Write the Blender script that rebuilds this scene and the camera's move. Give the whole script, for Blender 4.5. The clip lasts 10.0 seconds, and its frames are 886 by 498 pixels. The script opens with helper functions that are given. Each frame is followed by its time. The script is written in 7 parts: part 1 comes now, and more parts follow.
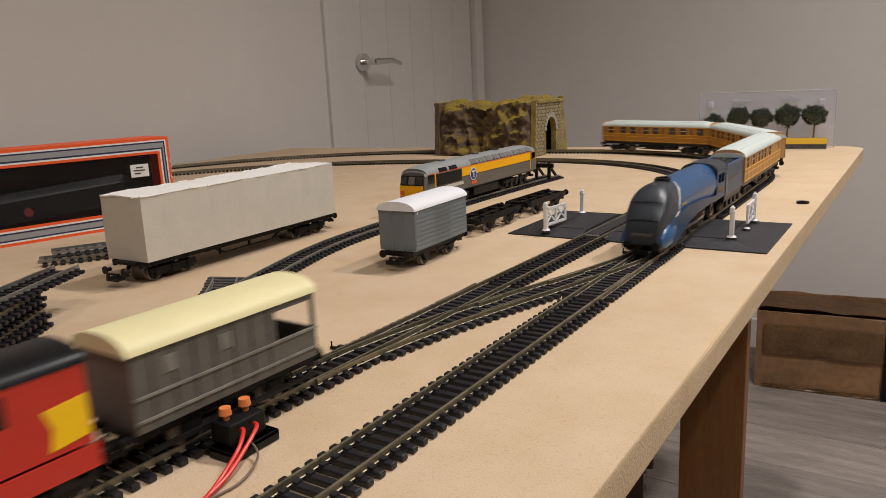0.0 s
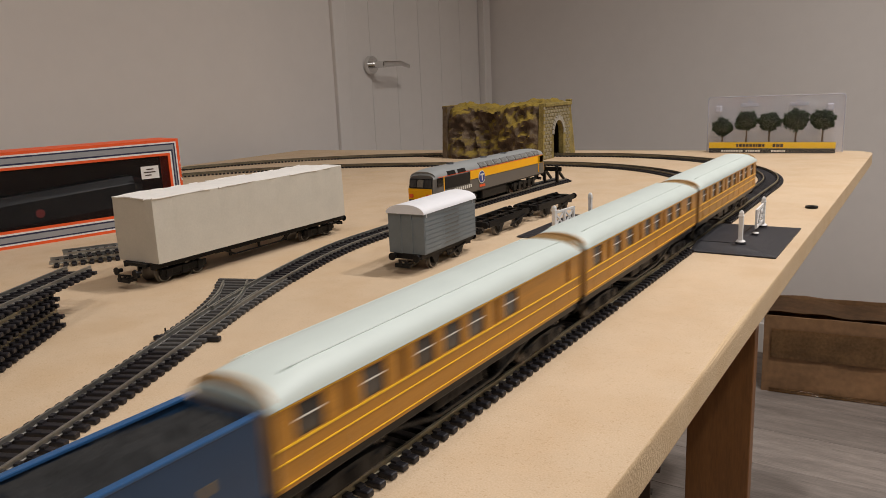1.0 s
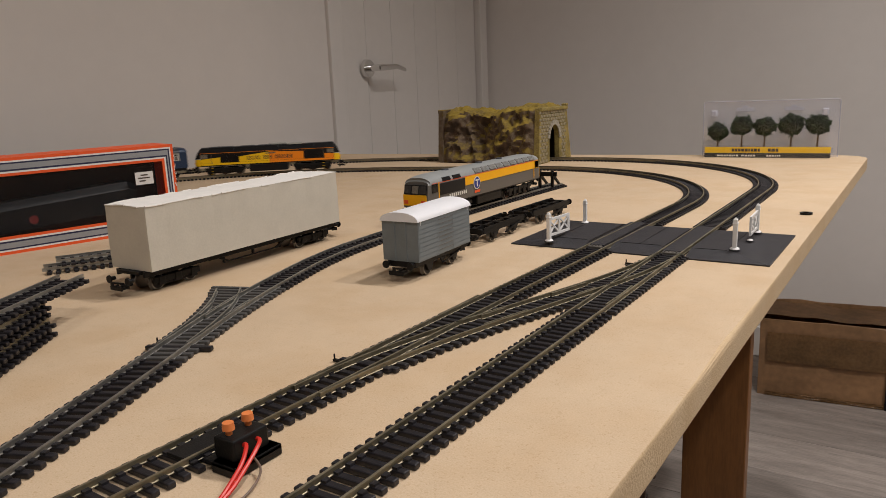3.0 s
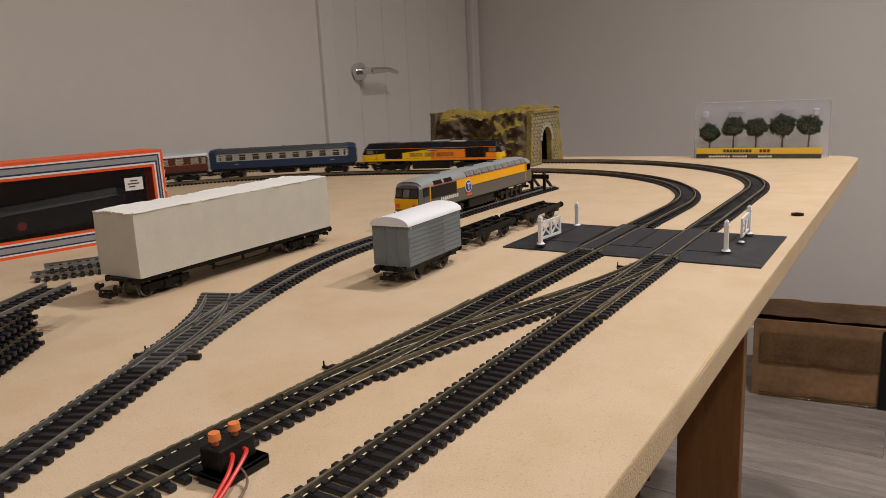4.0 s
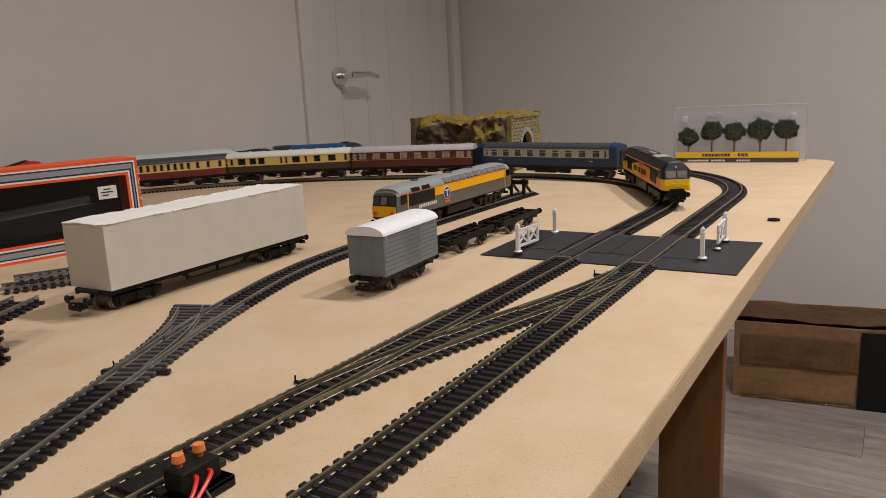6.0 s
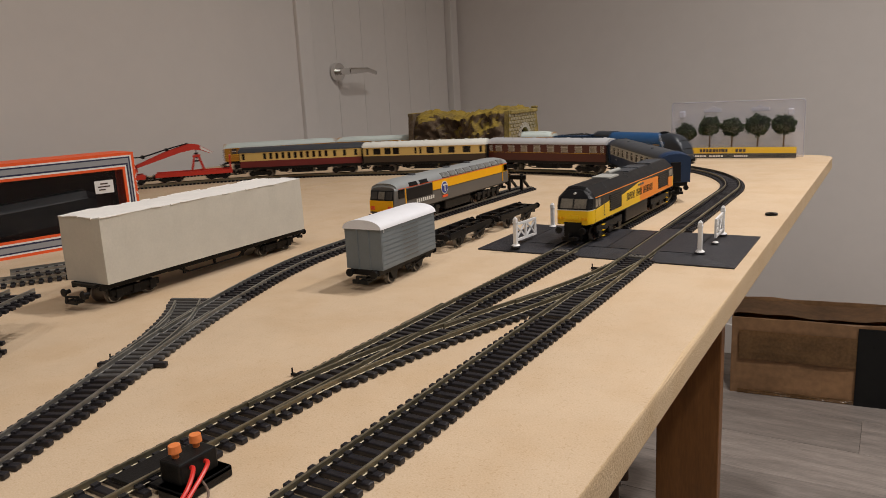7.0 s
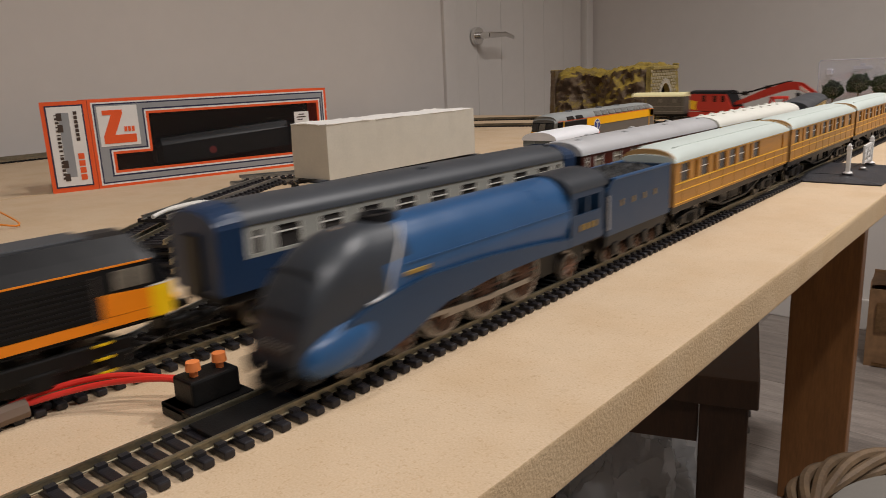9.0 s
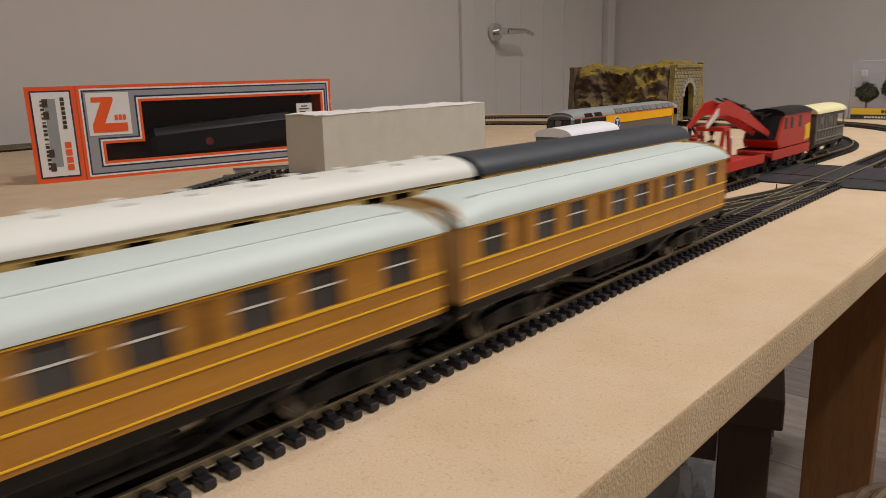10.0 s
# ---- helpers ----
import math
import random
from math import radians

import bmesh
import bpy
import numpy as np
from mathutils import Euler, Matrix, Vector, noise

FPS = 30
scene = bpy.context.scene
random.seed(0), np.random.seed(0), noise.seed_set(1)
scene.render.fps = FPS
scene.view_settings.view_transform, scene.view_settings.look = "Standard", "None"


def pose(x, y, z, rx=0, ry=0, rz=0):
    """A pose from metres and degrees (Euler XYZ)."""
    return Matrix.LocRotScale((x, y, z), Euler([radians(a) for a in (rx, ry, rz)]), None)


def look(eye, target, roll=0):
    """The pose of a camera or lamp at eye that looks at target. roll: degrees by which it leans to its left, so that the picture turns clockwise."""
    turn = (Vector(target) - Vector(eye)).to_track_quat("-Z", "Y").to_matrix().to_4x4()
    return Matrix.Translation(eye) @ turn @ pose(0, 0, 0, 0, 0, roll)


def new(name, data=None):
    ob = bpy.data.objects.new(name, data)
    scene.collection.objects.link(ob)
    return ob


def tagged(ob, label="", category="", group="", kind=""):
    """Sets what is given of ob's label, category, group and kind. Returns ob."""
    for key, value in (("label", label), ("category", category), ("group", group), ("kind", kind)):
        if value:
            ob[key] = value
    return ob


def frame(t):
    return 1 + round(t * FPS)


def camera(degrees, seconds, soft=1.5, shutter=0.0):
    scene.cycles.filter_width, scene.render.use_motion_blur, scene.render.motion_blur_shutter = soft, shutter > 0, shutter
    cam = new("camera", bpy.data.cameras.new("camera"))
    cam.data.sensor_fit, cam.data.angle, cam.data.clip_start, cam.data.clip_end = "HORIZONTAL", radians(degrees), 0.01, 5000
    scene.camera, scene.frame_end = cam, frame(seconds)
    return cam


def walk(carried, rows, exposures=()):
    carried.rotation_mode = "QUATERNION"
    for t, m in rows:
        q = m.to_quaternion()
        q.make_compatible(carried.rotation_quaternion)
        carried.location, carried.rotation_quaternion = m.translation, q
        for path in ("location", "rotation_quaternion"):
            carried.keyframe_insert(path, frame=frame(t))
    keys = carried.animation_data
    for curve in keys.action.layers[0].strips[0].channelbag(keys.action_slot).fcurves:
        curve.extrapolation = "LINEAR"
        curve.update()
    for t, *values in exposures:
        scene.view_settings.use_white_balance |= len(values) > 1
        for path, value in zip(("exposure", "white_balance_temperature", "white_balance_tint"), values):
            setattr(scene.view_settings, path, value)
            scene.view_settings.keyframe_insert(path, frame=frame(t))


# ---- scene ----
cam = camera(62.0, 10.0, 0.6, 0.32)
PATH = [
    (0, (0.052, 0.559, 0.89), (-1.021, 2.189, 0.453), -2.7),
    (0.5, (0.052, 0.557, 0.89), (-1.032, 2.182, 0.458), -2.7),
    (1, (0.051, 0.556, 0.891), (-1.036, 2.179, 0.461), -2.5),
    (1.5, (0.051, 0.555, 0.89), (-1.039, 2.176, 0.46), -2.5),
    (2, (0.052, 0.558, 0.891), (-1.035, 2.181, 0.462), -2.5),
    (2.5, (0.052, 0.558, 0.894), (-1.033, 2.183, 0.467), -2.4),
    (4, (0.053, 0.563, 0.896), (-1.016, 2.201, 0.476), -2.8),
    (4.5, (0.054, 0.564, 0.898), (-1.011, 2.205, 0.48), -2.9),
    (5, (0.056, 0.567, 0.899), (-1.001, 2.213, 0.484), -3.0),
    (5.5, (0.056, 0.57, 0.9), (-0.986, 2.227, 0.488), -3.0),
    (7, (0.056, 0.571, 0.897), (-0.972, 2.234, 0.474), -2.9),
    (7.5, (0.07, 0.558, 0.889), (-0.985, 2.201, 0.454), -2.9),
    (8, (0.082, 0.533, 0.879), (-1.028, 2.136, 0.432), -2.9),
    (8.5, (0.078, 0.49, 0.866), (-1.099, 2.042, 0.412), -2.5),
    (8.7, (0.078, 0.464, 0.86), (-1.141, 1.985, 0.414), -2.5),
    (9, (0.075, 0.453, 0.859), (-1.194, 1.926, 0.393), -2.5),
    (9.5, (0.065, 0.472, 0.856), (-1.237, 1.918, 0.391), -1.9),
    (10, (0.05, 0.499, 0.85), (-1.252, 1.943, 0.384), -1.5),
]
EXPOSURES = [(0, 0.08), (0.5, 0.06), (1.0, 0.05), (1.5, -0.03), (2, -0.02), (5, 0.0), (9.5, 0.02), (10, -0.07)]
walk(cam, [(t, look(eye, target, roll)) for t, eye, target, roll in PATH], EXPOSURES)

# ---- light ----
world = bpy.data.worlds.new("room_world")
world.use_nodes = True
world.node_tree.nodes["Background"].inputs[0].default_value = (1.0, 0.9, 0.8, 1)
world.node_tree.nodes["Background"].inputs[1].default_value = 0.02
scene.world = world

LAMP_POWER = 8.05
LAMP_SPOTS = [(-0.15, 0.0, 0.36), (0.75, 0.25, 1.10), (0.14, 1.65, 1.12), (0.75, 1.75, 1.55), (1.7, 0.9, 1.2)]
LAMP_COLOR = (1.0, 0.955, 0.935)

Z = 0.75          # top of the board
RAIL = 0.7556     # top of the rails
WALL_X, WALL_Y = -1.35, 3.02


# ---- materials ----
def mat(name, color, rough=0.5, metal=0.0, var=0.12, scale=60.0, bump=0.0, bscale=None, fine=0.0, coat=0.0, spec=0.5, stretch=(1, 1, 1)):
    """Principled material with grain at two scales and an optional relief."""
    m = bpy.data.materials.new(name)
    m.use_nodes = True
    nt = m.node_tree
    b = nt.nodes["Principled BSDF"]
    b.inputs["Roughness"].default_value = rough
    b.inputs["Metallic"].default_value = metal
    b.inputs["Specular IOR Level"].default_value = spec
    b.inputs["Coat Weight"].default_value = coat
    tc = nt.nodes.new("ShaderNodeTexCoord")
    mp = nt.nodes.new("ShaderNodeMapping")
    mp.inputs["Scale"].default_value = stretch
    nt.links.new(tc.outputs["Object"], mp.inputs[0])
    n1 = nt.nodes.new("ShaderNodeTexNoise")
    n1.inputs["Scale"].default_value = scale
    n1.inputs["Detail"].default_value = 4
    nt.links.new(mp.outputs[0], n1.inputs["Vector"])
    n2 = nt.nodes.new("ShaderNodeTexNoise")
    n2.inputs["Scale"].default_value = scale * 9
    n2.inputs["Detail"].default_value = 3
    nt.links.new(mp.outputs[0], n2.inputs["Vector"])
    mixf = nt.nodes.new("ShaderNodeMix")
    mixf.inputs[0].default_value = 0.4
    nt.links.new(n1.outputs["Fac"], mixf.inputs[2])
    nt.links.new(n2.outputs["Fac"], mixf.inputs[3])
    ramp = nt.nodes.new("ShaderNodeValToRGB")
    ramp.color_ramp.elements[0].position, ramp.color_ramp.elements[1].position = 0.3, 0.7
    lo = [max(0, c * (1 - var)) for c in color] + [1]
    hi = [min(1, c * (1 + var)) for c in color] + [1]
    ramp.color_ramp.elements[0].color, ramp.color_ramp.elements[1].color = lo, hi
    nt.links.new(mixf.outputs[0], ramp.inputs[0])
    nt.links.new(ramp.outputs[0], b.inputs["Base Color"])
    rr = nt.nodes.new("ShaderNodeMapRange")
    rr.inputs[3].default_value, rr.inputs[4].default_value = max(0.02, rough - 0.08), min(1, rough + 0.1)
    nt.links.new(n1.outputs["Fac"], rr.inputs[0])
    nt.links.new(rr.outputs[0], b.inputs["Roughness"])
    if bump:
        bp = nt.nodes.new("ShaderNodeBump")
        bp.inputs["Strength"].default_value = bump
        bp.inputs["Distance"].default_value = 0.001
        src = n2
        if bscale:
            src = nt.nodes.new("ShaderNodeTexNoise")
            src.inputs["Scale"].default_value = bscale
            src.inputs["Detail"].default_value = 4
            nt.links.new(mp.outputs[0], src.inputs["Vector"])
        nt.links.new(src.outputs["Fac"], bp.inputs["Height"])
        nt.links.new(bp.outputs[0], b.inputs["Normal"])
    return m


def glass(name, color=(1, 1, 1), rough=0.03, alpha=0.15):
    m = bpy.data.materials.new(name)
    m.use_nodes = True
    nt = m.node_tree
    b = nt.nodes["Principled BSDF"]
    b.inputs["Base Color"].default_value = (*color, 1)
    b.inputs["Roughness"].default_value = rough
    b.inputs["IOR"].default_value = 1.45
    b.inputs["Alpha"].default_value = alpha
    return m


M = {}
M["wall"] = mat("wall_paint", (0.70, 0.655, 0.615), 0.75, var=0.03, scale=3, bump=0.08, bscale=300)
M["ceiling"] = mat("ceiling_paint", (0.6, 0.58, 0.56), 0.85, var=0.02, scale=3)
M["door"] = mat("door_paint", (0.70, 0.66, 0.62), 0.5, var=0.03, scale=4)
M["floor"] = mat("floor_laminate", (0.27, 0.232, 0.205), 0.42, var=0.42, scale=4, stretch=(1, 9, 1), bump=0.08)


def fibreboard(name, color, edge=False):
    """Pressed fibre: soft blotches, fine fibres and a few dark specks."""
    m = mat(name, color, 0.74, var=0.05, scale=9, bump=0.5 if edge else 0.16, bscale=700 if edge else 900)
    nt = m.node_tree
    b = nt.nodes["Principled BSDF"]
    src = b.inputs["Base Color"].links[0].from_socket
    tc = nt.nodes.new("ShaderNodeTexCoord")
    for scale, lo, hi, dark in ((650, 0.58, 0.74, 0.90), (1300, 0.30, 0.70, 0.90), (210, 0.70, 0.82, 0.86), (26, 0.40, 0.70, 0.94)):
        n = nt.nodes.new("ShaderNodeTexNoise")
        n.inputs["Scale"].default_value = scale
        n.inputs["Detail"].default_value = 2
        nt.links.new(tc.outputs["Object"], n.inputs["Vector"])
        r = nt.nodes.new("ShaderNodeMapRange")
        r.inputs[1].default_value, r.inputs[2].default_value = lo, hi
        nt.links.new(n.outputs["Fac"], r.inputs[0])
        mx = nt.nodes.new("ShaderNodeMix")
        mx.data_type, mx.blend_type = "RGBA", "MULTIPLY"
        nt.links.new(r.outputs[0], mx.inputs[0])
        nt.links.new(src, mx.inputs[6])
        mx.inputs[7].default_value = (dark, dark * 0.96, dark * 0.9, 1)
        src = mx.outputs[2]
    nt.links.new(src, b.inputs["Base Color"])
    return m


M["mdf"] = fibreboard("mdf_board", (0.612, 0.468, 0.317))
M["mdf_edge"] = fibreboard("mdf_edge", (0.60, 0.45, 0.28), True)
M["oak"] = mat("varnished_wood", (0.23, 0.098, 0.03), 0.42, var=0.3, scale=7, stretch=(6, 6, 0.7))
M["darkwood"] = mat("dark_wood", (0.065, 0.032, 0.016), 0.5, var=0.3, scale=9, stretch=(6, 6, 0.7))
M["chrome"] = mat("chrome", (0.75, 0.74, 0.72), 0.15, 1.0, var=0.05)
M["rail"] = mat("nickel_silver_rail", (0.35, 0.31, 0.22), 0.5, 1.0, var=0.25, scale=80)
M["railgrey"] = mat("steel_rail", (0.42, 0.41, 0.38), 0.48, 1.0, var=0.25, scale=80)
M["sleeper"] = mat("black_sleeper_plastic", (0.014, 0.0125, 0.0150), 0.42, var=0.4, scale=120, bump=0.1, spec=0.4)
M["sleepergrey"] = mat("dusty_sleeper_plastic", (0.058, 0.055, 0.053), 0.55, var=0.35, scale=120)
M["sleeperworn"] = mat("worn_sleeper_plastic", (0.021, 0.019, 0.021), 0.45, var=0.45, scale=120, spec=0.4)
M["black"] = mat("black_plastic", (0.0085, 0.008, 0.0078), 0.42, var=0.3, scale=150, bump=0.1, spec=0.2)
M["satin_black"] = mat("satin_black_paint", (0.008, 0.008, 0.009), 0.36, var=0.2, scale=150, spec=0.25)
M["wheel"] = mat("wheel_metal", (0.32, 0.30, 0.28), 0.35, 0.9, var=0.2, scale=200)
M["brownwheel"] = mat("wheel_brown", (0.16, 0.08, 0.05), 0.5, 0.2, var=0.3, scale=200)
M["crossing"] = mat("crossing_plastic", (0.024, 0.023, 0.027), 0.45, var=0.35, scale=90, bump=0.5, bscale=1300)
M["white"] = mat("white_plastic", (0.78, 0.77, 0.75), 0.4, var=0.04, scale=100)
M["roofwhite"] = mat("white_roof", (0.80, 0.80, 0.82), 0.45, var=0.03, scale=100)
M["carton"] = mat("grey_cardboard", (0.57, 0.525, 0.44), 0.9, var=0.06, scale=60, bump=0.12, bscale=600)
# paler board: light painted on the carton's top, also torn card edges
M["carton_lit_torn"] = mat("lit_and_torn_cardboard", (0.78, 0.75, 0.70), 0.9, var=0.06, scale=90, bump=0.3, bscale=500)
M["vangrey"] = mat("van_grey", (0.165, 0.188, 0.198), 0.5, var=0.08, scale=100)
M["teak"] = mat("teak_paint", (0.41, 0.185, 0.026), 0.36, var=0.2, scale=60, spec=0.35, stretch=(0.3, 1, 3))
M["teakend"] = mat("teak_end", (0.50, 0.29, 0.11), 0.45, var=0.08, scale=60)
M["gold"] = mat("gold_lining", (0.86, 0.50, 0.02), 0.4, var=0.05)
M["dullgold"] = mat("dull_gold", (0.30, 0.19, 0.04), 0.5, var=0.1)
M["roofpale"] = mat("pale_green_roof", (0.56, 0.62, 0.58), 0.5, var=0.04, scale=40)
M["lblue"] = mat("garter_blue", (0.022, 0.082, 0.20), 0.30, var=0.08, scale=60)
# garter blue with side shade put into the colour: valances, cab, tender
M["lblue_shaded"] = mat("garter_blue_shaded", (0.012, 0.038, 0.085), 0.38, var=0.08, scale=60)
M["nose"] = mat("nose_grey", (0.030, 0.035, 0.043), 0.36, var=0.15, scale=60, spec=0.5)
M["silver"] = mat("silver_roof", (0.56, 0.56, 0.57), 0.36, 0.25, var=0.06, scale=60)
M["roofcream"] = mat("cream_roof", (0.72, 0.71, 0.64), 0.5, var=0.04, scale=60)
M["roofgrey"] = mat("dark_grey_roof", (0.045, 0.05, 0.058), 0.45, var=0.1, scale=60)
M["railblue"] = mat("rail_blue", (0.010, 0.031, 0.080), 0.4, var=0.08, scale=60)
M["railgreyband"] = mat("pearl_grey", (0.36, 0.36, 0.325), 0.5, var=0.06, scale=60)
M["maroon"] = mat("maroon", (0.085, 0.018, 0.011), 0.4, var=0.1, scale=60)
M["choc"] = mat("chocolate", (0.05, 0.032, 0.02), 0.4, var=0.1, scale=60)
M["cream"] = mat("cream_paint", (0.64, 0.44, 0.14), 0.45, var=0.06, scale=60)
M["crimson"] = mat("crimson", (0.15, 0.018, 0.018), 0.4, var=0.08, scale=60)
M["red"] = mat("crane_red", (0.50, 0.028, 0.014), 0.42, var=0.08, scale=60)
M["bvgrey"] = mat("brake_van_grey", (0.115, 0.105, 0.088), 0.55, var=0.12, scale=60)
M["bvrail"] = mat("rubbed_grey", (0.20, 0.185, 0.155), 0.55, var=0.35, scale=150)
M["bvroof"] = mat("pale_yellow_roof", (0.76, 0.68, 0.38), 0.55, var=0.04, scale=60)
M["yellow"] = mat("warning_yellow", (0.90, 0.55, 0.004), 0.38, var=0.05, scale=60)
M["amber"] = mat("amber_stripe", (0.86, 0.42, 0.004), 0.42, var=0.05, scale=60, spec=0.3)
M["orange"] = mat("livery_orange", (0.88, 0.25, 0.006), 0.38, var=0.05, scale=60)
M["loco_grey"] = mat("loco_grey", (0.115, 0.103, 0.088), 0.45, var=0.06, scale=60)
M["loco_roof"] = mat("loco_roof_grey", (0.27, 0.28, 0.275), 0.45, var=0.06, scale=60)
M["window"] = mat("dark_window", (0.008, 0.008, 0.008), 0.12, var=0.2, spec=0.3)
M["amberpane"] = mat("amber_pane", (0.22, 0.095, 0.014), 0.3, var=0.3, scale=120)
M["greyglass"] = mat("grey_glazing", (0.055, 0.050, 0.046), 0.15, var=0.6, scale=45, stretch=(1, 1, 0.3))
M["windowpale"] = mat("pale_interior", (0.30, 0.26, 0.20), 0.3, var=0.6, scale=130)
M["studs"] = mat("orange_terminal", (0.75, 0.22, 0.06), 0.45, var=0.06)
M["wire"] = mat("red_wire", (0.62, 0.03, 0.02), 0.35, var=0.05)
M["wireorange"] = mat("orange_wire", (0.8, 0.25, 0.02), 0.4, var=0.05)
M["wirebrown"] = mat("brown_sheath", (0.16, 0.11, 0.08), 0.5, var=0.1)
M["box_orange"] = mat("box_orange", (0.80, 0.10, 0.018), 0.5, var=0.05)
M["box_grey"] = mat("box_grey", (0.28, 0.29, 0.30), 0.5, var=0.05)
M["box_navy"] = mat("box_navy", (0.02, 0.022, 0.06), 0.5, var=0.1)
M["box_white"] = mat("box_white", (0.75, 0.73, 0.70), 0.5, var=0.04)
M["film"] = glass("clear_film", (0.05, 0.05, 0.05), 0.10, 0.10)


def blister_material(name, haze, gloss):
    """Thin clear plastic: mostly see-through, with a little haze and real gloss."""
    m = bpy.data.materials.new(name)
    m.use_nodes = True
    nt = m.node_tree
    out = nt.nodes["Material Output"]
    nt.nodes.remove(nt.nodes["Principled BSDF"])
    tr = nt.nodes.new("ShaderNodeBsdfTransparent")
    df = nt.nodes.new("ShaderNodeBsdfDiffuse")
    df.inputs["Color"].default_value = (0.62, 0.62, 0.70, 1)
    gl = nt.nodes.new("ShaderNodeBsdfGlossy")
    gl.inputs["Roughness"].default_value = 0.05
    m1 = nt.nodes.new("ShaderNodeMixShader")
    m1.inputs[0].default_value = haze
    nt.links.new(tr.outputs[0], m1.inputs[1])
    nt.links.new(df.outputs[0], m1.inputs[2])
    m2 = nt.nodes.new("ShaderNodeMixShader")
    m2.inputs[0].default_value = gloss
    nt.links.new(m1.outputs[0], m2.inputs[1])
    nt.links.new(gl.outputs[0], m2.inputs[2])
    nt.links.new(m2.outputs[0], out.inputs["Surface"])
    return m


M["blister"] = blister_material("clear_blister", 0.24, 0.06)
M["bubble"] = blister_material("clear_bubble", 0.015, 0.045)
M["blister_edge"] = blister_material("clear_blister_edge", 0.5, 0.1)
M["inside"] = mat("dark_box_inside", (0.035, 0.025, 0.018), 0.7, var=0.3, scale=30)
M["foliage"] = mat("foliage", (0.030, 0.048, 0.012), 0.9, var=0.55, scale=150, bump=0.8)
M["trunk"] = mat("tree_trunk", (0.16, 0.11, 0.06), 0.8, var=0.3, scale=150)
M["cardyellow"] = mat("yellow_card", (0.80, 0.50, 0.01), 0.5, var=0.04)
M["cardblack"] = mat("black_card", (0.02, 0.02, 0.02), 0.4, var=0.1)
M["ink"] = mat("dark_ink", (0.05, 0.03, 0.02), 0.6, var=0.1)
M["kraft"] = mat("brown_cardboard", (0.225, 0.122, 0.056), 0.6, var=0.4, scale=6, bump=0.15)
M["tape"] = mat("shiny_tape", (0.25, 0.14, 0.062), 0.14, var=0.45, scale=14, bump=0.6, bscale=30)
M["blacktape"] = mat("black_tape", (0.015, 0.015, 0.015), 0.3, var=0.2)
M["wicker"] = mat("wicker", (0.135, 0.085, 0.045), 0.7, var=0.45, scale=60, bump=0.3)
M["cushion"] = mat("grey_canvas", (0.17, 0.155, 0.135), 0.9, var=0.06, scale=200, bump=0.5, bscale=900)
M["bag"] = glass("thin_plastic", (0.75, 0.78, 0.80), 0.25, 0.45)
M["string"] = mat("white_string", (0.75, 0.72, 0.66), 0.9, var=0.1, scale=200, bump=0.4)
M["dirt"] = mat("coal", (0.012, 0.012, 0.012), 0.7, var=0.4, scale=300, bump=0.6)
M["letter"] = mat("pale_lettering", (0.70, 0.68, 0.62), 0.5, var=0.05)
M["cabglass"] = mat("cab_glazing", (0.17, 0.15, 0.12), 0.12, var=0.5, scale=70)
M["badge"] = mat("blue_badge", (0.02, 0.04, 0.22), 0.4, var=0.05)


def rock_material():
    m = bpy.data.materials.new("moss_and_rock")
    m.use_nodes = True
    nt = m.node_tree
    b = nt.nodes["Principled BSDF"]
    b.inputs["Roughness"].default_value = 0.85
    tc = nt.nodes.new("ShaderNodeTexCoord")
    n = nt.nodes.new("ShaderNodeTexNoise")
    n.inputs["Scale"].default_value = 13
    n.inputs["Detail"].default_value = 9
    n.inputs["Roughness"].default_value = 0.68
    nt.links.new(tc.outputs["Object"], n.inputs["Vector"])
    geo = nt.nodes.new("ShaderNodeNewGeometry")
    sep = nt.nodes.new("ShaderNodeSeparateXYZ")
    nt.links.new(geo.outputs["Normal"], sep.inputs[0])
    add = nt.nodes.new("ShaderNodeMath")
    add.operation = "MULTIPLY_ADD"
    add.inputs[1].default_value = 0.30
    nt.links.new(sep.outputs["Z"], add.inputs[0])
    nt.links.new(n.outputs["Fac"], add.inputs[2])
    ramp = nt.nodes.new("ShaderNodeValToRGB")
    els = ramp.color_ramp.elements
    els[0].position, els[0].color = 0.30, (0.040, 0.026, 0.017, 1)
    els[1].position, els[1].color = 0.92, (0.34, 0.235, 0.030, 1)
    for p, c in ((0.44, (0.085, 0.052, 0.030, 1)), (0.50, (0.13, 0.095, 0.060, 1)), (0.56, (0.105, 0.066, 0.026, 1)), (0.64, (0.19, 0.13, 0.022, 1)), (0.76, (0.26, 0.175, 0.018, 1))):
        e = els.new(p)
        e.color = c
    nt.links.new(add.outputs[0], ramp.inputs[0])
    nt.links.new(ramp.outputs[0], b.inputs["Base Color"])
    n2 = nt.nodes.new("ShaderNodeTexNoise")
    n2.inputs["Scale"].default_value = 260
    n2.inputs["Detail"].default_value = 4
    nt.links.new(tc.outputs["Object"], n2.inputs["Vector"])
    bp = nt.nodes.new("ShaderNodeBump")
    bp.inputs["Strength"].default_value = 0.8
    bp.inputs["Distance"].default_value = 0.002
    nt.links.new(n2.outputs["Fac"], bp.inputs["Height"])
    nt.links.new(bp.outputs[0], b.inputs["Normal"])
    return m


M["rock"] = rock_material()
M["stone"] = mat("painted_stone", (0.25, 0.21, 0.125), 0.85, var=0.6, scale=45, bump=0.6)
M["archstone"] = mat("pale_arch_stone", (0.33, 0.30, 0.24), 0.85, var=0.4, scale=60, bump=0.6)
M["mossystone"] = mat("mossy_stone", (0.25, 0.19, 0.055), 0.85, var=0.6, scale=40, bump=0.6)


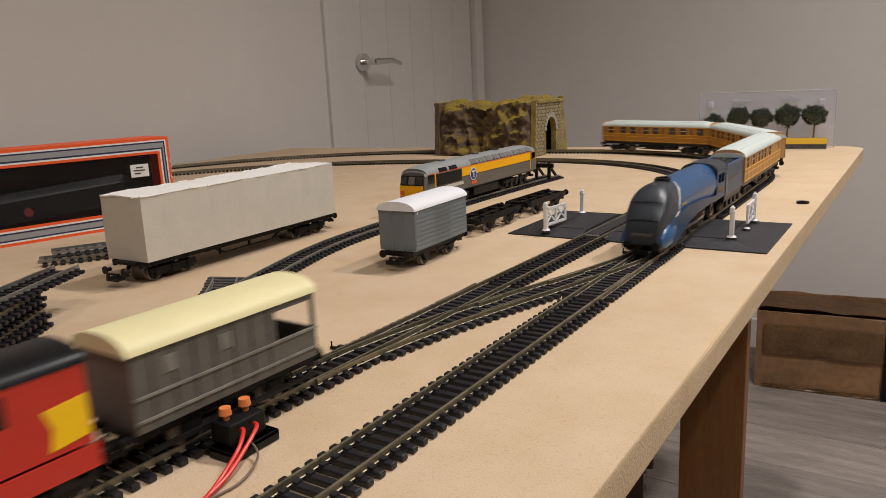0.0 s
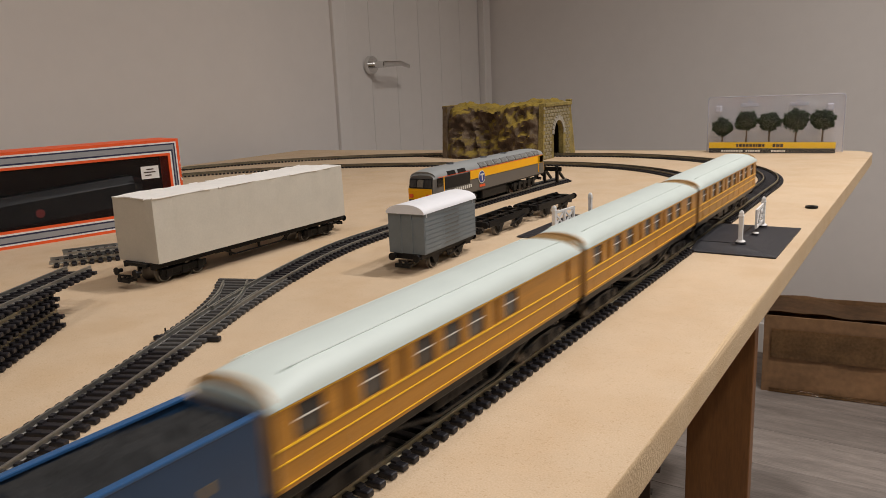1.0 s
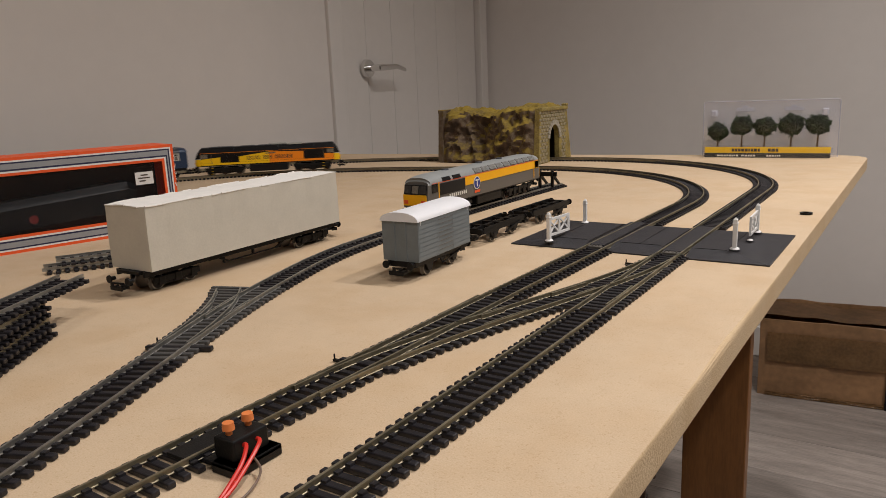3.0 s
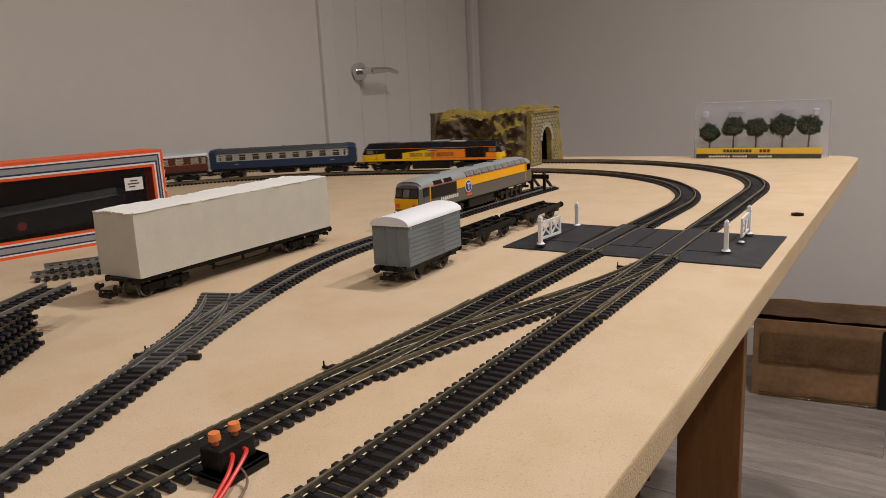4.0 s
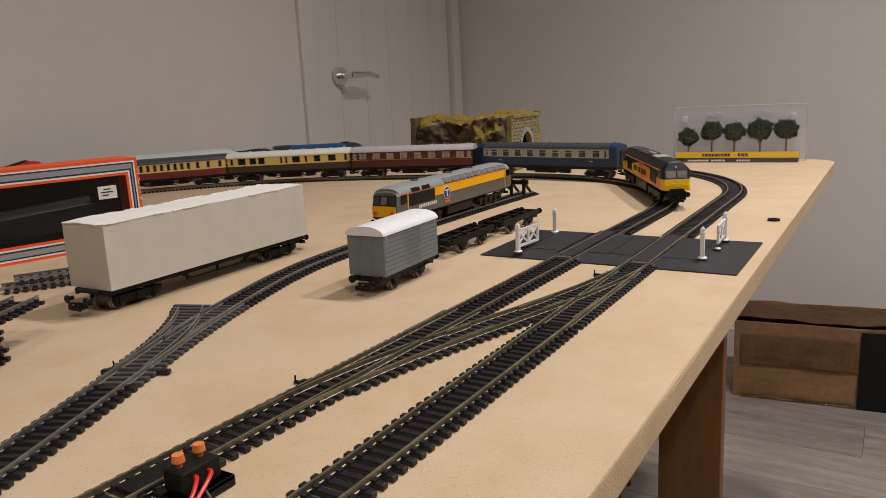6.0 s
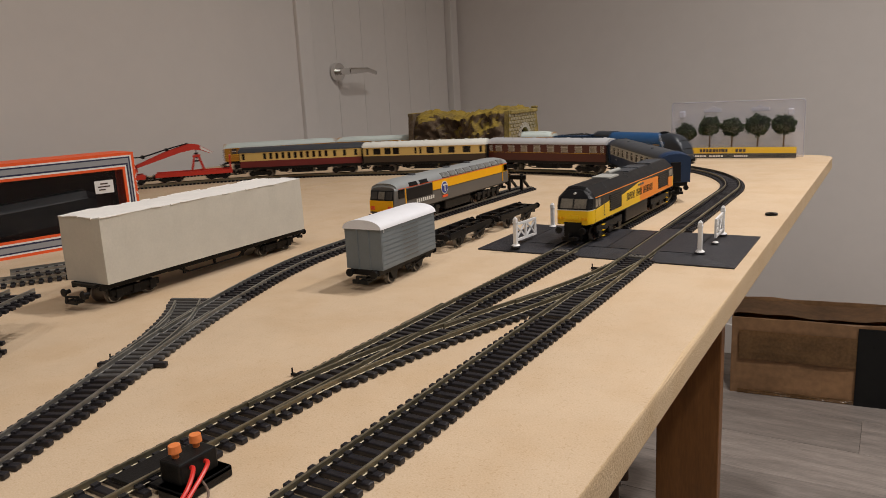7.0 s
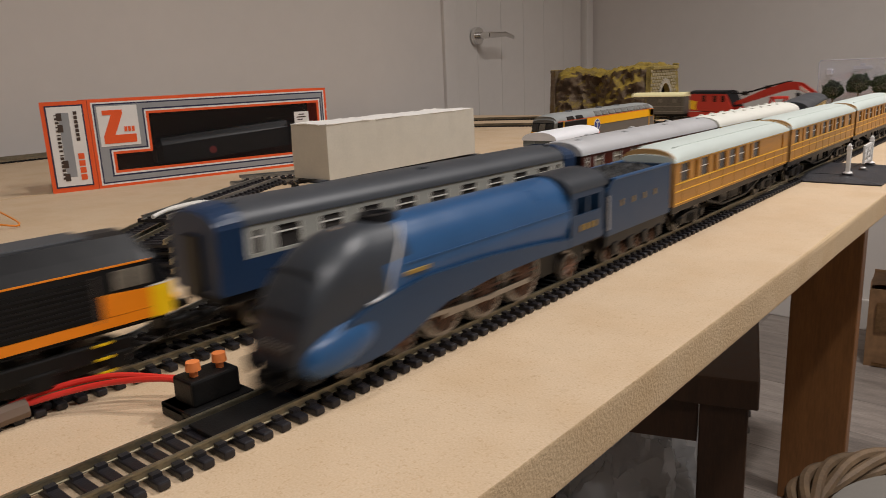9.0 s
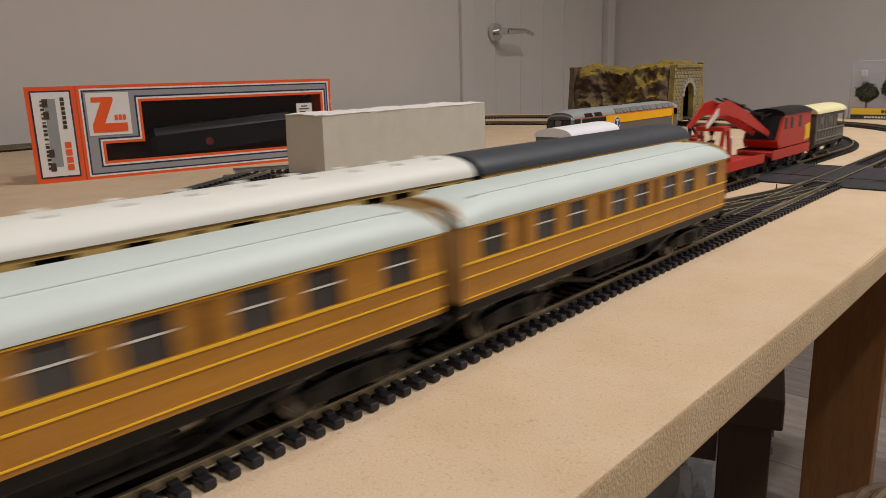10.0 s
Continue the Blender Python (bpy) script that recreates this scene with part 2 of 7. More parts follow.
# ---- mesh helpers ----
def box(bm, x0, x1, y0, y1, z0, z1, mi=0, bevel=0.0):
    vs = [bm.verts.new(p) for p in ((x0, y0, z0), (x1, y0, z0), (x1, y1, z0), (x0, y1, z0), (x0, y0, z1), (x1, y0, z1), (x1, y1, z1), (x0, y1, z1))]
    fs = []
    for q in ((3, 2, 1, 0), (4, 5, 6, 7), (0, 1, 5, 4), (1, 2, 6, 5), (2, 3, 7, 6), (3, 0, 4, 7)):
        f = bm.faces.new([vs[i] for i in q])
        f.material_index = mi
        fs.append(f)
    if bevel:
        es = list({e for f in fs for e in f.edges})
        bmesh.ops.bevel(bm, geom=es, offset=bevel, segments=2, profile=0.5, affect="EDGES")
    return vs


def cyl(bm, p0, p1, r0, r1=None, n=12, mi=0, caps=True):
    p0, p1 = Vector(p0), Vector(p1)
    r1 = r0 if r1 is None else r1
    d = (p1 - p0).normalized()
    a = d.orthogonal().normalized()
    b = d.cross(a)
    rings = []
    for p, r in ((p0, r0), (p1, r1)):
        rings.append([bm.verts.new(p + a * r * math.cos(2 * math.pi * i / n) + b * r * math.sin(2 * math.pi * i / n)) for i in range(n)])
    for i in range(n):
        f = bm.faces.new((rings[0][i], rings[0][(i + 1) % n], rings[1][(i + 1) % n], rings[1][i]))
        f.smooth, f.material_index = n > 6, mi
    if caps:
        for ring in (rings[0][::-1], rings[1]):
            bm.faces.new(ring).material_index = mi


def loft(bm, rings, mi=0, caps=True, smooth=True, closed=True):
    """Join rings of points (equal count) into a skin. Returns the faces."""
    vs = [[bm.verts.new(p) for p in ring] for ring in rings]
    n = len(rings[0])
    out = []
    for a, b in zip(vs, vs[1:]):
        for i in range(n if closed else n - 1):
            f = bm.faces.new((a[i], a[(i + 1) % n], b[(i + 1) % n], b[i]))
            f.smooth, f.material_index = smooth, mi
            out.append(f)
    if caps and closed:
        for ring in (vs[0][::-1], vs[-1]):
            f = bm.faces.new(ring)
            f.material_index = mi
            out.append(f)
    return out


def prism(bm, pts, y0, y1, mi=0):
    """A side outline in x and z, given depth from y0 to y1."""
    loft(bm, [[(x, y0, z) for x, z in pts], [(x, y1, z) for x, z in pts]], mi, smooth=False)


def finish(name, bm, materials, smooth_angle=None):
    bmesh.ops.recalc_face_normals(bm, faces=bm.faces)
    for ed in bm.edges:
        if len(ed.link_faces) == 2 and ed.calc_face_angle(0.0) > 0.7:
            ed.smooth = False
    me = bpy.data.meshes.new(name)
    bm.to_mesh(me)
    bm.free()
    for m in materials if isinstance(materials, (list, tuple)) else [materials]:
        me.materials.append(m)
    return me


def part(name, bm, material, parent, label="", m=None):
    ob = new(name, bm if isinstance(bm, bpy.types.Mesh) else finish(name, bm, material))
    ob.parent = parent
    if m is not None:
        ob.matrix_basis = m
    if label:
        ob["label"] = label
    return ob


def thing(name, m, label, category, group="", kind=""):
    ob = new(name)
    ob.matrix_basis = m
    ob.empty_display_size = 0.02
    return tagged(ob, label, category, group, kind)


def solid(name, bm, material, label="", category="", group="", kind="", m=None):
    ob = new(name, finish(name, bm, material))
    if m is not None:
        ob.matrix_basis = m
    return tagged(ob, label, category, group, kind)


def tube(name, pts, r, material, parent=None, n=8, label=""):
    """A round cord through points, smoothed."""
    P = [Vector(p) for p in pts]
    fine = []
    for i in range(len(P) - 1):
        p0, p1, p2, p3 = P[max(i - 1, 0)], P[i], P[i + 1], P[min(i + 2, len(P) - 1)]
        for k in range(6):
            t = k / 6
            fine.append(0.5 * ((2 * p1) + (p2 - p0) * t + (2 * p0 - 5 * p1 + 4 * p2 - p3) * t * t + (3 * p1 - p0 - 3 * p2 + p3) * t ** 3))
    fine.append(P[-1])
    bm = bmesh.new()
    rings = []
    for i, p in enumerate(fine):
        d = (fine[min(i + 1, len(fine) - 1)] - fine[max(i - 1, 0)]).normalized()
        a = d.cross(Vector((0.13, 0.29, 0.95))).normalized()
        b = d.cross(a)
        rings.append([p + (a * math.cos(2 * math.pi * k / n) + b * math.sin(2 * math.pi * k / n)) * r for k in range(n)])
    loft(bm, rings)
    return part(name, bm, material, parent, label) if parent else solid(name, bm, material)



def node(name, parent, label="", m=None):
    """A part that only holds sub-parts."""
    ob = new(name)
    ob.parent = parent
    ob.empty_display_size = 0.01
    if m is not None:
        ob.matrix_basis = m
    if label:
        ob["label"] = label
    return ob


# ---- room ----
def room():
    x0, x1, y0, y1, h = WALL_X, 2.6, -2.4, WALL_Y, 2.4
    bm = bmesh.new()
    box(bm, x0 - 0.2, x1 + 0.2, y0 - 0.2, y1 + 0.2, -0.12, -0.008)
    floor = solid("floor", bm, M["ink"], "grey-brown wood-effect laminate floor boards", "floor", kind="structure")
    bm = bmesh.new()
    box(bm, x0 - 0.2, x1 + 0.2, y0 - 0.2, y1 + 0.2, h, h + 0.1)
    solid("ceiling", bm, M["ceiling"], "plain white painted ceiling", "ceiling", kind="structure")
    # door opening in the west wall
    d0, d1, dh = 2.20, 2.955, 2.02
    bm = bmesh.new()
    box(bm, x0 - 0.1, x0, y0 - 0.1, d0 - 0.012, 0, h)
    box(bm, x0 - 0.1, x0, d1 + 0.012, y1, 0, h)
    box(bm, x0 - 0.1, x0, d0 - 0.012, d1 + 0.012, dh + 0.012, h)
    solid("wall_west", bm, M["wall"], "plain taupe-white painted wall with a door", "wall", kind="structure")
    for nm, a in (("wall_north", (x0 - 0.1, x1 + 0.1, y1, y1 + 0.1)), ("wall_east", (x1, x1 + 0.1, y0 - 0.1, y1)), ("wall_south", (x0, x1, y0 - 0.1, y0))):
        bm = bmesh.new()
        box(bm, *a, 0, h)
        solid(nm, bm, M["wall"], "plain taupe-white painted wall", "wall", kind="structure")
    door = thing("door_1", pose(x0, 0, 0), "closed white grooved interior door with a lever handle", "door", kind="structure")
    bm = bmesh.new()
    n = 6
    w = (d1 - d0) / n
    for i in range(n):
        box(bm, -0.045, -0.0118, d0 + i * w + 0.0006, d0 + (i + 1) * w - 0.0006, 0.006, dh, bevel=0.0012)
    box(bm, -0.04, -0.014, d0, d1, 0.006, dh)
    part("door_leaf", bm, M["door"], door)
    for nm, a, b in (("jamb", d0 - 0.058, d0 - 0.003), ("jamb", d1 + 0.003, d1 + 0.05)):
        bm = bmesh.new()
        box(bm, -0.03, 0.012, a, b, 0, dh + 0.05, bevel=0.003)
        part("architrave", bm, M["door"], door)
    hy, hz = d0 + 0.115, 0.962
    bm = bmesh.new()
    cyl(bm, (-0.008, hy, hz), (0.004, hy, hz), 0.027, 0.025, 28)
    part("rose", bm, M["chrome"], door, "round chrome rose")
    bm = bmesh.new()
    cyl(bm, (0.004, hy, hz), (0.048, hy, hz), 0.0095, n=14)
    pts = [(0.046, hy - 0.006, hz), (0.05, hy + 0.03, hz + 0.001), (0.05, hy + 0.075, hz + 0.003), (0.047, hy + 0.12, hz - 0.006)]
    rings = []
    for i, (a, b, c) in enumerate(pts):
        r = (0.0095, 0.0085, 0.0075, 0.006)[i]
        rings.append([(a + r * 0.7 * math.cos(k * math.pi / 6), b, c + r * math.sin(k * math.pi / 6)) for k in range(12)])
    loft(bm, rings)
    part("lever", bm, M["chrome"], door, "polished chrome lever")
    # skirting
    bm = bmesh.new()
    box(bm, x0 + 0.012, x1, y1 - 0.014, y1, 0, 0.1, bevel=0.003)
    solid("baseboard", bm, M["door"], "low white painted skirting board", "baseboard", kind="structure")
    # ceiling lights, recessed
    for i, (lx, ly, lk) in enumerate(LAMP_SPOTS):
        t = thing("ceiling_light", pose(lx, ly, h), "round recessed white ceiling downlight, lit", "ceiling light", "ceiling downlights")
        bm = bmesh.new()
        cyl(bm, (0, 0, -0.006), (0, 0, -0.0005), 0.06, n=28)
        part("trim_ring", bm, M["white"], t)
        la = bpy.data.lights.new("downlight", "AREA")
        la.shape, la.size, la.energy, la.color = "DISK", 0.09, LAMP_POWER * lk, LAMP_COLOR
        la.spread = radians(135)
        lo = new("downlight", la)
        lo.matrix_basis = pose(lx, ly, h - 0.012)
    return floor


FLOOR = room()


def board():
    """The layout's board: two sheets with a seam, rounded far corner."""
    t = thing("layout_board", pose(0, 0, 0), "large fibreboard tabletop with a seam and a rounded corner", "table")
    xe, xs, xl, yn = -0.033, -0.762, -1.275, -0.42

    def far(x):
        return 2.045 + 0.1 * (x + 0.033)

    def sheet(name, pts):
        bm = bmesh.new()
        bot, top = Z - 0.018, Z
        e = 0.0012
        cx = sum(p[0] for p in pts) / len(pts)
        cy = sum(p[1] for p in pts) / len(pts)

        def ring(z, inset):
            out = []
            for x, y in pts:
                d = Vector((cx - x, cy - y)).normalized() * inset
                out.append((x + d.x, y + d.y, z))
            return out
        rings = [ring(bot, e), ring(bot + e, 0), ring(top - 0.0035, 0), ring(top - 0.0014, 0.0006), ring(top - 0.0004, 0.0017), ring(top, 0.0032)]
        vs = [[bm.verts.new(p) for p in r] for r in rings]
        n = len(pts)
        for a, b in zip(vs, vs[1:]):
            for i in range(n):
                bm.faces.new((a[i], a[(i + 1) % n], b[(i + 1) % n], b[i])).material_index = 1
        bm.faces.new(vs[-1])
        bm.faces.new(vs[0][::-1])
        part(name, bm, [M["mdf"], M["mdf_edge"]], t)

    corner = [(xe - 0.045 + 0.045 * math.sin(a), far(xe) - 0.05 + 0.05 * math.cos(a)) for a in [math.pi / 2 * (1 - i / 8) for i in range(9)]]
    right = [(xe, yn)] + [(xe, yn + (far(xe) - 0.05 - yn) * i / 40) for i in range(1, 40)] + corner + [(xs, far(xs)), (xs, yn)]
    sheet("sheet", right)
    sheet("sheet", [(xs - 0.0006, yn), (xs - 0.0006, far(xs)), (xl, far(xl)), (xl, yn)])
    # side panel legs
    for a, b in ((1.88, -0.318), (1.88, -1.2), (-0.3, -0.318), (-0.3, -1.2)):
        bm = bmesh.new()
        box(bm, b + (0.022 if b > -0.5 and a > 1 else 0), b + 0.136, a, a + 0.028, 0.0, Z - 0.0185, bevel=0.002)
        part("leg", bm, M["oak"], t, "varnished wooden panel leg")
    bm = bmesh.new()
    for yy in (0.3, 1.0, 1.75):
        box(bm, -1.2, -0.1, yy, yy + 0.03, Z - 0.05, Z - 0.0185)
    part("cross_rail", bm, M["oak"], t)
    return t


board()


# ---- track ----
def make_path(x0, y_far, y_near, r, slant, run, lead, r_left):
    """A closed loop of straights and curves: length, radius, start and heading of each."""
    segs = []
    st = [x0, y_near, 90.0 - lead]
    r_near = 0.30

    def add(length, rad):
        x, y, h = st
        segs.append((length, rad, x, y, h))
        if rad is None:
            st[0] += length * math.cos(radians(h))
            st[1] += length * math.sin(radians(h))
        else:
            cx, cy = x - rad * math.sin(radians(h)), y + rad * math.cos(radians(h))
            h += math.degrees(length / rad)
            st[:] = [cx + rad * math.sin(radians(h)), cy - rad * math.cos(radians(h)), h]
    add(y_far - y_near, None)
    add(r * radians(90 + slant + lead), r)
    add(run, None)
    add(r_left * radians(90 - slant), r_left)
    add(st[1] - y_near, None)
    add(r_near * radians(90), r_near)
    add(x0 - st[0] - r_near, None)
    add(r_near * radians(90), r_near)
    return segs


def total(segs):
    return sum(s[0] for s in segs)


def on_path(segs, s):
    s %= total(segs)
    for length, rad, x, y, h in segs:
        if s <= length + 1e-9:
            if rad is None:
                return x + s * math.cos(radians(h)), y + s * math.sin(radians(h)), h
            cx, cy = x - rad * math.sin(radians(h)), y + rad * math.cos(radians(h))
            h2 = h + math.degrees(s / rad)
            return cx + rad * math.sin(radians(h2)), cy - rad * math.cos(radians(h2)), h2
        s -= length
    return segs[0][2], segs[0][3], 90.0


Y_IN, Y_OUT = 0.42, 0.19
INNER = make_path(-0.2008, 1.418, Y_IN, 0.302, 16.0, 0.205, 1.3, 0.600)
OUTER = make_path(-0.120, 1.5483, Y_OUT, 0.334, 6.6, 0.243, 0.0, 0.575)


def spline(pts, step=0.004):
    """Evenly stepped x, y, heading along a smooth line through points."""
    P = [Vector(p) for p in pts]
    fine = []
    for i in range(len(P) - 1):
        p0, p1, p2, p3 = P[max(i - 1, 0)], P[i], P[i + 1], P[min(i + 2, len(P) - 1)]
        for k in range(40):
            t = k / 40
            fine.append(0.5 * ((2 * p1) + (p2 - p0) * t + (2 * p0 - 5 * p1 + 4 * p2 - p3) * t * t + (3 * p1 - p0 - 3 * p2 + p3) * t ** 3))
    fine.append(P[-1])
    out, acc = [], 0.0
    for a, b in zip(fine, fine[1:]):
        d = (b - a).length
        while acc <= d and d > 0:
            q = a + (b - a) * (acc / d)
            out.append((q.x, q.y, math.degrees(math.atan2(b.y - a.y, b.x - a.x))))
            acc += step
        acc -= d
    return out


def sleeper_mesh(half=0.0155, mat_name="sleeper"):
    bm = bmesh.new()
    box(bm, -0.0019, 0.0019, -half, half, 0, 0.0026, bevel=0.0006)
    for s in (-1, 1):
        for o in (-0.0018, 0.0018):
            box(bm, -0.0015, 0.0015, s * 0.0088 + o - 0.0012, s * 0.0088 + o + 0.0012, 0.0026, 0.0037)
    return finish("sleeper", bm, M[mat_name])


SLEEPER = sleeper_mesh()


def rail_mesh(bm, line, off, closed=False, z0=0.0026, z1=0.0056):
    prof = [(-0.0008, z0), (0.0008, z0), (0.0008, z0 + 0.0003), (0.0004, z0 + 0.0005), (0.0004, z1 - 0.001), (0.00062, z1 - 0.0007), (0.00062, z1), (-0.00062, z1), (-0.00062, z1 - 0.0007), (-0.0004, z1 - 0.001), (-0.0004, z0 + 0.0005), (-0.0008, z0 + 0.0003)]
    rings = []
    for x, y, h in line:
        nx, ny = -math.sin(radians(h)), math.cos(radians(h))
        rings.append([(x + nx * (off + a), y + ny * (off + a), Z + b) for a, b in prof])
    loft(bm, rings, caps=not closed, smooth=False)


def track(label, line, pitch=0.0070, near=lambda x, y: True, rail_mat="rail", sl=None, skip=None, group="model railway track"):
    t = thing("railway_track", Matrix.Identity(4), label, "railway track", group)
    for off in (0.0088, -0.0088):
        bm = bmesh.new()
        rail_mesh(bm, line, off)
        part("rail", bm, M[rail_mat], t, "tarnished nickel-silver rail")
    step = math.hypot(line[1][0] - line[0][0], line[1][1] - line[0][1])
    far_bm, count = bmesh.new(), 0
    k = max(1, round(pitch / step))
    for x, y, h in line[::k]:
        if skip and skip(x, y):
            continue
        if near(x, y) and count < 290:
            part("sleeper", sl or SLEEPER, None, t, m=pose(x, y, Z + 0.0002, 0, 0, h))
            count += 1
        else:
            c, s = math.cos(radians(h)), math.sin(radians(h))
            for v0 in [box(far_bm, -0.0019, 0.0019, -0.0155, 0.0155, 0.0002, 0.0027)]:
                for v in v0:
                    px, py = v.co.x, v.co.y
                    v.co = Vector((x + c * px - s * py, y + s * px + c * py, Z + v.co.z))
    if len(far_bm.verts):
        tagged(part("sleeper_run", far_bm, M["sleeper"], t), kind="stuff")
    else:
        far_bm.free()
    return t


def loop_line(segs, step=0.0035):
    n = round(total(segs) / step)
    return [on_path(segs, i * total(segs) / n) for i in range(n + 1)]


def in_crossing(x, y):
    return 1.158 < y < 1.283 and x > -0.27


track("black plastic-sleepered outer loop of model track", loop_line(OUTER), near=lambda x, y: y > 0.45 and x > -0.35, skip=lambda x, y: in_crossing(x, y) or (x > -0.3 and 0.984 < y < 1.13))
track("black plastic-sleepered inner loop of model track", loop_line(INNER), near=lambda x, y: y > 0.5 and x > -0.4, skip=lambda x, y: in_crossing(x, y) or (x > -0.3 and 0.842 < y < 0.988))
SIDING = [(-0.1985, 0.47), (-0.203, 0.55), (-0.232, 0.635), (-0.258, 0.701), (-0.288, 0.768), (-0.315, 0.826), (-0.34, 0.882), (-0.365, 0.95), (-0.387, 1.024), (-0.398, 1.10), (-0.403, 1.25), (-0.398, 1.44), (-0.392, 1.535)]
track("siding of model track with a buffer stop at its end", spline(SIDING, 0.0035), rail_mat="railgrey", skip=lambda x, y: 0.800 < y < 0.936)


def plain_rail(parent, pts, label="", mname="rail"):
    """One rail whose centre runs through points in x and y."""
    bm = bmesh.new()
    rail_mesh(bm, spline(pts, 0.0035), 0.0)
    part("rail", bm, M[mname], parent, label)


def long_sleeper(parent, x, y, h, left, right, mname):
    """A sleeper across the heading h, from left to right of x, y."""
    bm = bmesh.new()
    box(bm, -0.0019, 0.0019, -right, left, 0, 0.0026, bevel=0.0006)
    part("sleeper", bm, M[mname], parent, m=pose(x, y, Z + 0.0004, 0, 0, h))


def side_of(line, off):
    return [(x - math.sin(radians(h)) * off, y + math.cos(radians(h)) * off) for x, y, h in line]


def siding_point():
    """The siding's point: its left-hand road is a short stub that leads nowhere."""
    t = thing("railway_point", Matrix.Identity(4), "dusty model railway point with a short unused branch road", "railway point", "model railway points")
    stub = spline([(-0.312, 0.815), (-0.331, 0.852), (-0.356, 0.890), (-0.391, 0.928)], 0.0035)
    main = spline(SIDING, 0.0035)
    for off in (0.0088, -0.0088):
        plain_rail(t, side_of(stub, off)[::4], mname="railgrey")
    # check rails and the frog's wing rails
    plain_rail(t, side_of(stub, 0.0068)[16:28:3], mname="railgrey")
    near = [p for p in main if 0.862 < p[1] < 0.905]
    plain_rail(t, side_of(near, -0.0068)[::3], mname="railgrey")
    plain_rail(t, side_of(near, 0.0068)[::3], mname="railgrey")
    for x, y, h in [p for p in main if 0.800 < p[1] < 0.936][::2]:
        # reach of the stub's far rail to the left of the main line
        c, s = math.cos(radians(h)), math.sin(radians(h))
        reach = 0.0155
        for q in stub:
            dx, dy = q[0] - x, q[1] - y
            if abs(dx * c + dy * s) < 0.003:
                reach = max(reach, -dx * s + dy * c + 0.0155)
        long_sleeper(t, x, y, h, reach, 0.0155, "sleepergrey")
    bm = bmesh.new()
    box(bm, -0.0019, 0.0019, -0.021, 0.021, 0.0002, 0.0030, bevel=0.0006)
    part("tie_bar", bm, M["sleeper"], t, m=pose(-0.309, 0.817, Z + 0.0003, 0, 0, 114))


siding_point()
CROSS = [(-0.1905 + 0.0705 * (u * u * (3 - 2 * u)), 0.80 + 0.36 * u) for u in [i / 12 for i in range(13)]]


def crossover():
    """Two points joined toe to toe; their long sleepers carry both roads."""
    t = thing("railway_point", Matrix.Identity(4), "pair of model railway points forming a crossover between two loops", "railway point", "model railway points")
    line = spline(CROSS, 0.0035)
    for off in (0.0088, -0.0088):
        plain_rail(t, side_of(line, off)[::4])
    for a, b, off in ((0.925, 0.975, -0.0068), (1.000, 1.050, 0.0068), (0.935, 0.965, 0.0068), (1.010, 1.040, -0.0068)):
        plain_rail(t, side_of([p for p in line if a < p[1] < b], off)[::3])
    # check rails along the through roads
    for x, y0, y1 in ((-0.1992, 0.930, 0.980), (-0.1180 + 0.0048, 0.995, 1.045)):
        plain_rail(t, [(x, y0), (x + 0.0006, (y0 + y1) / 2), (x, y1)])
    for x, y, h in line[::2]:
        inner = -0.2008 + (y - 0.42) * 0.0227
        if 0.842 < y < 0.986:
            long_sleeper(t, inner, y, 88.7, 0.0155, max(0.0155, x - inner + 0.0155), "sleeperworn")
        elif 0.986 <= y < 1.13:
            long_sleeper(t, -0.120, y, 90, max(0.0155, -0.120 - x + 0.0155), 0.0155, "sleeperworn")
    for x, y, w in ((-0.190, 0.846, 0.026), (-0.122, 1.110, 0.026)):
        bm = bmesh.new()
        box(bm, -0.0019, 0.0019, -w * 0.60, w * 0.72, 0.0002, 0.0030, bevel=0.0006)
        part("tie_bar", bm, M["sleeper"], t, m=pose(x, y, Z + 0.0003, 0, 0, 90))


crossover()


def point_motor_levers():
    for x, y in ((-0.142, 1.122), (-0.2105, 0.846), (-0.328, 0.818)):
        t = thing("point_lever", pose(x, y, Z), "small black plastic point lever beside the rail", "lever", "point levers")
        bm = bmesh.new()
        box(bm, -0.0035, 0.004, -0.0010, 0.0010, 0.0004, 0.0018, bevel=0.0003)
        cyl(bm, (-0.0028, 0, 0.0016), (-0.0028, 0, 0.0046), 0.0005, n=8)
        part("lever_bar", bm, M["black"], t)


point_motor_levers()


def buffer_stop():
    t = thing("buffer_stop", pose(-0.394, 1.50, Z + 0.0028, 0, 0, 92), "black plastic buffer stop at the siding's end", "buffer stop")
    for s in (-1, 1):
        bm = bmesh.new()
        box(bm, -0.002, 0.002, s * 0.0095 - 0.002, s * 0.0095 + 0.002, 0, 0.024, bevel=0.0004)
        cyl(bm, (-0.006, s * 0.0095, 0.02), (-0.002, s * 0.0095, 0.02), 0.003, n=10)
        part("post", bm, M["black"], t)
        bm = bmesh.new()
        prism(bm, [(0.002, 0.02), (0.002, 0.016), (0.026, 0.0), (0.03, 0.0)], s * 0.0095 - 0.0015, s * 0.0095 + 0.0015)
        part("strut", bm, M["black"], t)
    bm = bmesh.new()
    box(bm, -0.004, 0.0, -0.017, 0.017, 0.0165, 0.0225, bevel=0.0006)
    part("beam", bm, M["black"], t)


buffer_stop()


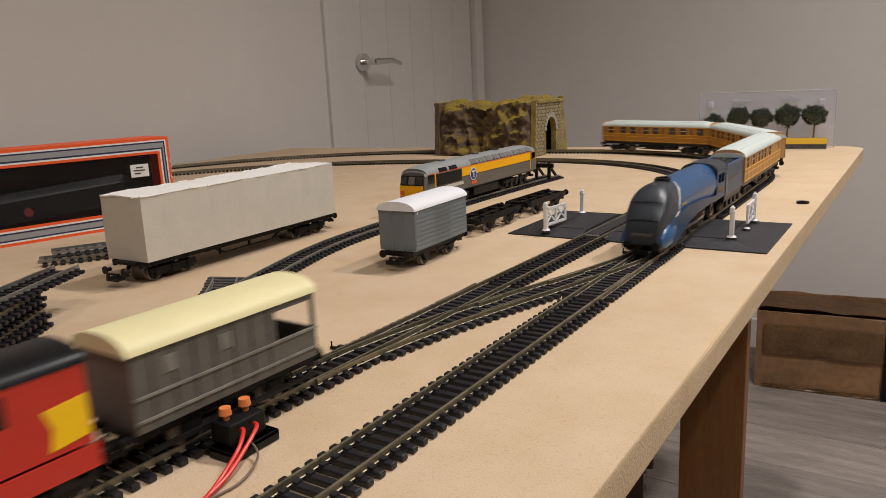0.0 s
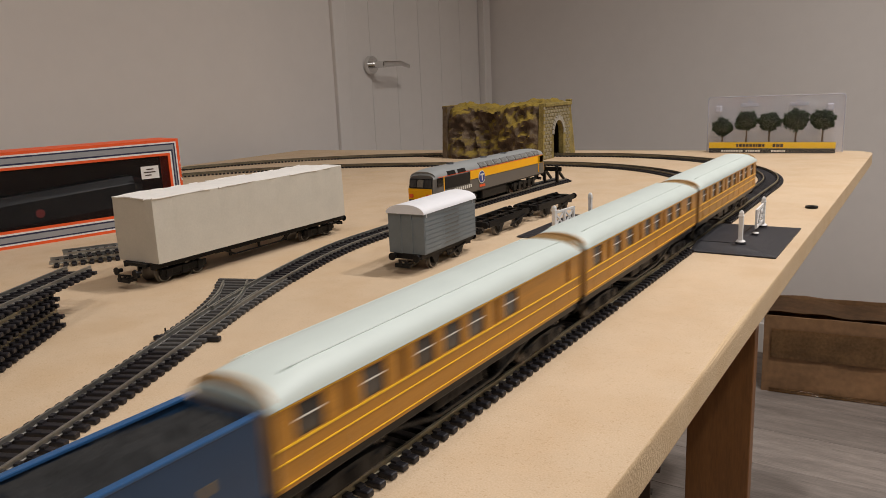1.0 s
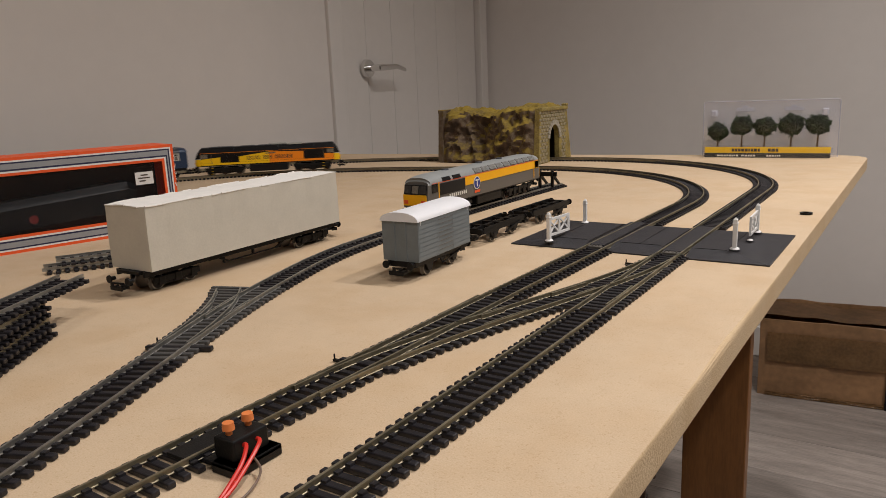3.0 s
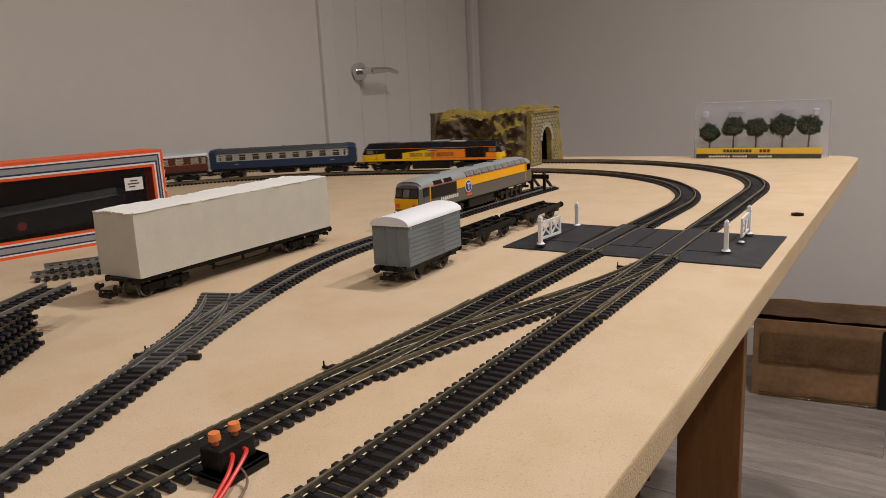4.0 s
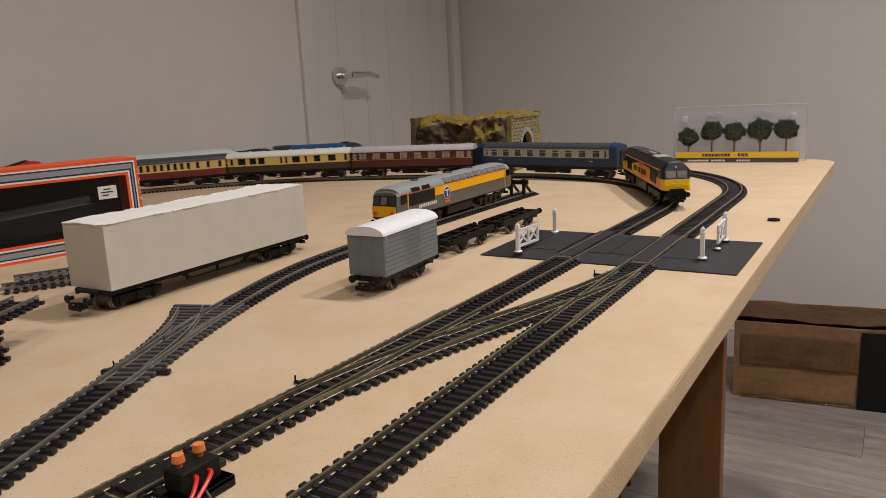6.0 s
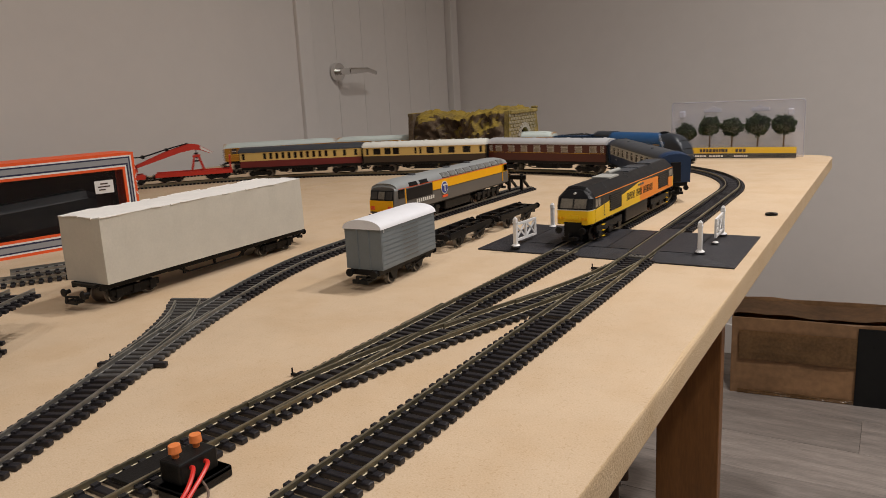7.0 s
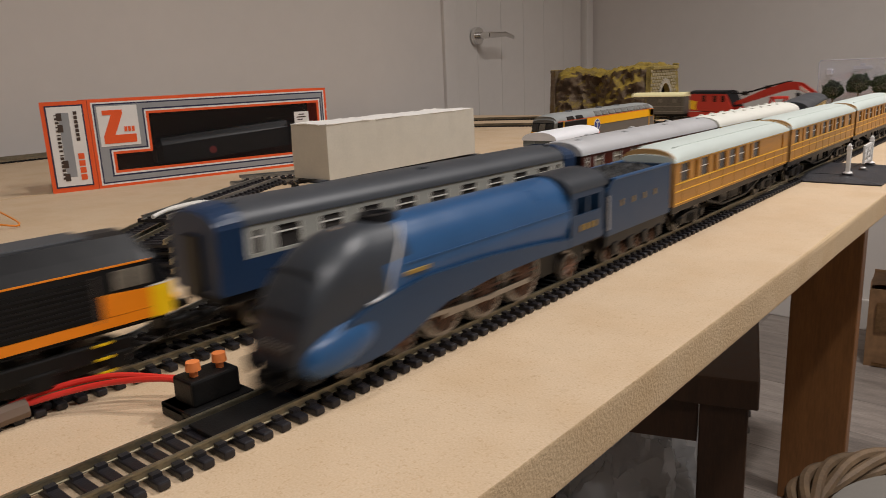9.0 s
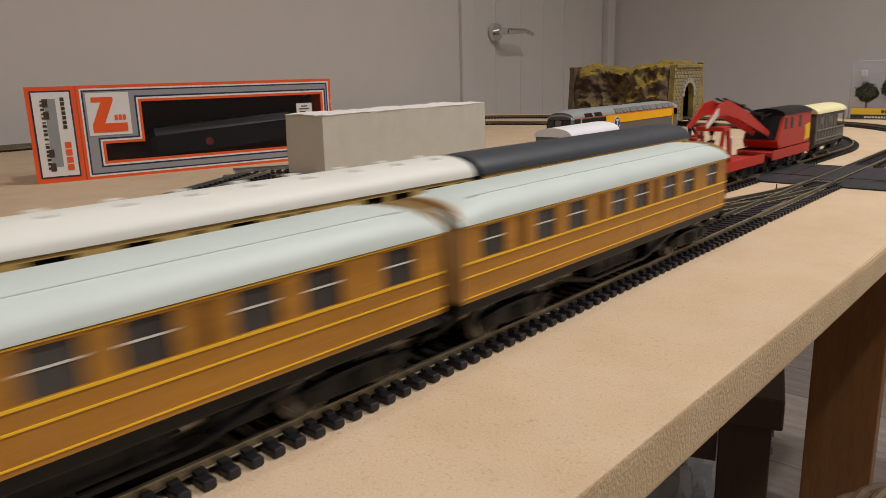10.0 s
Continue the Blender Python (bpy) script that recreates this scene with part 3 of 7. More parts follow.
# ---- level crossing ----
def level_crossing():
    t = thing("level_crossing", pose(0, 0, Z), "black textured plastic double-track level crossing roadway", "level crossing")
    y0, y1, h = 1.157, 1.284, 0.0052
    tr = [-0.187, -0.120]
    spans = [(-0.268, tr[0] - 0.0115, -0.268, 0), (tr[0] - 0.0078, tr[0] + 0.0078, None, 1), (tr[0] + 0.0115, tr[1] - 0.0115, None, 2), (tr[1] - 0.0078, tr[1] + 0.0078, None, 1), (tr[1] + 0.0115, -0.043, -0.043, 3)]
    for a, b, ramp, kind in spans:
        bm = bmesh.new()
        m = 0.022 if kind != 1 else 0.001
        zl = 0.0012 if kind == 0 else h
        zr = 0.0012 if kind == 3 else h
        ys = [y0, y0 + m, y1 - m, y1]
        if kind == 1:
            ys = [y0 + 0.004, y0 + 0.006, y1 - 0.006, y1 - 0.004]
        xin0 = a + (0.035 if kind == 0 else 0)
        xin1 = b - (0.035 if kind == 3 else 0)
        V = lambda p: bm.verts.new(p)
        bot = [V((a, ys[0], 0.0001)), V((b, ys[0], 0.0001)), V((b, ys[3], 0.0001)), V((a, ys[3], 0.0001))]
        rim = [V((a, ys[0], 0.0012)), V((b, ys[0], 0.0012)), V((b, ys[3], 0.0012)), V((a, ys[3], 0.0012))]
        deck = [V((xin0, ys[1], h)), V((xin1, ys[1], h)), V((xin1, ys[2], h)), V((xin0, ys[2], h))]
        bm.faces.new(bot[::-1])
        bm.faces.new(deck)
        for i in range(4):
            j = (i + 1) % 4
            bm.faces.new((bot[i], bot[j], rim[j], rim[i]))
            bm.faces.new((rim[i], rim[j], deck[j], deck[i]))
        part("road_panel", bm, M["crossing"], t)
    for x in tr:
        bm = bmesh.new()
        box(bm, x - 0.0072, x + 0.0066, 1.1575, 1.1640, 0.0006, 0.0046, bevel=0.0006)
        for q in range(4):
            cyl(bm, (x - 0.005 + q * 0.0032, 1.1600, 0.0046), (x - 0.005 + q * 0.0032, 1.1600, 0.0053), 0.0009, n=8)
        part("rail_clip", bm, M["loco_grey"], t, "grey plastic rail clip")
    # joints between the moulded deck panels
    for x0, x1, y in ((-0.172, -0.134, 1.1795), (-0.240, -0.202, 1.1795), (-0.106, -0.080, 1.1795)):
        bm = bmesh.new()
        box(bm, x0, x1, y - 0.0003, y + 0.0003, h - 0.0003, h + 0.0003)
        part("deck_joint", bm, M["black"], t)
    for x in (-0.232, -0.153, -0.080):
        bm = bmesh.new()
        box(bm, x - 0.0002, x + 0.0002, 1.180, 1.262, h - 0.0003, h + 0.0003)
        part("deck_joint", bm, M["black"], t)


level_crossing()


def post_mesh(height, r=0.0017):
    bm = bmesh.new()
    box(bm, -r, r, -r, r, 0.001, height, bevel=0.0003)
    box(bm, -r * 1.25, r * 1.25, -r * 1.25, r * 1.25, height - 0.004, height - 0.0028, bevel=0.0002)
    cyl(bm, (0, 0, height), (0, 0, height + 0.0014), r * 1.1, 0.0007, 4)
    return finish("gate_post", bm, M["white"])


def foot_mesh():
    bm = bmesh.new()
    cyl(bm, (0, 0, 0), (0, 0, 0.0014), 0.0044, 0.0042, 16)
    cyl(bm, (0, 0, 0.0014), (0, 0, 0.0026), 0.0040, 0.0030, 16, mi=1)
    return finish("foot", bm, [M["crossing"], M["white"]])


def gates():
    foot = foot_mesh()
    for x, y, hgt, off in ((-0.0745, 1.182, 0.026, 0.0052), (-0.236, 1.258, 0.024, 0.004)):
        t = thing("gate_post", pose(x, y, Z + off), "white plastic crossing post on a round foot", "post", "crossing posts")
        part("foot", foot, None, t)
        part("post", post_mesh(hgt), None, t)
    for x, y, rz, off, hinge in ((-0.2315, 1.162, 84, 0.0040, 0.0), (-0.0705, 1.222, 92, 0.0052, 0.038)):
        t = thing("crossing_gate", pose(x, y, Z + off, 0, 0, rz), "white plastic level crossing gate, open beside the road", "gate", "crossing gates")
        part("foot", foot, None, t, m=pose(hinge, 0, 0))
        part("post", post_mesh(0.026), None, t, m=pose(hinge, 0, 0))
        bm = bmesh.new()
        w = 0.036
        for z in (0.006, 0.0205):
            box(bm, 0, w, -0.0008, 0.0008, z - 0.0011, z + 0.0011)
        for xx in (0.001, w / 2, w - 0.001):
            box(bm, xx - 0.0011, xx + 0.0011, -0.0009, 0.0009, 0.005, 0.0215)
        part("gate_frame", bm, M["white"], t)
        for a in (0, 1):
            for k in (0, 1):
                bm = bmesh.new()
                x0, x1 = 0.001 + k * w / 2, w / 2 - 0.001 + k * w / 2
                z0, z1 = (0.007, 0.020) if a else (0.020, 0.007)
                prism(bm, [(x0, z0 - 0.0009), (x0, z0 + 0.0009), (x1, z1 + 0.0009), (x1, z1 - 0.0009)], -0.0006, 0.0006)
                part("brace", bm, M["white"], t)
        if hinge:
            part("foot", foot, None, t, "small dark foot", m=pose(0.001, 0, 0) @ Matrix.Scale(0.7, 4))


gates()


# ---- power clips and small things on the board ----
def power_clip(x, y, side, wires):
    """side: 1 where the terminal block lies towards the board's edge."""
    t = thing("power_clip", pose(x, y, Z), "black track power clip with two orange terminals and red wires", "power clip", "track power clips")
    bm = bmesh.new()
    box(bm, -0.0072, 0.0072, -0.016, 0.016, 0.0028, 0.0046, bevel=0.0004)
    part("rail_plate", bm, M["black"], t)
    s = side
    bm = bmesh.new()
    xa, xb = sorted((s * 0.0115, s * 0.0300))
    box(bm, xa, xb, -0.0125, 0.0125, 0.0028, 0.0050, bevel=0.0006)
    xa, xb = sorted((s * 0.0160, s * 0.0300))
    box(bm, xa, xb, -0.0125, 0.0125, 0.0002, 0.0050, bevel=0.0006)
    part("base", bm, M["black"], t)
    bm = bmesh.new()
    xa, xb = sorted((s * 0.0145, s * 0.0265))
    box(bm, xa, xb, -0.0092, 0.0092, 0.0050, 0.0140, bevel=0.0009)
    part("block", bm, M["black"], t)
    for k in (-1, 1):
        bm = bmesh.new()
        cyl(bm, (s * 0.0195, k * 0.0050, 0.0135), (s * 0.0195, k * 0.0050, 0.0165), 0.0014, n=10)
        cyl(bm, (s * 0.0195, k * 0.0050, 0.0162), (s * 0.0195, k * 0.0050, 0.0192), 0.0026, 0.0023, 14)
        part("terminal", bm, M["studs"], t, "orange terminal button")
    for pts, r, mt in wires:
        tube("wire", pts, r, M[mt], t, label="insulated wire")
    return t


power_clip(-0.1915, 0.742, 1, [
    ([(0.025, 0.003, 0.010), (0.030, 0.001, 0.011), (0.034, -0.008, 0.008), (0.038, -0.022, 0.003), (0.041, -0.036, 0.0012)], 0.0009, "wire"),
    ([(0.025, -0.004, 0.010), (0.029, -0.005, 0.0115), (0.0335, -0.012, 0.008), (0.037, -0.024, 0.003), (0.0415, -0.036, 0.0012)], 0.0009, "wire"),
    ([(0.028, -0.002, 0.006), (0.037, -0.006, 0.003), (0.043, -0.020, 0.0012), (0.042, -0.034, 0.001)], 0.0005, "wirebrown")])
power_clip(-0.120, 0.577, -1, [
    ([(-0.025, -0.004, 0.010), (-0.035, -0.010, 0.011), (-0.052, -0.022, 0.009), (-0.064, -0.040, 0.006), (-0.066, -0.060, 0.004)], 0.0011, "wire"),
    ([(-0.025, 0.003, 0.009), (-0.036, -0.004, 0.009), (-0.052, -0.019, 0.011), (-0.065, -0.038, 0.008), (-0.067, -0.060, 0.004)], 0.0011, "wire"),
    ([(-0.064, -0.042, 0.005), (-0.064, -0.065, 0.004), (-0.056, -0.10, 0.004)], 0.0034, "wirebrown")])


def board_oddments():
    bm = bmesh.new()
    for i in range(20):
        a, b = 2 * math.pi * i / 20, 2 * math.pi * (i + 1) / 20
        q = []
        for ang in (a, b):
            for r, z in ((0.0062, 0.0003), (0.0062, 0.0022), (0.0033, 0.0022), (0.0033, 0.0003)):
                q.append(bm.verts.new((r * math.cos(ang), r * math.sin(ang), z)))
        for k in range(4):
            bm.faces.new((q[k], q[(k + 1) % 4], q[4 + (k + 1) % 4], q[4 + k]))
    solid("rubber_washer", bm, M["black"], "small black rubber washer on the board", "washer", m=pose(-0.050, 1.405, Z))
    bm = bmesh.new()
    bmesh.ops.create_icosphere(bm, subdivisions=2, radius=0.004)
    for v in bm.verts:
        v.co = Vector((v.co.x * (1 + 0.3 * noise.noise(v.co * 300)), v.co.y * 0.6, v.co.z * 0.35 + 0.0012))
    solid("wood_crumb", bm, M["darkwood"], "small brown crumb lying on the board", "crumb", m=pose(-0.153, 0.622, Z))
    t = thing("loose_wire", pose(0, 0, Z), "thin orange loose wire on the board", "wire")
    tube("cord", [(-0.80, 0.655, 0.002), (-0.72, 0.690, 0.012), (-0.63, 0.680, 0.010), (-0.575, 0.678, 0.002), (-0.60, 0.650, 0.006), (-0.66, 0.60, 0.002)], 0.0008, M["wireorange"], t)


board_oddments()


# ---- loose track ----
def track_piece(parent, m, length=0.168, grey=False):
    """One loose straight, as parts under parent."""
    n = int(length / 0.0070)
    prof = [(-0.0011, 0.0026), (0.0011, 0.0026), (0.0011, 0.0032), (0.0005, 0.0034), (0.0005, 0.0048), (0.0007, 0.0050), (0.0007, 0.0056), (-0.0007, 0.0056), (-0.0007, 0.0050), (-0.0005, 0.0048), (-0.0005, 0.0034), (-0.0011, 0.0032)]
    for off in (0.0088, -0.0088):
        bm = bmesh.new()
        loft(bm, [[(x, off + a, b) for a, b in prof] for x in (-length / 2 - 0.002, length / 2 + 0.002)], smooth=False)
        part("rail", bm, M["railgrey" if grey else "rail"], parent, m=m)
    for i in range(n):
        part("sleeper", SLEEPER, None, parent, m=m @ pose((i + 0.5 - n / 2) * length / n, 0, 0))


def loose_track():
    t = thing("track_stack", pose(-0.372, 0.725, Z, 0, 0, 127.6), "tied stack of loose black model track pieces", "track stack")
    rnd = random.Random(4)
    for k in range(4):
        track_piece(t, pose(rnd.uniform(-0.003, 0.003), rnd.uniform(-0.002, 0.002), 0.0003 + k * 0.0058, 0, 0, rnd.uniform(-1.5, 1.5)))
    track_piece(t, pose(0.045, 0.004, 0.0003 + 4 * 0.0058, 0, 0, -9), grey=True)
    for k in range(3):
        track_piece(t, pose(0.012 + k * 0.003, 0.040, 0.0003 + k * 0.0058, 0, 0, 3 - k))
    for o in (-0.012, -0.020):
        tube("string", [(o, -0.0175, 0.001), (o, -0.0180, 0.014), (o - 0.001, -0.0155, 0.0265), (o + 0.003, -0.004, 0.0315), (o - 0.010, 0.012, 0.0305), (o - 0.026, 0.016, 0.029)], 0.0013, M["string"], t, label="white string tie")
    t = thing("loose_track", pose(-0.573, 0.932, Z, 0, 0, 58), "two short loose track pieces stacked on the board", "railway track")
    track_piece(t, pose(0, 0, 0.0003), 0.085, True)
    track_piece(t, pose(0.006, 0.004, 0.0061, 0, 0, 4), 0.075, True)


loose_track()


# ---- tunnel ----
def tunnel():
    t = thing("toy_tunnel", pose(-0.66, 1.80, Z), "mossy moulded rock model railway tunnel with stone portals", "tunnel")
    bm = bmesh.new()
    nx, nz = 84, 52
    L, H, D = 0.204, 0.100, 0.122

    def relief(p, amp):
        """Broad crags with a few sharp folds, then crumbs."""
        q = p + Vector((0.004 * noise.noise(p * 40), 0, 0.005 * noise.noise(p * 34 + Vector((5, 2, 1)))))
        fold = 1 - abs(noise.noise(q * 13 + Vector((3, 1, 7)))) * 2.4
        crag = 1 - abs(noise.noise(q * 27 + Vector((9, 4, 2)))) * 2.2
        v = 0.016 * noise.noise(q * 9 + Vector((1, 6, 3))) + 0.009 * (fold - 0.4) + 0.0085 * (crag - 0.4) + noise.fractal(p * 80, 1.0, 2.0, 4) * 0.0065
        return amp * v
    grid = []
    for j in range(nz + 1):
        row = []
        v = j / nz
        for i in range(nx + 1):
            u = i / nx
            x = (u - 0.5) * L
            # front face up, then the top back
            if v < 0.6:
                w = v / 0.6
                y, z = 0.018 * w ** 1.5, H * w * (0.95 + 0.05 * math.sin(u * 9))
            else:
                w = (v - 0.6) / 0.4
                y, z = 0.018 + (D - 0.018) * w, H * (0.95 + 0.05 * math.sin(u * 9)) + 0.004 * math.sin(w * 3)
            edge = min(1, min(u, 1 - u) * 14)
            d = relief(Vector((x, y, z)), 1.0) * (0.25 + 0.75 * edge)
            if v < 0.6:
                co = (x, y - d * min(1, v * 10 + 0.6), max(0.0, z + 0.3 * d * min(1, v * 6)))
            else:
                co = (x, y, z + 0.8 * d)
            row.append(bm.verts.new(co))
        grid.append(row)
    for j in range(nz):
        for i in range(nx):
            bm.faces.new((grid[j][i], grid[j][i + 1], grid[j + 1][i + 1], grid[j + 1][i])).smooth = True
    # back and end walls
    back = [bm.verts.new((grid[nz][i].co.x, D, 0)) for i in range(nx + 1)]
    for i in range(nx):
        bm.faces.new((grid[nz][i], grid[nz][i + 1], back[i + 1], back[i]))
    part("hill", bm, M["rock"], t, "mossy brown moulded hillside")
    # portals with arches, one at each end
    for s in (-1, 1):
        bm = bmesh.new()
        x0 = s * (L / 2 - 0.001)
        yc, r, zs = 0.066, 0.022, 0.044
        arch = [(yc - r, 0.0)] + [(yc - r * math.cos(a), zs + 0.026 * math.sin(a)) for a in [math.pi * k / 12 for k in range(13)]] + [(yc + r, 0.0)]
        outer = [(-0.004, 0.0)] + [(0.004 + (D - 0.004) * k / 12, H + 0.002) for k in range(13)] + [(D + 0.022, 0.0)]
        rings = []
        for dx in (0.0, s * 0.010):
            rings.append(([bm.verts.new((x0 + dx, a, b)) for a, b in outer], [bm.verts.new((x0 + dx, a, b)) for a, b in arch]))
        n = len(arch)
        for k in range(n - 1):
            for o, i in rings:
                bm.faces.new((o[k], o[k + 1], i[k + 1], i[k]))
            for q in (0, 1):
                bm.faces.new((rings[0][q][k], rings[0][q][k + 1], rings[1][q][k + 1], rings[1][q][k]))
        for k in (0, -1):
            bm.faces.new((rings[0][0][k], rings[1][0][k], rings[1][1][k], rings[0][1][k]))
        portal = part("portal", bm, M["mossystone"] if s == 1 else M["rock"], t, "stone tunnel portal stained with moss")
        # courses of stones round the arch
        rnd = random.Random(7 + s)
        stone = bmesh.new()
        box(stone, -0.001, 0.001, -0.0052, 0.0052, -0.0026, 0.0026, bevel=0.0006)
        sm = finish("stone", stone, M["stone"])
        arch_bm = bmesh.new()
        box(arch_bm, -0.0012, 0.0012, -0.0046, 0.0046, -0.0036, 0.0036, bevel=0.0006)
        vm = finish("voussoir", arch_bm, M["archstone"])
        z = 0.004
        row = 0
        while z < H - 0.004:
            y = 0.006 + (row % 2) * 0.006
            while y < D - 0.004:
                inside = abs(y - yc) < r + 0.009 and z < zs + 0.008 or math.hypot((y - yc) / (r + 0.010), (z - zs) / 0.035) < 1 and z >= zs
                if not inside and s == 1:
                    part("stone", sm, None, portal, m=pose(x0 + s * (0.0101 + rnd.uniform(-0.0003, 0.0004)), y, z, rnd.uniform(-3, 3), 0, 0))
                y += 0.0118
            z += 0.0064
            row += 1
        for k in range(11 if s == 1 else 0):
            a = math.pi * (k + 0.5) / 11
            part("voussoir", vm, None, portal, m=pose(x0 + s * 0.0106, yc - (r + 0.004) * math.cos(a), zs + 0.030 * math.sin(a), math.degrees(-a) + 90 + 90, 0, 0))
        bm = bmesh.new()
        xa, xb = sorted((x0 + s * 0.004, x0 + s * 0.0135))
        box(bm, xa, xb, 0.006, D + 0.001, H - 0.004, H + 0.003, bevel=0.0015)
        if s == 1:
            box(bm, xa - 0.001, xb + 0.001, D - 0.009, D + 0.001, H + 0.003, H + 0.007, bevel=0.0015)
        part("coping", bm, M["mossystone"] if s == 1 else M["rock"], portal)
    bm = bmesh.new()
    box(bm, -L / 2 + 0.012, L / 2 - 0.012, 0.115, 0.118, 0.0, 0.07)
    part("inner_wall", bm, M["inside"], t)


tunnel()


# ---- pack of model trees ----
def tree_pack():
    t = thing("tree_pack", pose(-0.1905, 1.985, Z, 0, 0, 4), "clear blister pack of five model trees with a yellow card", "tree pack")
    w, h = 0.112, 0.100
    bm = bmesh.new()
    box(bm, -w, w, 0.012, 0.0135, 0.0005, h, bevel=0.0005)
    part("backing_sheet", bm, M["blister"], t)
    for a, b in (((-w, 0.001), (-w, h - 0.004)), ((-w, h - 0.004), (-w + 0.004, h)), ((-w + 0.004, h), (w - 0.004, h)), ((w - 0.004, h), (w, h - 0.004)), ((w, h - 0.004), (w, 0.001))):
        bm = bmesh.new()
        cyl(bm, (a[0], 0.0125, a[1]), (b[0], 0.0125, b[1]), 0.0009, n=6)
        part("sheet_edge", bm, M["blister_edge"], t)
    rnd = random.Random(3)
    bm = bmesh.new()
    box(bm, -w + 0.006, w - 0.008, -0.013, 0.011, 0.001, 0.0205, bevel=0.003)
    part("tray", bm, M["bubble"], t)
    bm = bmesh.new()
    box(bm, -w + 0.008, w - 0.010, -0.0142, -0.0134, 0.0095, 0.0200)
    part("card", bm, M["cardyellow"], t, "yellow printed card strip")
    bm = bmesh.new()
    box(bm, -w + 0.008, w - 0.010, -0.0142, -0.0134, 0.0012, 0.0093)
    part("card", bm, M["cardblack"], t, "black printed card strip")
    bm = bmesh.new()
    x = -w + 0.055
    for k in range(14):
        ww = rnd.uniform(0.003, 0.006)
        if k not in (9, 10):
            box(bm, x, x + ww, -0.0146, -0.0143, 0.0120, 0.0172)
        x += ww + 0.0012
    part("print", bm, M["ink"], t)
    bm = bmesh.new()
    x = -w + 0.03
    for k in range(26):
        ww = rnd.uniform(0.002, 0.004)
        if k not in (9, 16, 17, 18, 19):
            box(bm, x, x + ww, -0.0146, -0.0143, 0.0032, 0.0062)
        x += ww + 0.001
    part("print", bm, M["letter"], t)
    # hang tabs and pressed studs
    for xx in (-0.04, 0.04):
        bm = bmesh.new()
        box(bm, xx - 0.015, xx + 0.015, 0.0105, 0.0118, h - 0.018, h - 0.012, bevel=0.0005)
        box(bm, xx - 0.004, xx + 0.004, 0.0105, 0.0118, h - 0.012, h - 0.008, bevel=0.0005)
        part("hang_tab", bm, M["blister_edge"], t)
    for xx in (-0.092, 0.090):
        bm = bmesh.new()
        box(bm, xx - 0.0048, xx + 0.0048, -0.004, 0.0118, h - 0.026, h - 0.015, bevel=0.002)
        part("press_stud", bm, M["blister_edge"], t)
    # crumpled clear skirt in front of the card
    bm = bmesh.new()
    nn = 40
    rows = [[(-w + 0.004 + (2 * w - 0.010) * q / nn, -0.0165 + 0.0012 * noise.noise(Vector((q * 0.55, z * 90, 1))), z) for q in range(nn + 1)] for z in (0.0008, 0.007, 0.014, 0.0212)]
    loft(bm, rows, closed=False)
    part("clear_skirt", bm, M["bubble"], t, "creased clear plastic front")
    leaf = bmesh.new()
    for i in range(3):
        a = i * 2.1
        leaf_pts = [(0, 0, 0), (0.0022 * math.cos(a), 0.0022 * math.sin(a), 0.0006), (0.003 * math.cos(a + 0.6), 0.003 * math.sin(a + 0.6), 0.0016), (0.0012 * math.cos(a + 1.2), 0.0012 * math.sin(a + 1.2), 0.0018)]
        leaf.faces.new([leaf.verts.new(p) for p in leaf_pts])
    tuft = [v.co.copy() for v in leaf.verts]
    leaf.free()
    for i, (xx, hh, rr) in enumerate(((-0.084, 0.046, 0.0172), (-0.043, 0.057, 0.0194), (-0.005, 0.055, 0.0182), (0.038, 0.057, 0.0208), (0.080, 0.057, 0.0198))):
        tr = node("model_tree", t)
        bm = bmesh.new()
        cyl(bm, (xx, 0, 0.012), (xx + 0.001, 0, hh - 0.005), 0.0017, 0.0009, 8)
        for k in range(5):
            a = k * 1.3
            cyl(bm, (xx, 0, hh - 0.012 + k * 0.001), (xx + 0.009 * math.cos(a), 0.007 * math.sin(a), hh), 0.0008, 0.0003, 5)
        part("trunk", bm, M["trunk"], tr)
        bm = bmesh.new()
        for k in range(1300):
            d = Vector((rnd.gauss(0, 1), rnd.gauss(0, 1), rnd.gauss(0, 1))).normalized()
            lump = 0.86 + 0.42 * noise.noise(d * 2.6 + Vector((i * 7, 0, 0)))
            p = Vector((xx, 0, hh)) + Vector((d.x * rr, d.y * 0.0105, d.z * rr * 0.92)) * lump * rnd.uniform(0.5, 1.0)
            e = Euler((rnd.uniform(0, 6), rnd.uniform(0, 6), rnd.uniform(0, 6)))
            pts = [p + (Vector(q) * 1.35) for q in tuft]
            for q in range(3):
                vs = []
                for c in pts[q * 4:q * 4 + 4]:
                    dd = c - p
                    dd.rotate(e)
                    vs.append(bm.verts.new(p + dd))
                bm.faces.new(vs)
        part("crown", bm, M["foliage"], tr, "dark green clumped foliage")
        bm = bmesh.new()
        bmesh.ops.create_uvsphere(bm, u_segments=18, v_segments=12, radius=1)
        for v in bm.verts:
            z = hh + 0.004 + v.co.z * rr * 1.05
            v.co = Vector((xx + v.co.x * rr * 0.95, v.co.y * 0.0125 - 0.001, max(0.0205, z)))
        for f in bm.faces:
            f.smooth = True
        part("bubble", bm, M["bubble"], tr, "clear plastic bubble")


tree_pack()


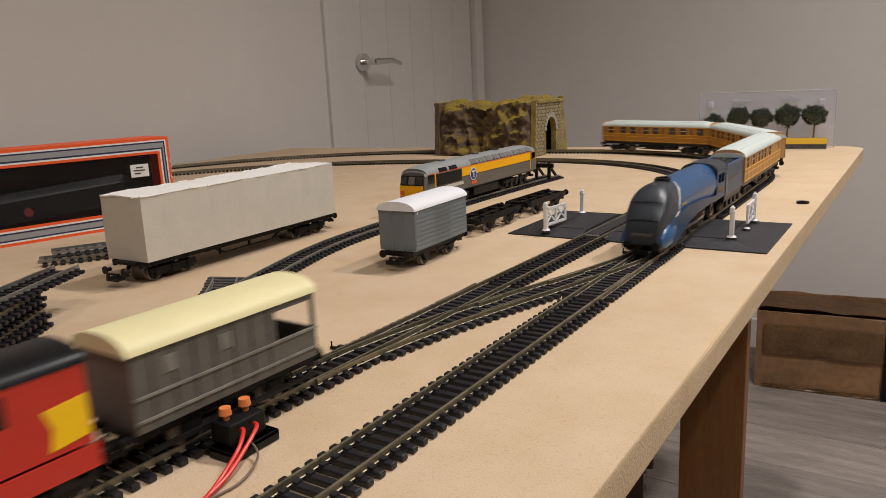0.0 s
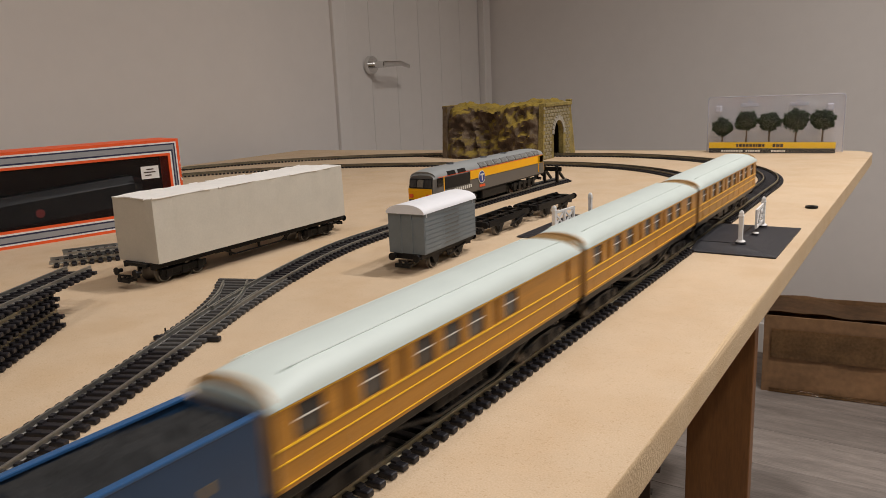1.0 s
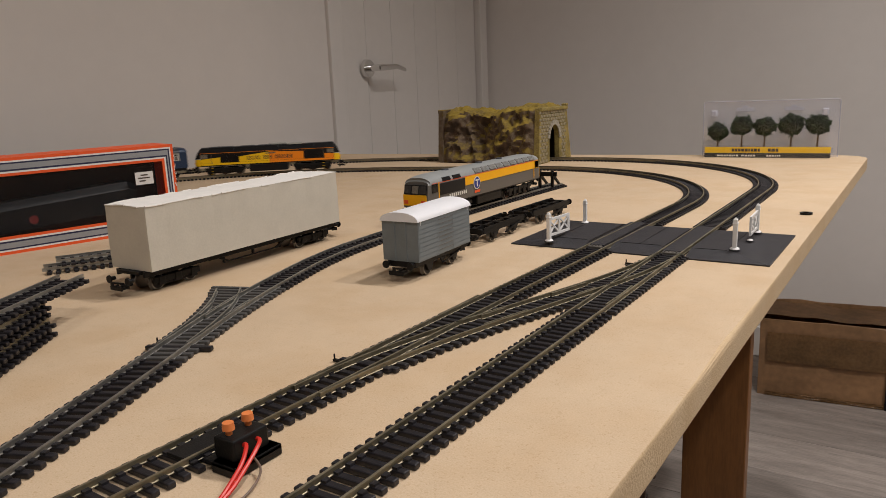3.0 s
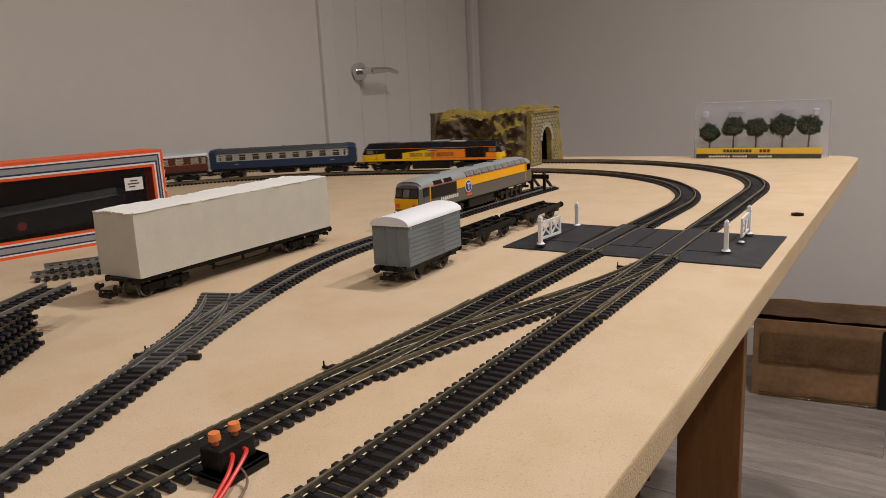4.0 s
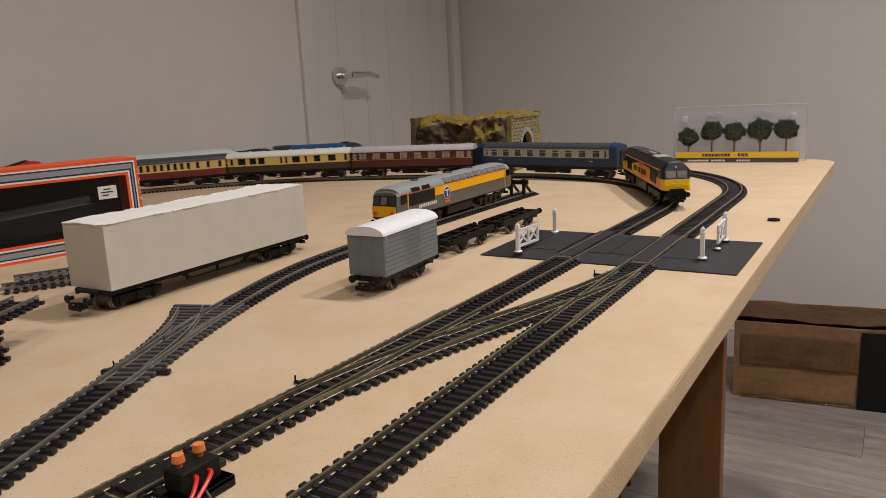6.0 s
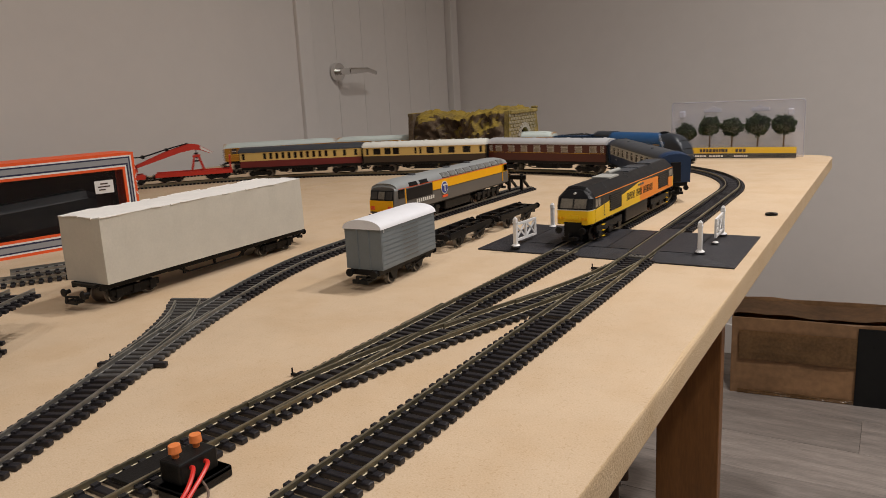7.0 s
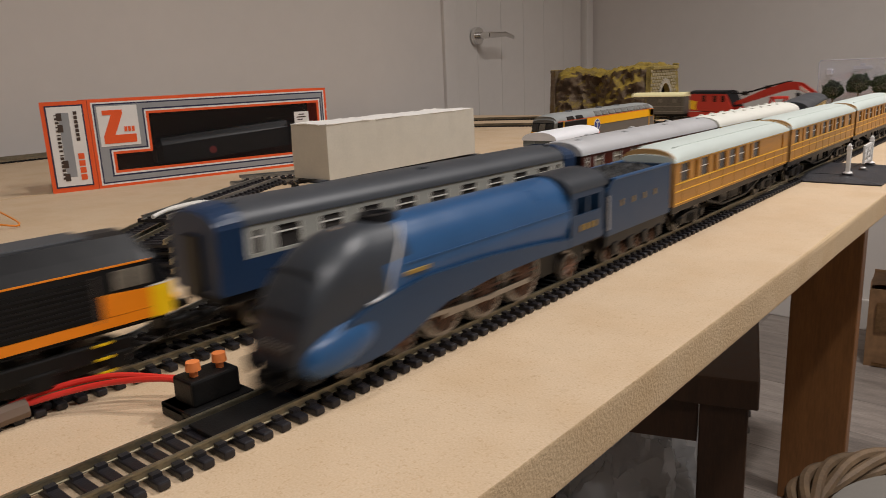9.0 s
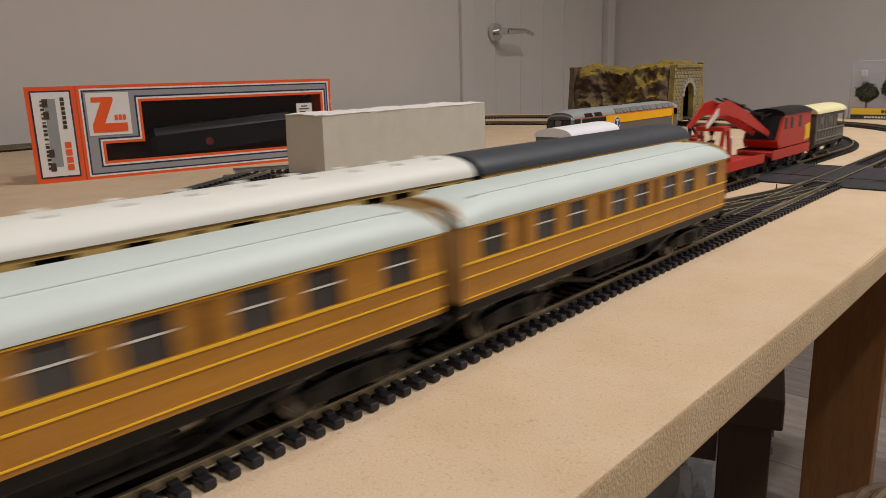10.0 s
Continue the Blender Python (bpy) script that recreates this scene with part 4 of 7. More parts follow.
# ---- printed loco box ----
def loco_box():
    ax, ay, bx, by = -0.738, 0.822, -0.672, 1.100
    ang = math.degrees(math.atan2(by - ay, bx - ax))
    L = math.hypot(bx - ax, by - ay)
    H, D = 0.096, 0.052
    t = thing("model_box", pose(ax, ay, Z, 0, 0, ang), "orange, grey and white model locomotive box with a film window", "box")

    def rect(x0, x1, z0, z1, y, mname, d=0.0004):
        bm = bmesh.new()
        box(bm, x0, x1, y - d, y, z0, z1)
        return bm
    bm = bmesh.new()
    w0, w1, wz0, wz1 = 0.022, L - 0.014, 0.018, 0.078
    box(bm, 0, L, 0.0012, D, 0, 0.0012)
    box(bm, 0, L, 0.0012, D, H - 0.0012, H)
    box(bm, 0, L, D - 0.0012, D, 0.0012, H - 0.0012)
    box(bm, 0, 0.0012, 0.0012, D - 0.0012, 0.0012, H - 0.0012)
    box(bm, L - 0.0012, L, 0.0012, D - 0.0012, 0.0012, H - 0.0012)
    part("carton_shell", bm, M["box_orange"], t, "worn orange cardboard shell")
    # the notched window: the lower left corner reaches further left than the upper
    wu = 0.062

    def frame_ring(o, i, mname, y):
        """A band between two insets of the notched window or the outer edge."""
        bm = bmesh.new()
        vo = [[bm.verts.new((x, yy, z)) for x, z in o] for yy in (y, y + 0.0012)]
        vi = [[bm.verts.new((x, yy, z)) for x, z in i] for yy in (y, y + 0.0012)]
        n = len(o)
        for k in range(n):
            j = (k + 1) % n
            bm.faces.new((vo[0][k], vo[0][j], vi[0][j], vi[0][k]))
            bm.faces.new((vo[1][k], vo[1][j], vi[1][j], vi[1][k]))
            bm.faces.new((vo[0][k], vo[0][j], vo[1][j], vo[1][k]))
            bm.faces.new((vi[0][k], vi[0][j], vi[1][j], vi[1][k]))
        part("printed_band", bm, M[mname], t)

    def win(g):
        return [(w0 - g, wz0 - g), (w1 + g, wz0 - g), (w1 + g, wz1 + g), (wu - g, wz1 + g), (wu - g, 0.036 + g), (w0 - g, 0.036 + g)]

    def edge(g):
        return [(g, g), (L - g, g), (L - g, H - g), (0.06, H - g), (0.03, H - g), (g, H - g)]
    bands = [(win(0), win(0.0028), "box_orange"), (win(0.0028), win(0.0046), "box_white"), (win(0.0046), win(0.0064), "box_navy"), (win(0.0064), edge(0.0062), "box_grey"),
             (edge(0.0062), edge(0.0046), "box_navy"), (edge(0.0046), edge(0.003), "box_white"), (edge(0.003), edge(0), "box_orange")]
    for o, i, mname in bands:
        frame_ring(o, i, mname, 0.0)
    bm = bmesh.new()
    box(bm, w0 + 0.0005, w1 - 0.0005, 0.0014, 0.0016, wz0 + 0.0005, 0.0365)
    box(bm, wu + 0.0005, w1 - 0.0005, 0.0014, 0.0016, 0.0365, wz1 - 0.0005)
    fl = part("film_window", bm, M["film"], t, "glossy clear film window")
    fl.visible_shadow = False
    bm = bmesh.new()
    box(bm, 0.004, L - 0.004, D - 0.004, D - 0.002, 0.003, H - 0.003)
    part("lining", bm, M["inside"], t)
    # dark locomotive lying inside
    bm = bmesh.new()
    prof = [(-0.014, 0.0), (0.014, 0.0), (0.014, 0.022), (0.009, 0.03), (-0.009, 0.03), (-0.014, 0.022)]
    rings = [[(x, 0.026 + a * s, 0.008 + 0.02 + (b - 0.01) * s + (x - 0.08) * 0.06) for a, b in prof] for x, s in ((0.07, 0.7), (0.076, 1.0), (0.235, 1.05), (0.245, 0.8))]
    loft(bm, rings, smooth=False)
    part("model_inside", bm, M["satin_black"], t, "dark model locomotive seen through the film")
    bm = bmesh.new()
    cyl(bm, (0.135, 0.0112, 0.030), (0.135, 0.0122, 0.030), 0.0045, n=16)
    part("red_badge", bm, M["crimson"], t, "dull red disc")
    # torn card fibres along the worn end edge
    rndw = random.Random(21)
    bm = bmesh.new()
    for k in range(34):
        z = H * (0.30 + 0.70 * rndw.random())
        a = Vector((L - rndw.uniform(-0.0005, 0.0012), rndw.uniform(-0.0004, 0.0030), z))
        b = a + Vector((rndw.uniform(-0.001, 0.0014), rndw.uniform(-0.001, 0.0006), rndw.uniform(-0.004, 0.004)))
        cyl(bm, a, b, rndw.uniform(0.0003, 0.0008), 0.0002, 5)
    part("torn_fibres", bm, M["carton_lit_torn"], t, "worn pale card corner")
    # price sticker and emblem square
    bm = bmesh.new()
    box(bm, w1 - 0.032, w1 - 0.012, 0.0006, 0.0012, 0.054, 0.068)
    ps = part("price_sticker", bm, M["box_white"], t, "small white price sticker")
    bm = bmesh.new()
    for k, (a, b) in enumerate(((0.004, 0.011), (0.003, 0.016), (0.006, 0.014))):
        box(bm, w1 - 0.032 + a, w1 - 0.032 + b, 0.0003, 0.0006, 0.0575 + k * 0.0032, 0.0588 + k * 0.0032)
    part("sticker_bars", bm, M["ink"], ps)
    bm = bmesh.new()
    box(bm, 0.008, 0.050, -0.0005, -0.0001, 0.045, 0.0885, bevel=0.0)
    part("emblem", bm, M["box_white"], t, "white square emblem panel")
    bm = bmesh.new()
    loft(bm, [[(x, y, z) for x, z in ((0.013, 0.084), (0.034, 0.084), (0.034, 0.080), (0.024, 0.057), (0.046, 0.057), (0.046, 0.048), (0.012, 0.048), (0.012, 0.056), (0.022, 0.079), (0.013, 0.079))] for y in (-0.0009, -0.0005)], smooth=False)
    part("emblem_mark", bm, M["box_orange"], t, "orange angular emblem")
    bm = bmesh.new()
    for k in range(3):
        box(bm, 0.034 + k * 0.004, 0.037 + k * 0.004, -0.0009, -0.0005, 0.060, 0.0655)
    part("emblem_bars", bm, M["box_orange"], t)
    # end flap with the label, swung open
    fb = node("end_flap", t, "printed end flap, swung open", pose(0, 0, 0, 0, 0, -3))
    bm = bmesh.new()
    box(bm, -0.046, -0.0006, 0.0, 0.0012, 0.0, H)
    part("flap_card", bm, M["box_orange"], fb)
    bm = bmesh.new()
    box(bm, -0.042, -0.005, -0.0004, -0.0001, 0.005, H - 0.004)
    part("label_panel", bm, M["box_navy"], fb)
    bm = bmesh.new()
    box(bm, -0.0405, -0.0065, -0.0008, -0.0004, 0.0065, H - 0.0055)
    part("label_panel", bm, M["box_white"], fb, "white printed label with bars")
    bm = bmesh.new()
    box(bm, -0.030, -0.020, -0.0011, -0.0008, 0.016, 0.084)
    part("wagon_print", bm, M["box_grey"], fb)
    bm = bmesh.new()
    rnd = random.Random(5)
    for z in [0.014 + k * 0.0042 for k in range(17)]:
        box(bm, -0.034, -0.0305, -0.0012, -0.0008, z, z + rnd.uniform(0.001, 0.003))
    for z in (0.016, 0.03, 0.068, 0.08):
        box(bm, -0.032, -0.027, -0.0013, -0.0009, z - 0.004, z + 0.004)
    part("wagon_print", bm, M["ink"], fb)
    bm = bmesh.new()
    for k in range(4):
        box(bm, -0.0165, -0.0105, -0.0012, -0.0008, 0.012 + k * 0.0075, 0.018 + k * 0.0075)
    part("word_bars", bm, M["box_orange"], fb)
    bm = bmesh.new()
    for k in range(7):
        box(bm, -0.0155, -0.0120, -0.0012, -0.0008, 0.054 + k * 0.0046, 0.0575 + k * 0.0046)
    part("number_bars", bm, M["ink"], fb)


loco_box()


# ---- floor things ----
def floor_boards():
    """Rows of planks from wall to wall, cut at the ends."""
    w, length, x_end, y_end = 0.19, 1.2, 2.6, -2.4
    rnd = random.Random(11)

    def plank_mesh(long, wide):
        bm = bmesh.new()
        box(bm, -long / 2 + 0.0002, long / 2 - 0.0002, -wide / 2 + 0.0006, wide / 2 - 0.0006, -0.008, 0.0, bevel=0.001)
        return finish("floor_plank", bm, M["floor"])
    whole = plank_mesh(length, w)
    top = WALL_Y - 0.005
    while top > y_end + 0.02:
        wide = min(w, top - y_end)
        x = WALL_X - rnd.uniform(0, 1.1)
        while x < x_end:
            x0, x1 = max(x, WALL_X), min(x + length, x_end)
            if x1 - x0 > 0.01:
                full = x1 - x0 > length - 1e-6 and wide > w - 1e-6
                part("floor_plank", whole if full else plank_mesh(x1 - x0, wide), None, FLOOR, m=pose((x0 + x1) / 2, top - wide / 2, 0))
            x += length
        top -= w


def plank_floor_random():
    nt = M["floor"].node_tree
    oi = nt.nodes.new("ShaderNodeObjectInfo")
    hs = nt.nodes.new("ShaderNodeHueSaturation")
    mr = nt.nodes.new("ShaderNodeMapRange")
    mr.inputs[3].default_value, mr.inputs[4].default_value = 0.8, 1.18
    nt.links.new(oi.outputs["Random"], mr.inputs[0])
    nt.links.new(mr.outputs[0], hs.inputs["Value"])
    b = nt.nodes["Principled BSDF"]
    src = b.inputs["Base Color"].links[0].from_socket
    nt.links.new(src, hs.inputs["Color"])
    nt.links.new(hs.outputs[0], b.inputs["Base Color"])


plank_floor_random()


def cardboard_box():
    t = thing("cardboard_box", pose(-0.305, 2.70, 0, 0, 0, 7), "battered brown cardboard box with tape and a loose top", "cardboard box")
    W, D, H = 0.47, 0.17, 0.240
    rnd = random.Random(9)

    def panel(p, q, height):
        """An upright, slightly buckled sheet from p to q."""
        p, q = Vector(p), Vector(q)
        d = (q - p).normalized()
        nrm = Vector((-d.y, d.x, 0))
        bm = bmesh.new()
        rings = []
        n, k = 14, 8
        for j in range(k + 1):
            z = height * j / k
            row = []
            for side in (0, 1):
                for i in range(n + 1):
                    u = i / n if not side else 1 - i / n
                    c = p + (q - p) * u
                    bulge = 0.006 * noise.noise(Vector((c.x * 9, c.y * 9, z * 9))) * math.sin(math.pi * u)
                    zz = z + (0.005 * noise.noise(Vector((u * 7, 3, height * 5))) if j == k else 0)
                    row.append(c + nrm * (bulge + (0.004 if side else 0)) + Vector((0, 0, zz)))
            rings.append(row)
        loft(bm, rings, smooth=False)
        part("side_panel", bm, M["kraft"], t)
    panel((0, 0, 0), (W, 0, 0), H - 0.014)
    panel((W, 0.005, 0), (W, D, 0), H - 0.010)
    panel((W, D, 0), (0, D, 0), H)
    panel((0, D - 0.005, 0), (0, 0.005, 0), H - 0.010)
    bm = bmesh.new()
    box(bm, 0.006, W - 0.006, 0.006, D - 0.006, 0.0005, 0.004)
    part("bottom", bm, M["kraft"], t)
    bm = bmesh.new()
    loft(bm, [[(x, 0.030 + 0.13 * v, H - 0.012 + 0.004 * v + 0.003 * math.sin(x * 19) + 0.002 * math.sin(x * 53)) for x in [W * k / 24 for k in range(25)]] for v in (0, 0.5, 1.0)], closed=False)
    bmesh.ops.solidify(bm, geom=bm.faces[:], thickness=0.004)
    part("flap", bm, M["kraft"], t, "bent top flap")
    for nm, a, mm in (("tape", (0.02, 0.314, 0.105, 0.190), "tape"), ("tape", (0.02, 0.314, 0.002, 0.014), "tape"), ("black_tape", (0.315, 0.462, 0.0, H - 0.02), "blacktape")):
        bm = bmesh.new()
        n = 14
        rows = [[(a[0] + (a[1] - a[0]) * i / n, -0.0068 + (-0.001 if mm == "blacktape" else 0) + 0.0022 * noise.noise(Vector((i * 0.8, j * 0.7, a[0] * 50))), a[2] + (a[3] - a[2]) * j / n) for i in range(n + 1)] for j in range(n + 1)]
        loft(bm, rows, closed=False)
        bmesh.ops.solidify(bm, geom=bm.faces[:], thickness=0.0006)
        part(nm, bm, M[mm], t, "creased shiny parcel tape" if mm == "tape" else "")


cardboard_box()


def stool():
    t = thing("wooden_stool", pose(-0.204, 1.412, 0, 0, 0, 18), "dark wooden stool with bolted legs under the board", "stool")
    bm = bmesh.new()
    box(bm, -0.40, 0, 0, 0.36, 0.397, 0.439, bevel=0.003)
    part("seat", bm, M["darkwood"], t)
    bm = bmesh.new()
    box(bm, -0.33, -0.078, 0.012, 0.034, 0.335, 0.3965)
    part("apron", bm, M["darkwood"], t)
    for x in (-0.388, -0.076):
        for y in (0.008, 0.288):
            bm = bmesh.new()
            box(bm, x, x + 0.064, y, y + 0.064, 0, 0.3965, bevel=0.002)
            leg = part("leg", bm, M["darkwood"], t)
            for z in (0.375, 0.350):
                bm = bmesh.new()
                cyl(bm, (x + 0.064, y + 0.03, z), (x + 0.067, y + 0.03, z), 0.005, n=10)
                part("bolt", bm, M["wheel"], leg)
    bm = bmesh.new()
    bmesh.ops.create_icosphere(bm, subdivisions=5, radius=1)
    for v in bm.verts:
        q = v.co.copy()
        d = 1 + 0.30 * noise.fractal(q * 2.2, 1.0, 2.0, 4) + 0.10 * (1 - abs(noise.noise(q * 5)) * 3)
        v.co = Vector((q.x * 0.12 * d, q.y * 0.11 * d, max(0.0, 0.13 + q.z * 0.16 * d)))
    for f in bm.faces:
        f.smooth = True
    solid("plastic_bag", bm, M["bag"], "crumpled clear plastic bag on the floor", "plastic bag", m=pose(-0.43, 1.53, 0))


stool()


def wicker_chair():
    t = thing("wicker_stool", pose(0.074, 1.165, 0), "round wicker stool with a grey canvas cushion", "stool")
    zc, R = 0.438, 0.160
    for k in range(6):
        bm = bmesh.new()
        rings = []
        n = 120
        for i in range(n + 1):
            a = 2 * math.pi * i / n
            tw = a * 3.5 + k * 2 * math.pi / 6
            rr = R + 0.0125 * math.cos(tw)
            zz = zc + 0.0105 * math.sin(tw)
            c = Vector((rr * math.cos(a), rr * math.sin(a), zz))
            rad = Vector((math.cos(a), math.sin(a), 0))
            rings.append([c + (rad * math.cos(q) + Vector((0, 0, 1)) * math.sin(q)) * 0.0058 for q in [2 * math.pi * j / 8 for j in range(8)]])
        loft(bm, rings, caps=False)
        part("rim_strand", bm, M["wicker"], t, "braided rattan rim")
    bm = bmesh.new()
    rings = []
    for z, r in ((0.0, 0.13), (0.1, 0.142), (0.2, 0.150), (0.3, 0.153), (0.41, 0.157)):
        rings.append([(r * math.cos(2 * math.pi * j / 48) * (1 + 0.012 * (j % 2)), r * math.sin(2 * math.pi * j / 48) * (1 + 0.012 * (j % 2)), z) for j in range(48)])
    loft(bm, rings)
    part("basket_body", bm, M["wicker"], t)
    bm = bmesh.new()
    rings = []
    for z, r in ((0.4105, 0.130), (0.428, 0.143), (0.438, 0.139), (0.443, 0.115), (0.445, 0.04)):
        rings.append([(r * math.cos(2 * math.pi * j / 40), r * math.sin(2 * math.pi * j / 40), z) for j in range(40)])
    loft(bm, rings)
    part("cushion", bm, M["cushion"], t, "flat grey canvas cushion")


wicker_chair()


# ---- rolling stock: x forward, z from the rail's top ----
def wheel_mesh(r, name="wheel", mname="satin_black", spokes=0):
    bm = bmesh.new()
    n = 24
    cyl(bm, (0, -0.0012, 0), (0, 0.0010, 0), r, n=n, mi=2)
    cyl(bm, (0, 0.0010, 0), (0, 0.0016, 0), r + 0.0011, n=n, mi=2)
    cyl(bm, (0, -0.0019, 0), (0, -0.0012, 0), r * 0.24, n=12)
    inner = 0.86
    for k in range(n):
        a, b = 2 * math.pi * k / n, 2 * math.pi * (k + 1) / n
        q = [bm.verts.new((rr * math.cos(w), y, rr * math.sin(w))) for rr, w, y in ((r, a, -0.0014), (r, b, -0.0014), (r * inner, b, -0.0015), (r * inner, a, -0.0015))]
        bm.faces.new(q).material_index = 2
        q = [bm.verts.new((rr * math.cos(w), y, rr * math.sin(w))) for rr, w, y in ((r * inner, a, -0.00145), (r * inner, b, -0.00145), (r * 0.2, b, -0.00125), (r * 0.2, a, -0.00125))]
        bm.faces.new(q).material_index = 0
    for k in range(spokes):
        a = 2 * math.pi * k / spokes
        cyl(bm, (0, -0.0015, 0), (r * 0.86 * math.cos(a), -0.0015, r * 0.86 * math.sin(a)), 0.0007, n=5, mi=1)
    return finish(name, bm, [M[mname], M["brownwheel"], M["wheel"]])


WHEEL = wheel_mesh(0.0062)
BIGWHEEL = wheel_mesh(0.0128, "driving_wheel", "satin_black", 16)
MIDWHEEL = wheel_mesh(0.0066, "wheel", "satin_black", 10)


def wheelset(parent, x, mesh=WHEEL, r=0.0062):
    for s in (-1, 1):
        part("wheel", mesh, None, parent, m=pose(x, s * 0.0090, r, 0, 0, 0 if s < 0 else 180))


def bogie_mesh(span, mat_name="black"):
    bm = bmesh.new()
    for s in (-1, 1):
        y = s * 0.0122
        prism(bm, [(-span / 2 - 0.006, 0.0055), (-span / 2 - 0.006, 0.0085), (-0.007, 0.0105), (0.007, 0.0105), (span / 2 + 0.006, 0.0085), (span / 2 + 0.006, 0.0055), (0.006, 0.0035), (-0.006, 0.0035)], y - 0.0012, y + 0.0012)
        for x in (-span / 2, span / 2):
            box(bm, x - 0.0026, x + 0.0026, y - 0.0022, y + 0.0022, 0.0045, 0.0088, bevel=0.0005)
        for x in (-0.003, 0, 0.003):
            cyl(bm, (x, y + s * 0.0014, 0.0042), (x, y + s * 0.0014, 0.0090), 0.0011, n=6)
    box(bm, -0.004, 0.004, -0.011, 0.011, 0.006, 0.0125)
    return finish("bogie_frame", bm, M[mat_name])


BOGIE2 = bogie_mesh(0.031)


def bogie(parent, x, span=0.031, axles=2, mesh=None, name="bogie"):
    b = node(name, parent, m=pose(x, 0, 0))
    part("bogie_frame", mesh or BOGIE2, None, b)
    for k in range(axles):
        wheelset(b, -span / 2 + span * k / (axles - 1))
    return b


def coupling_mesh():
    """Wide tension-lock coupling: shank, bumper bar and a raised hook."""
    bm = bmesh.new()
    box(bm, -0.004, 0.009, -0.0018, 0.0018, 0.0062, 0.0080)
    box(bm, 0.0085, 0.0100, -0.0070, 0.0070, 0.0052, 0.0086, bevel=0.0004)
    for s in (-1, 1):
        box(bm, 0.003, 0.0088, s * 0.0062 - 0.0007, s * 0.0062 + 0.0007, 0.0060, 0.0078)
    prism(bm, [(0.003, 0.0078), (0.0118, 0.0110), (0.0118, 0.0078), (0.0132, 0.0078), (0.0132, 0.0128), (0.0030, 0.0098)], -0.0011, 0.0011)
    return finish("coupling", bm, M["black"])


COUPLING = coupling_mesh()


def buffer_mesh():
    bm = bmesh.new()
    cyl(bm, (0, 0, 0), (0.0045, 0, 0), 0.0016, n=10)
    cyl(bm, (0.0045, 0, 0), (0.0055, 0, 0), 0.0032, 0.0030, 14)
    return finish("buffer", bm, M["black"])


BUFFER = buffer_mesh()


def ends(t, half, z=0.0135, buffers=True, couple=0.0):
    for s in (-1, 1):
        r = 0 if s > 0 else 180
        part("coupling", COUPLING, None, t, m=pose(s * (half - 0.002), 0, couple, 0, 0, r))
        if buffers:
            for k in (-1, 1):
                part("buffer", BUFFER, None, t, m=pose(s * half, k * 0.0112, z, 0, 0, r))


def roof_profile(w, z0, z1, n=14, power=2.2):
    pts = []
    for i in range(n + 1):
        a = math.pi * i / n
        c, s = math.cos(a), math.sin(a)
        pts.append((math.copysign(abs(c) ** (2 / power), c) * w, z0 + (z1 - z0) * abs(s) ** (2 / power)))
    return pts


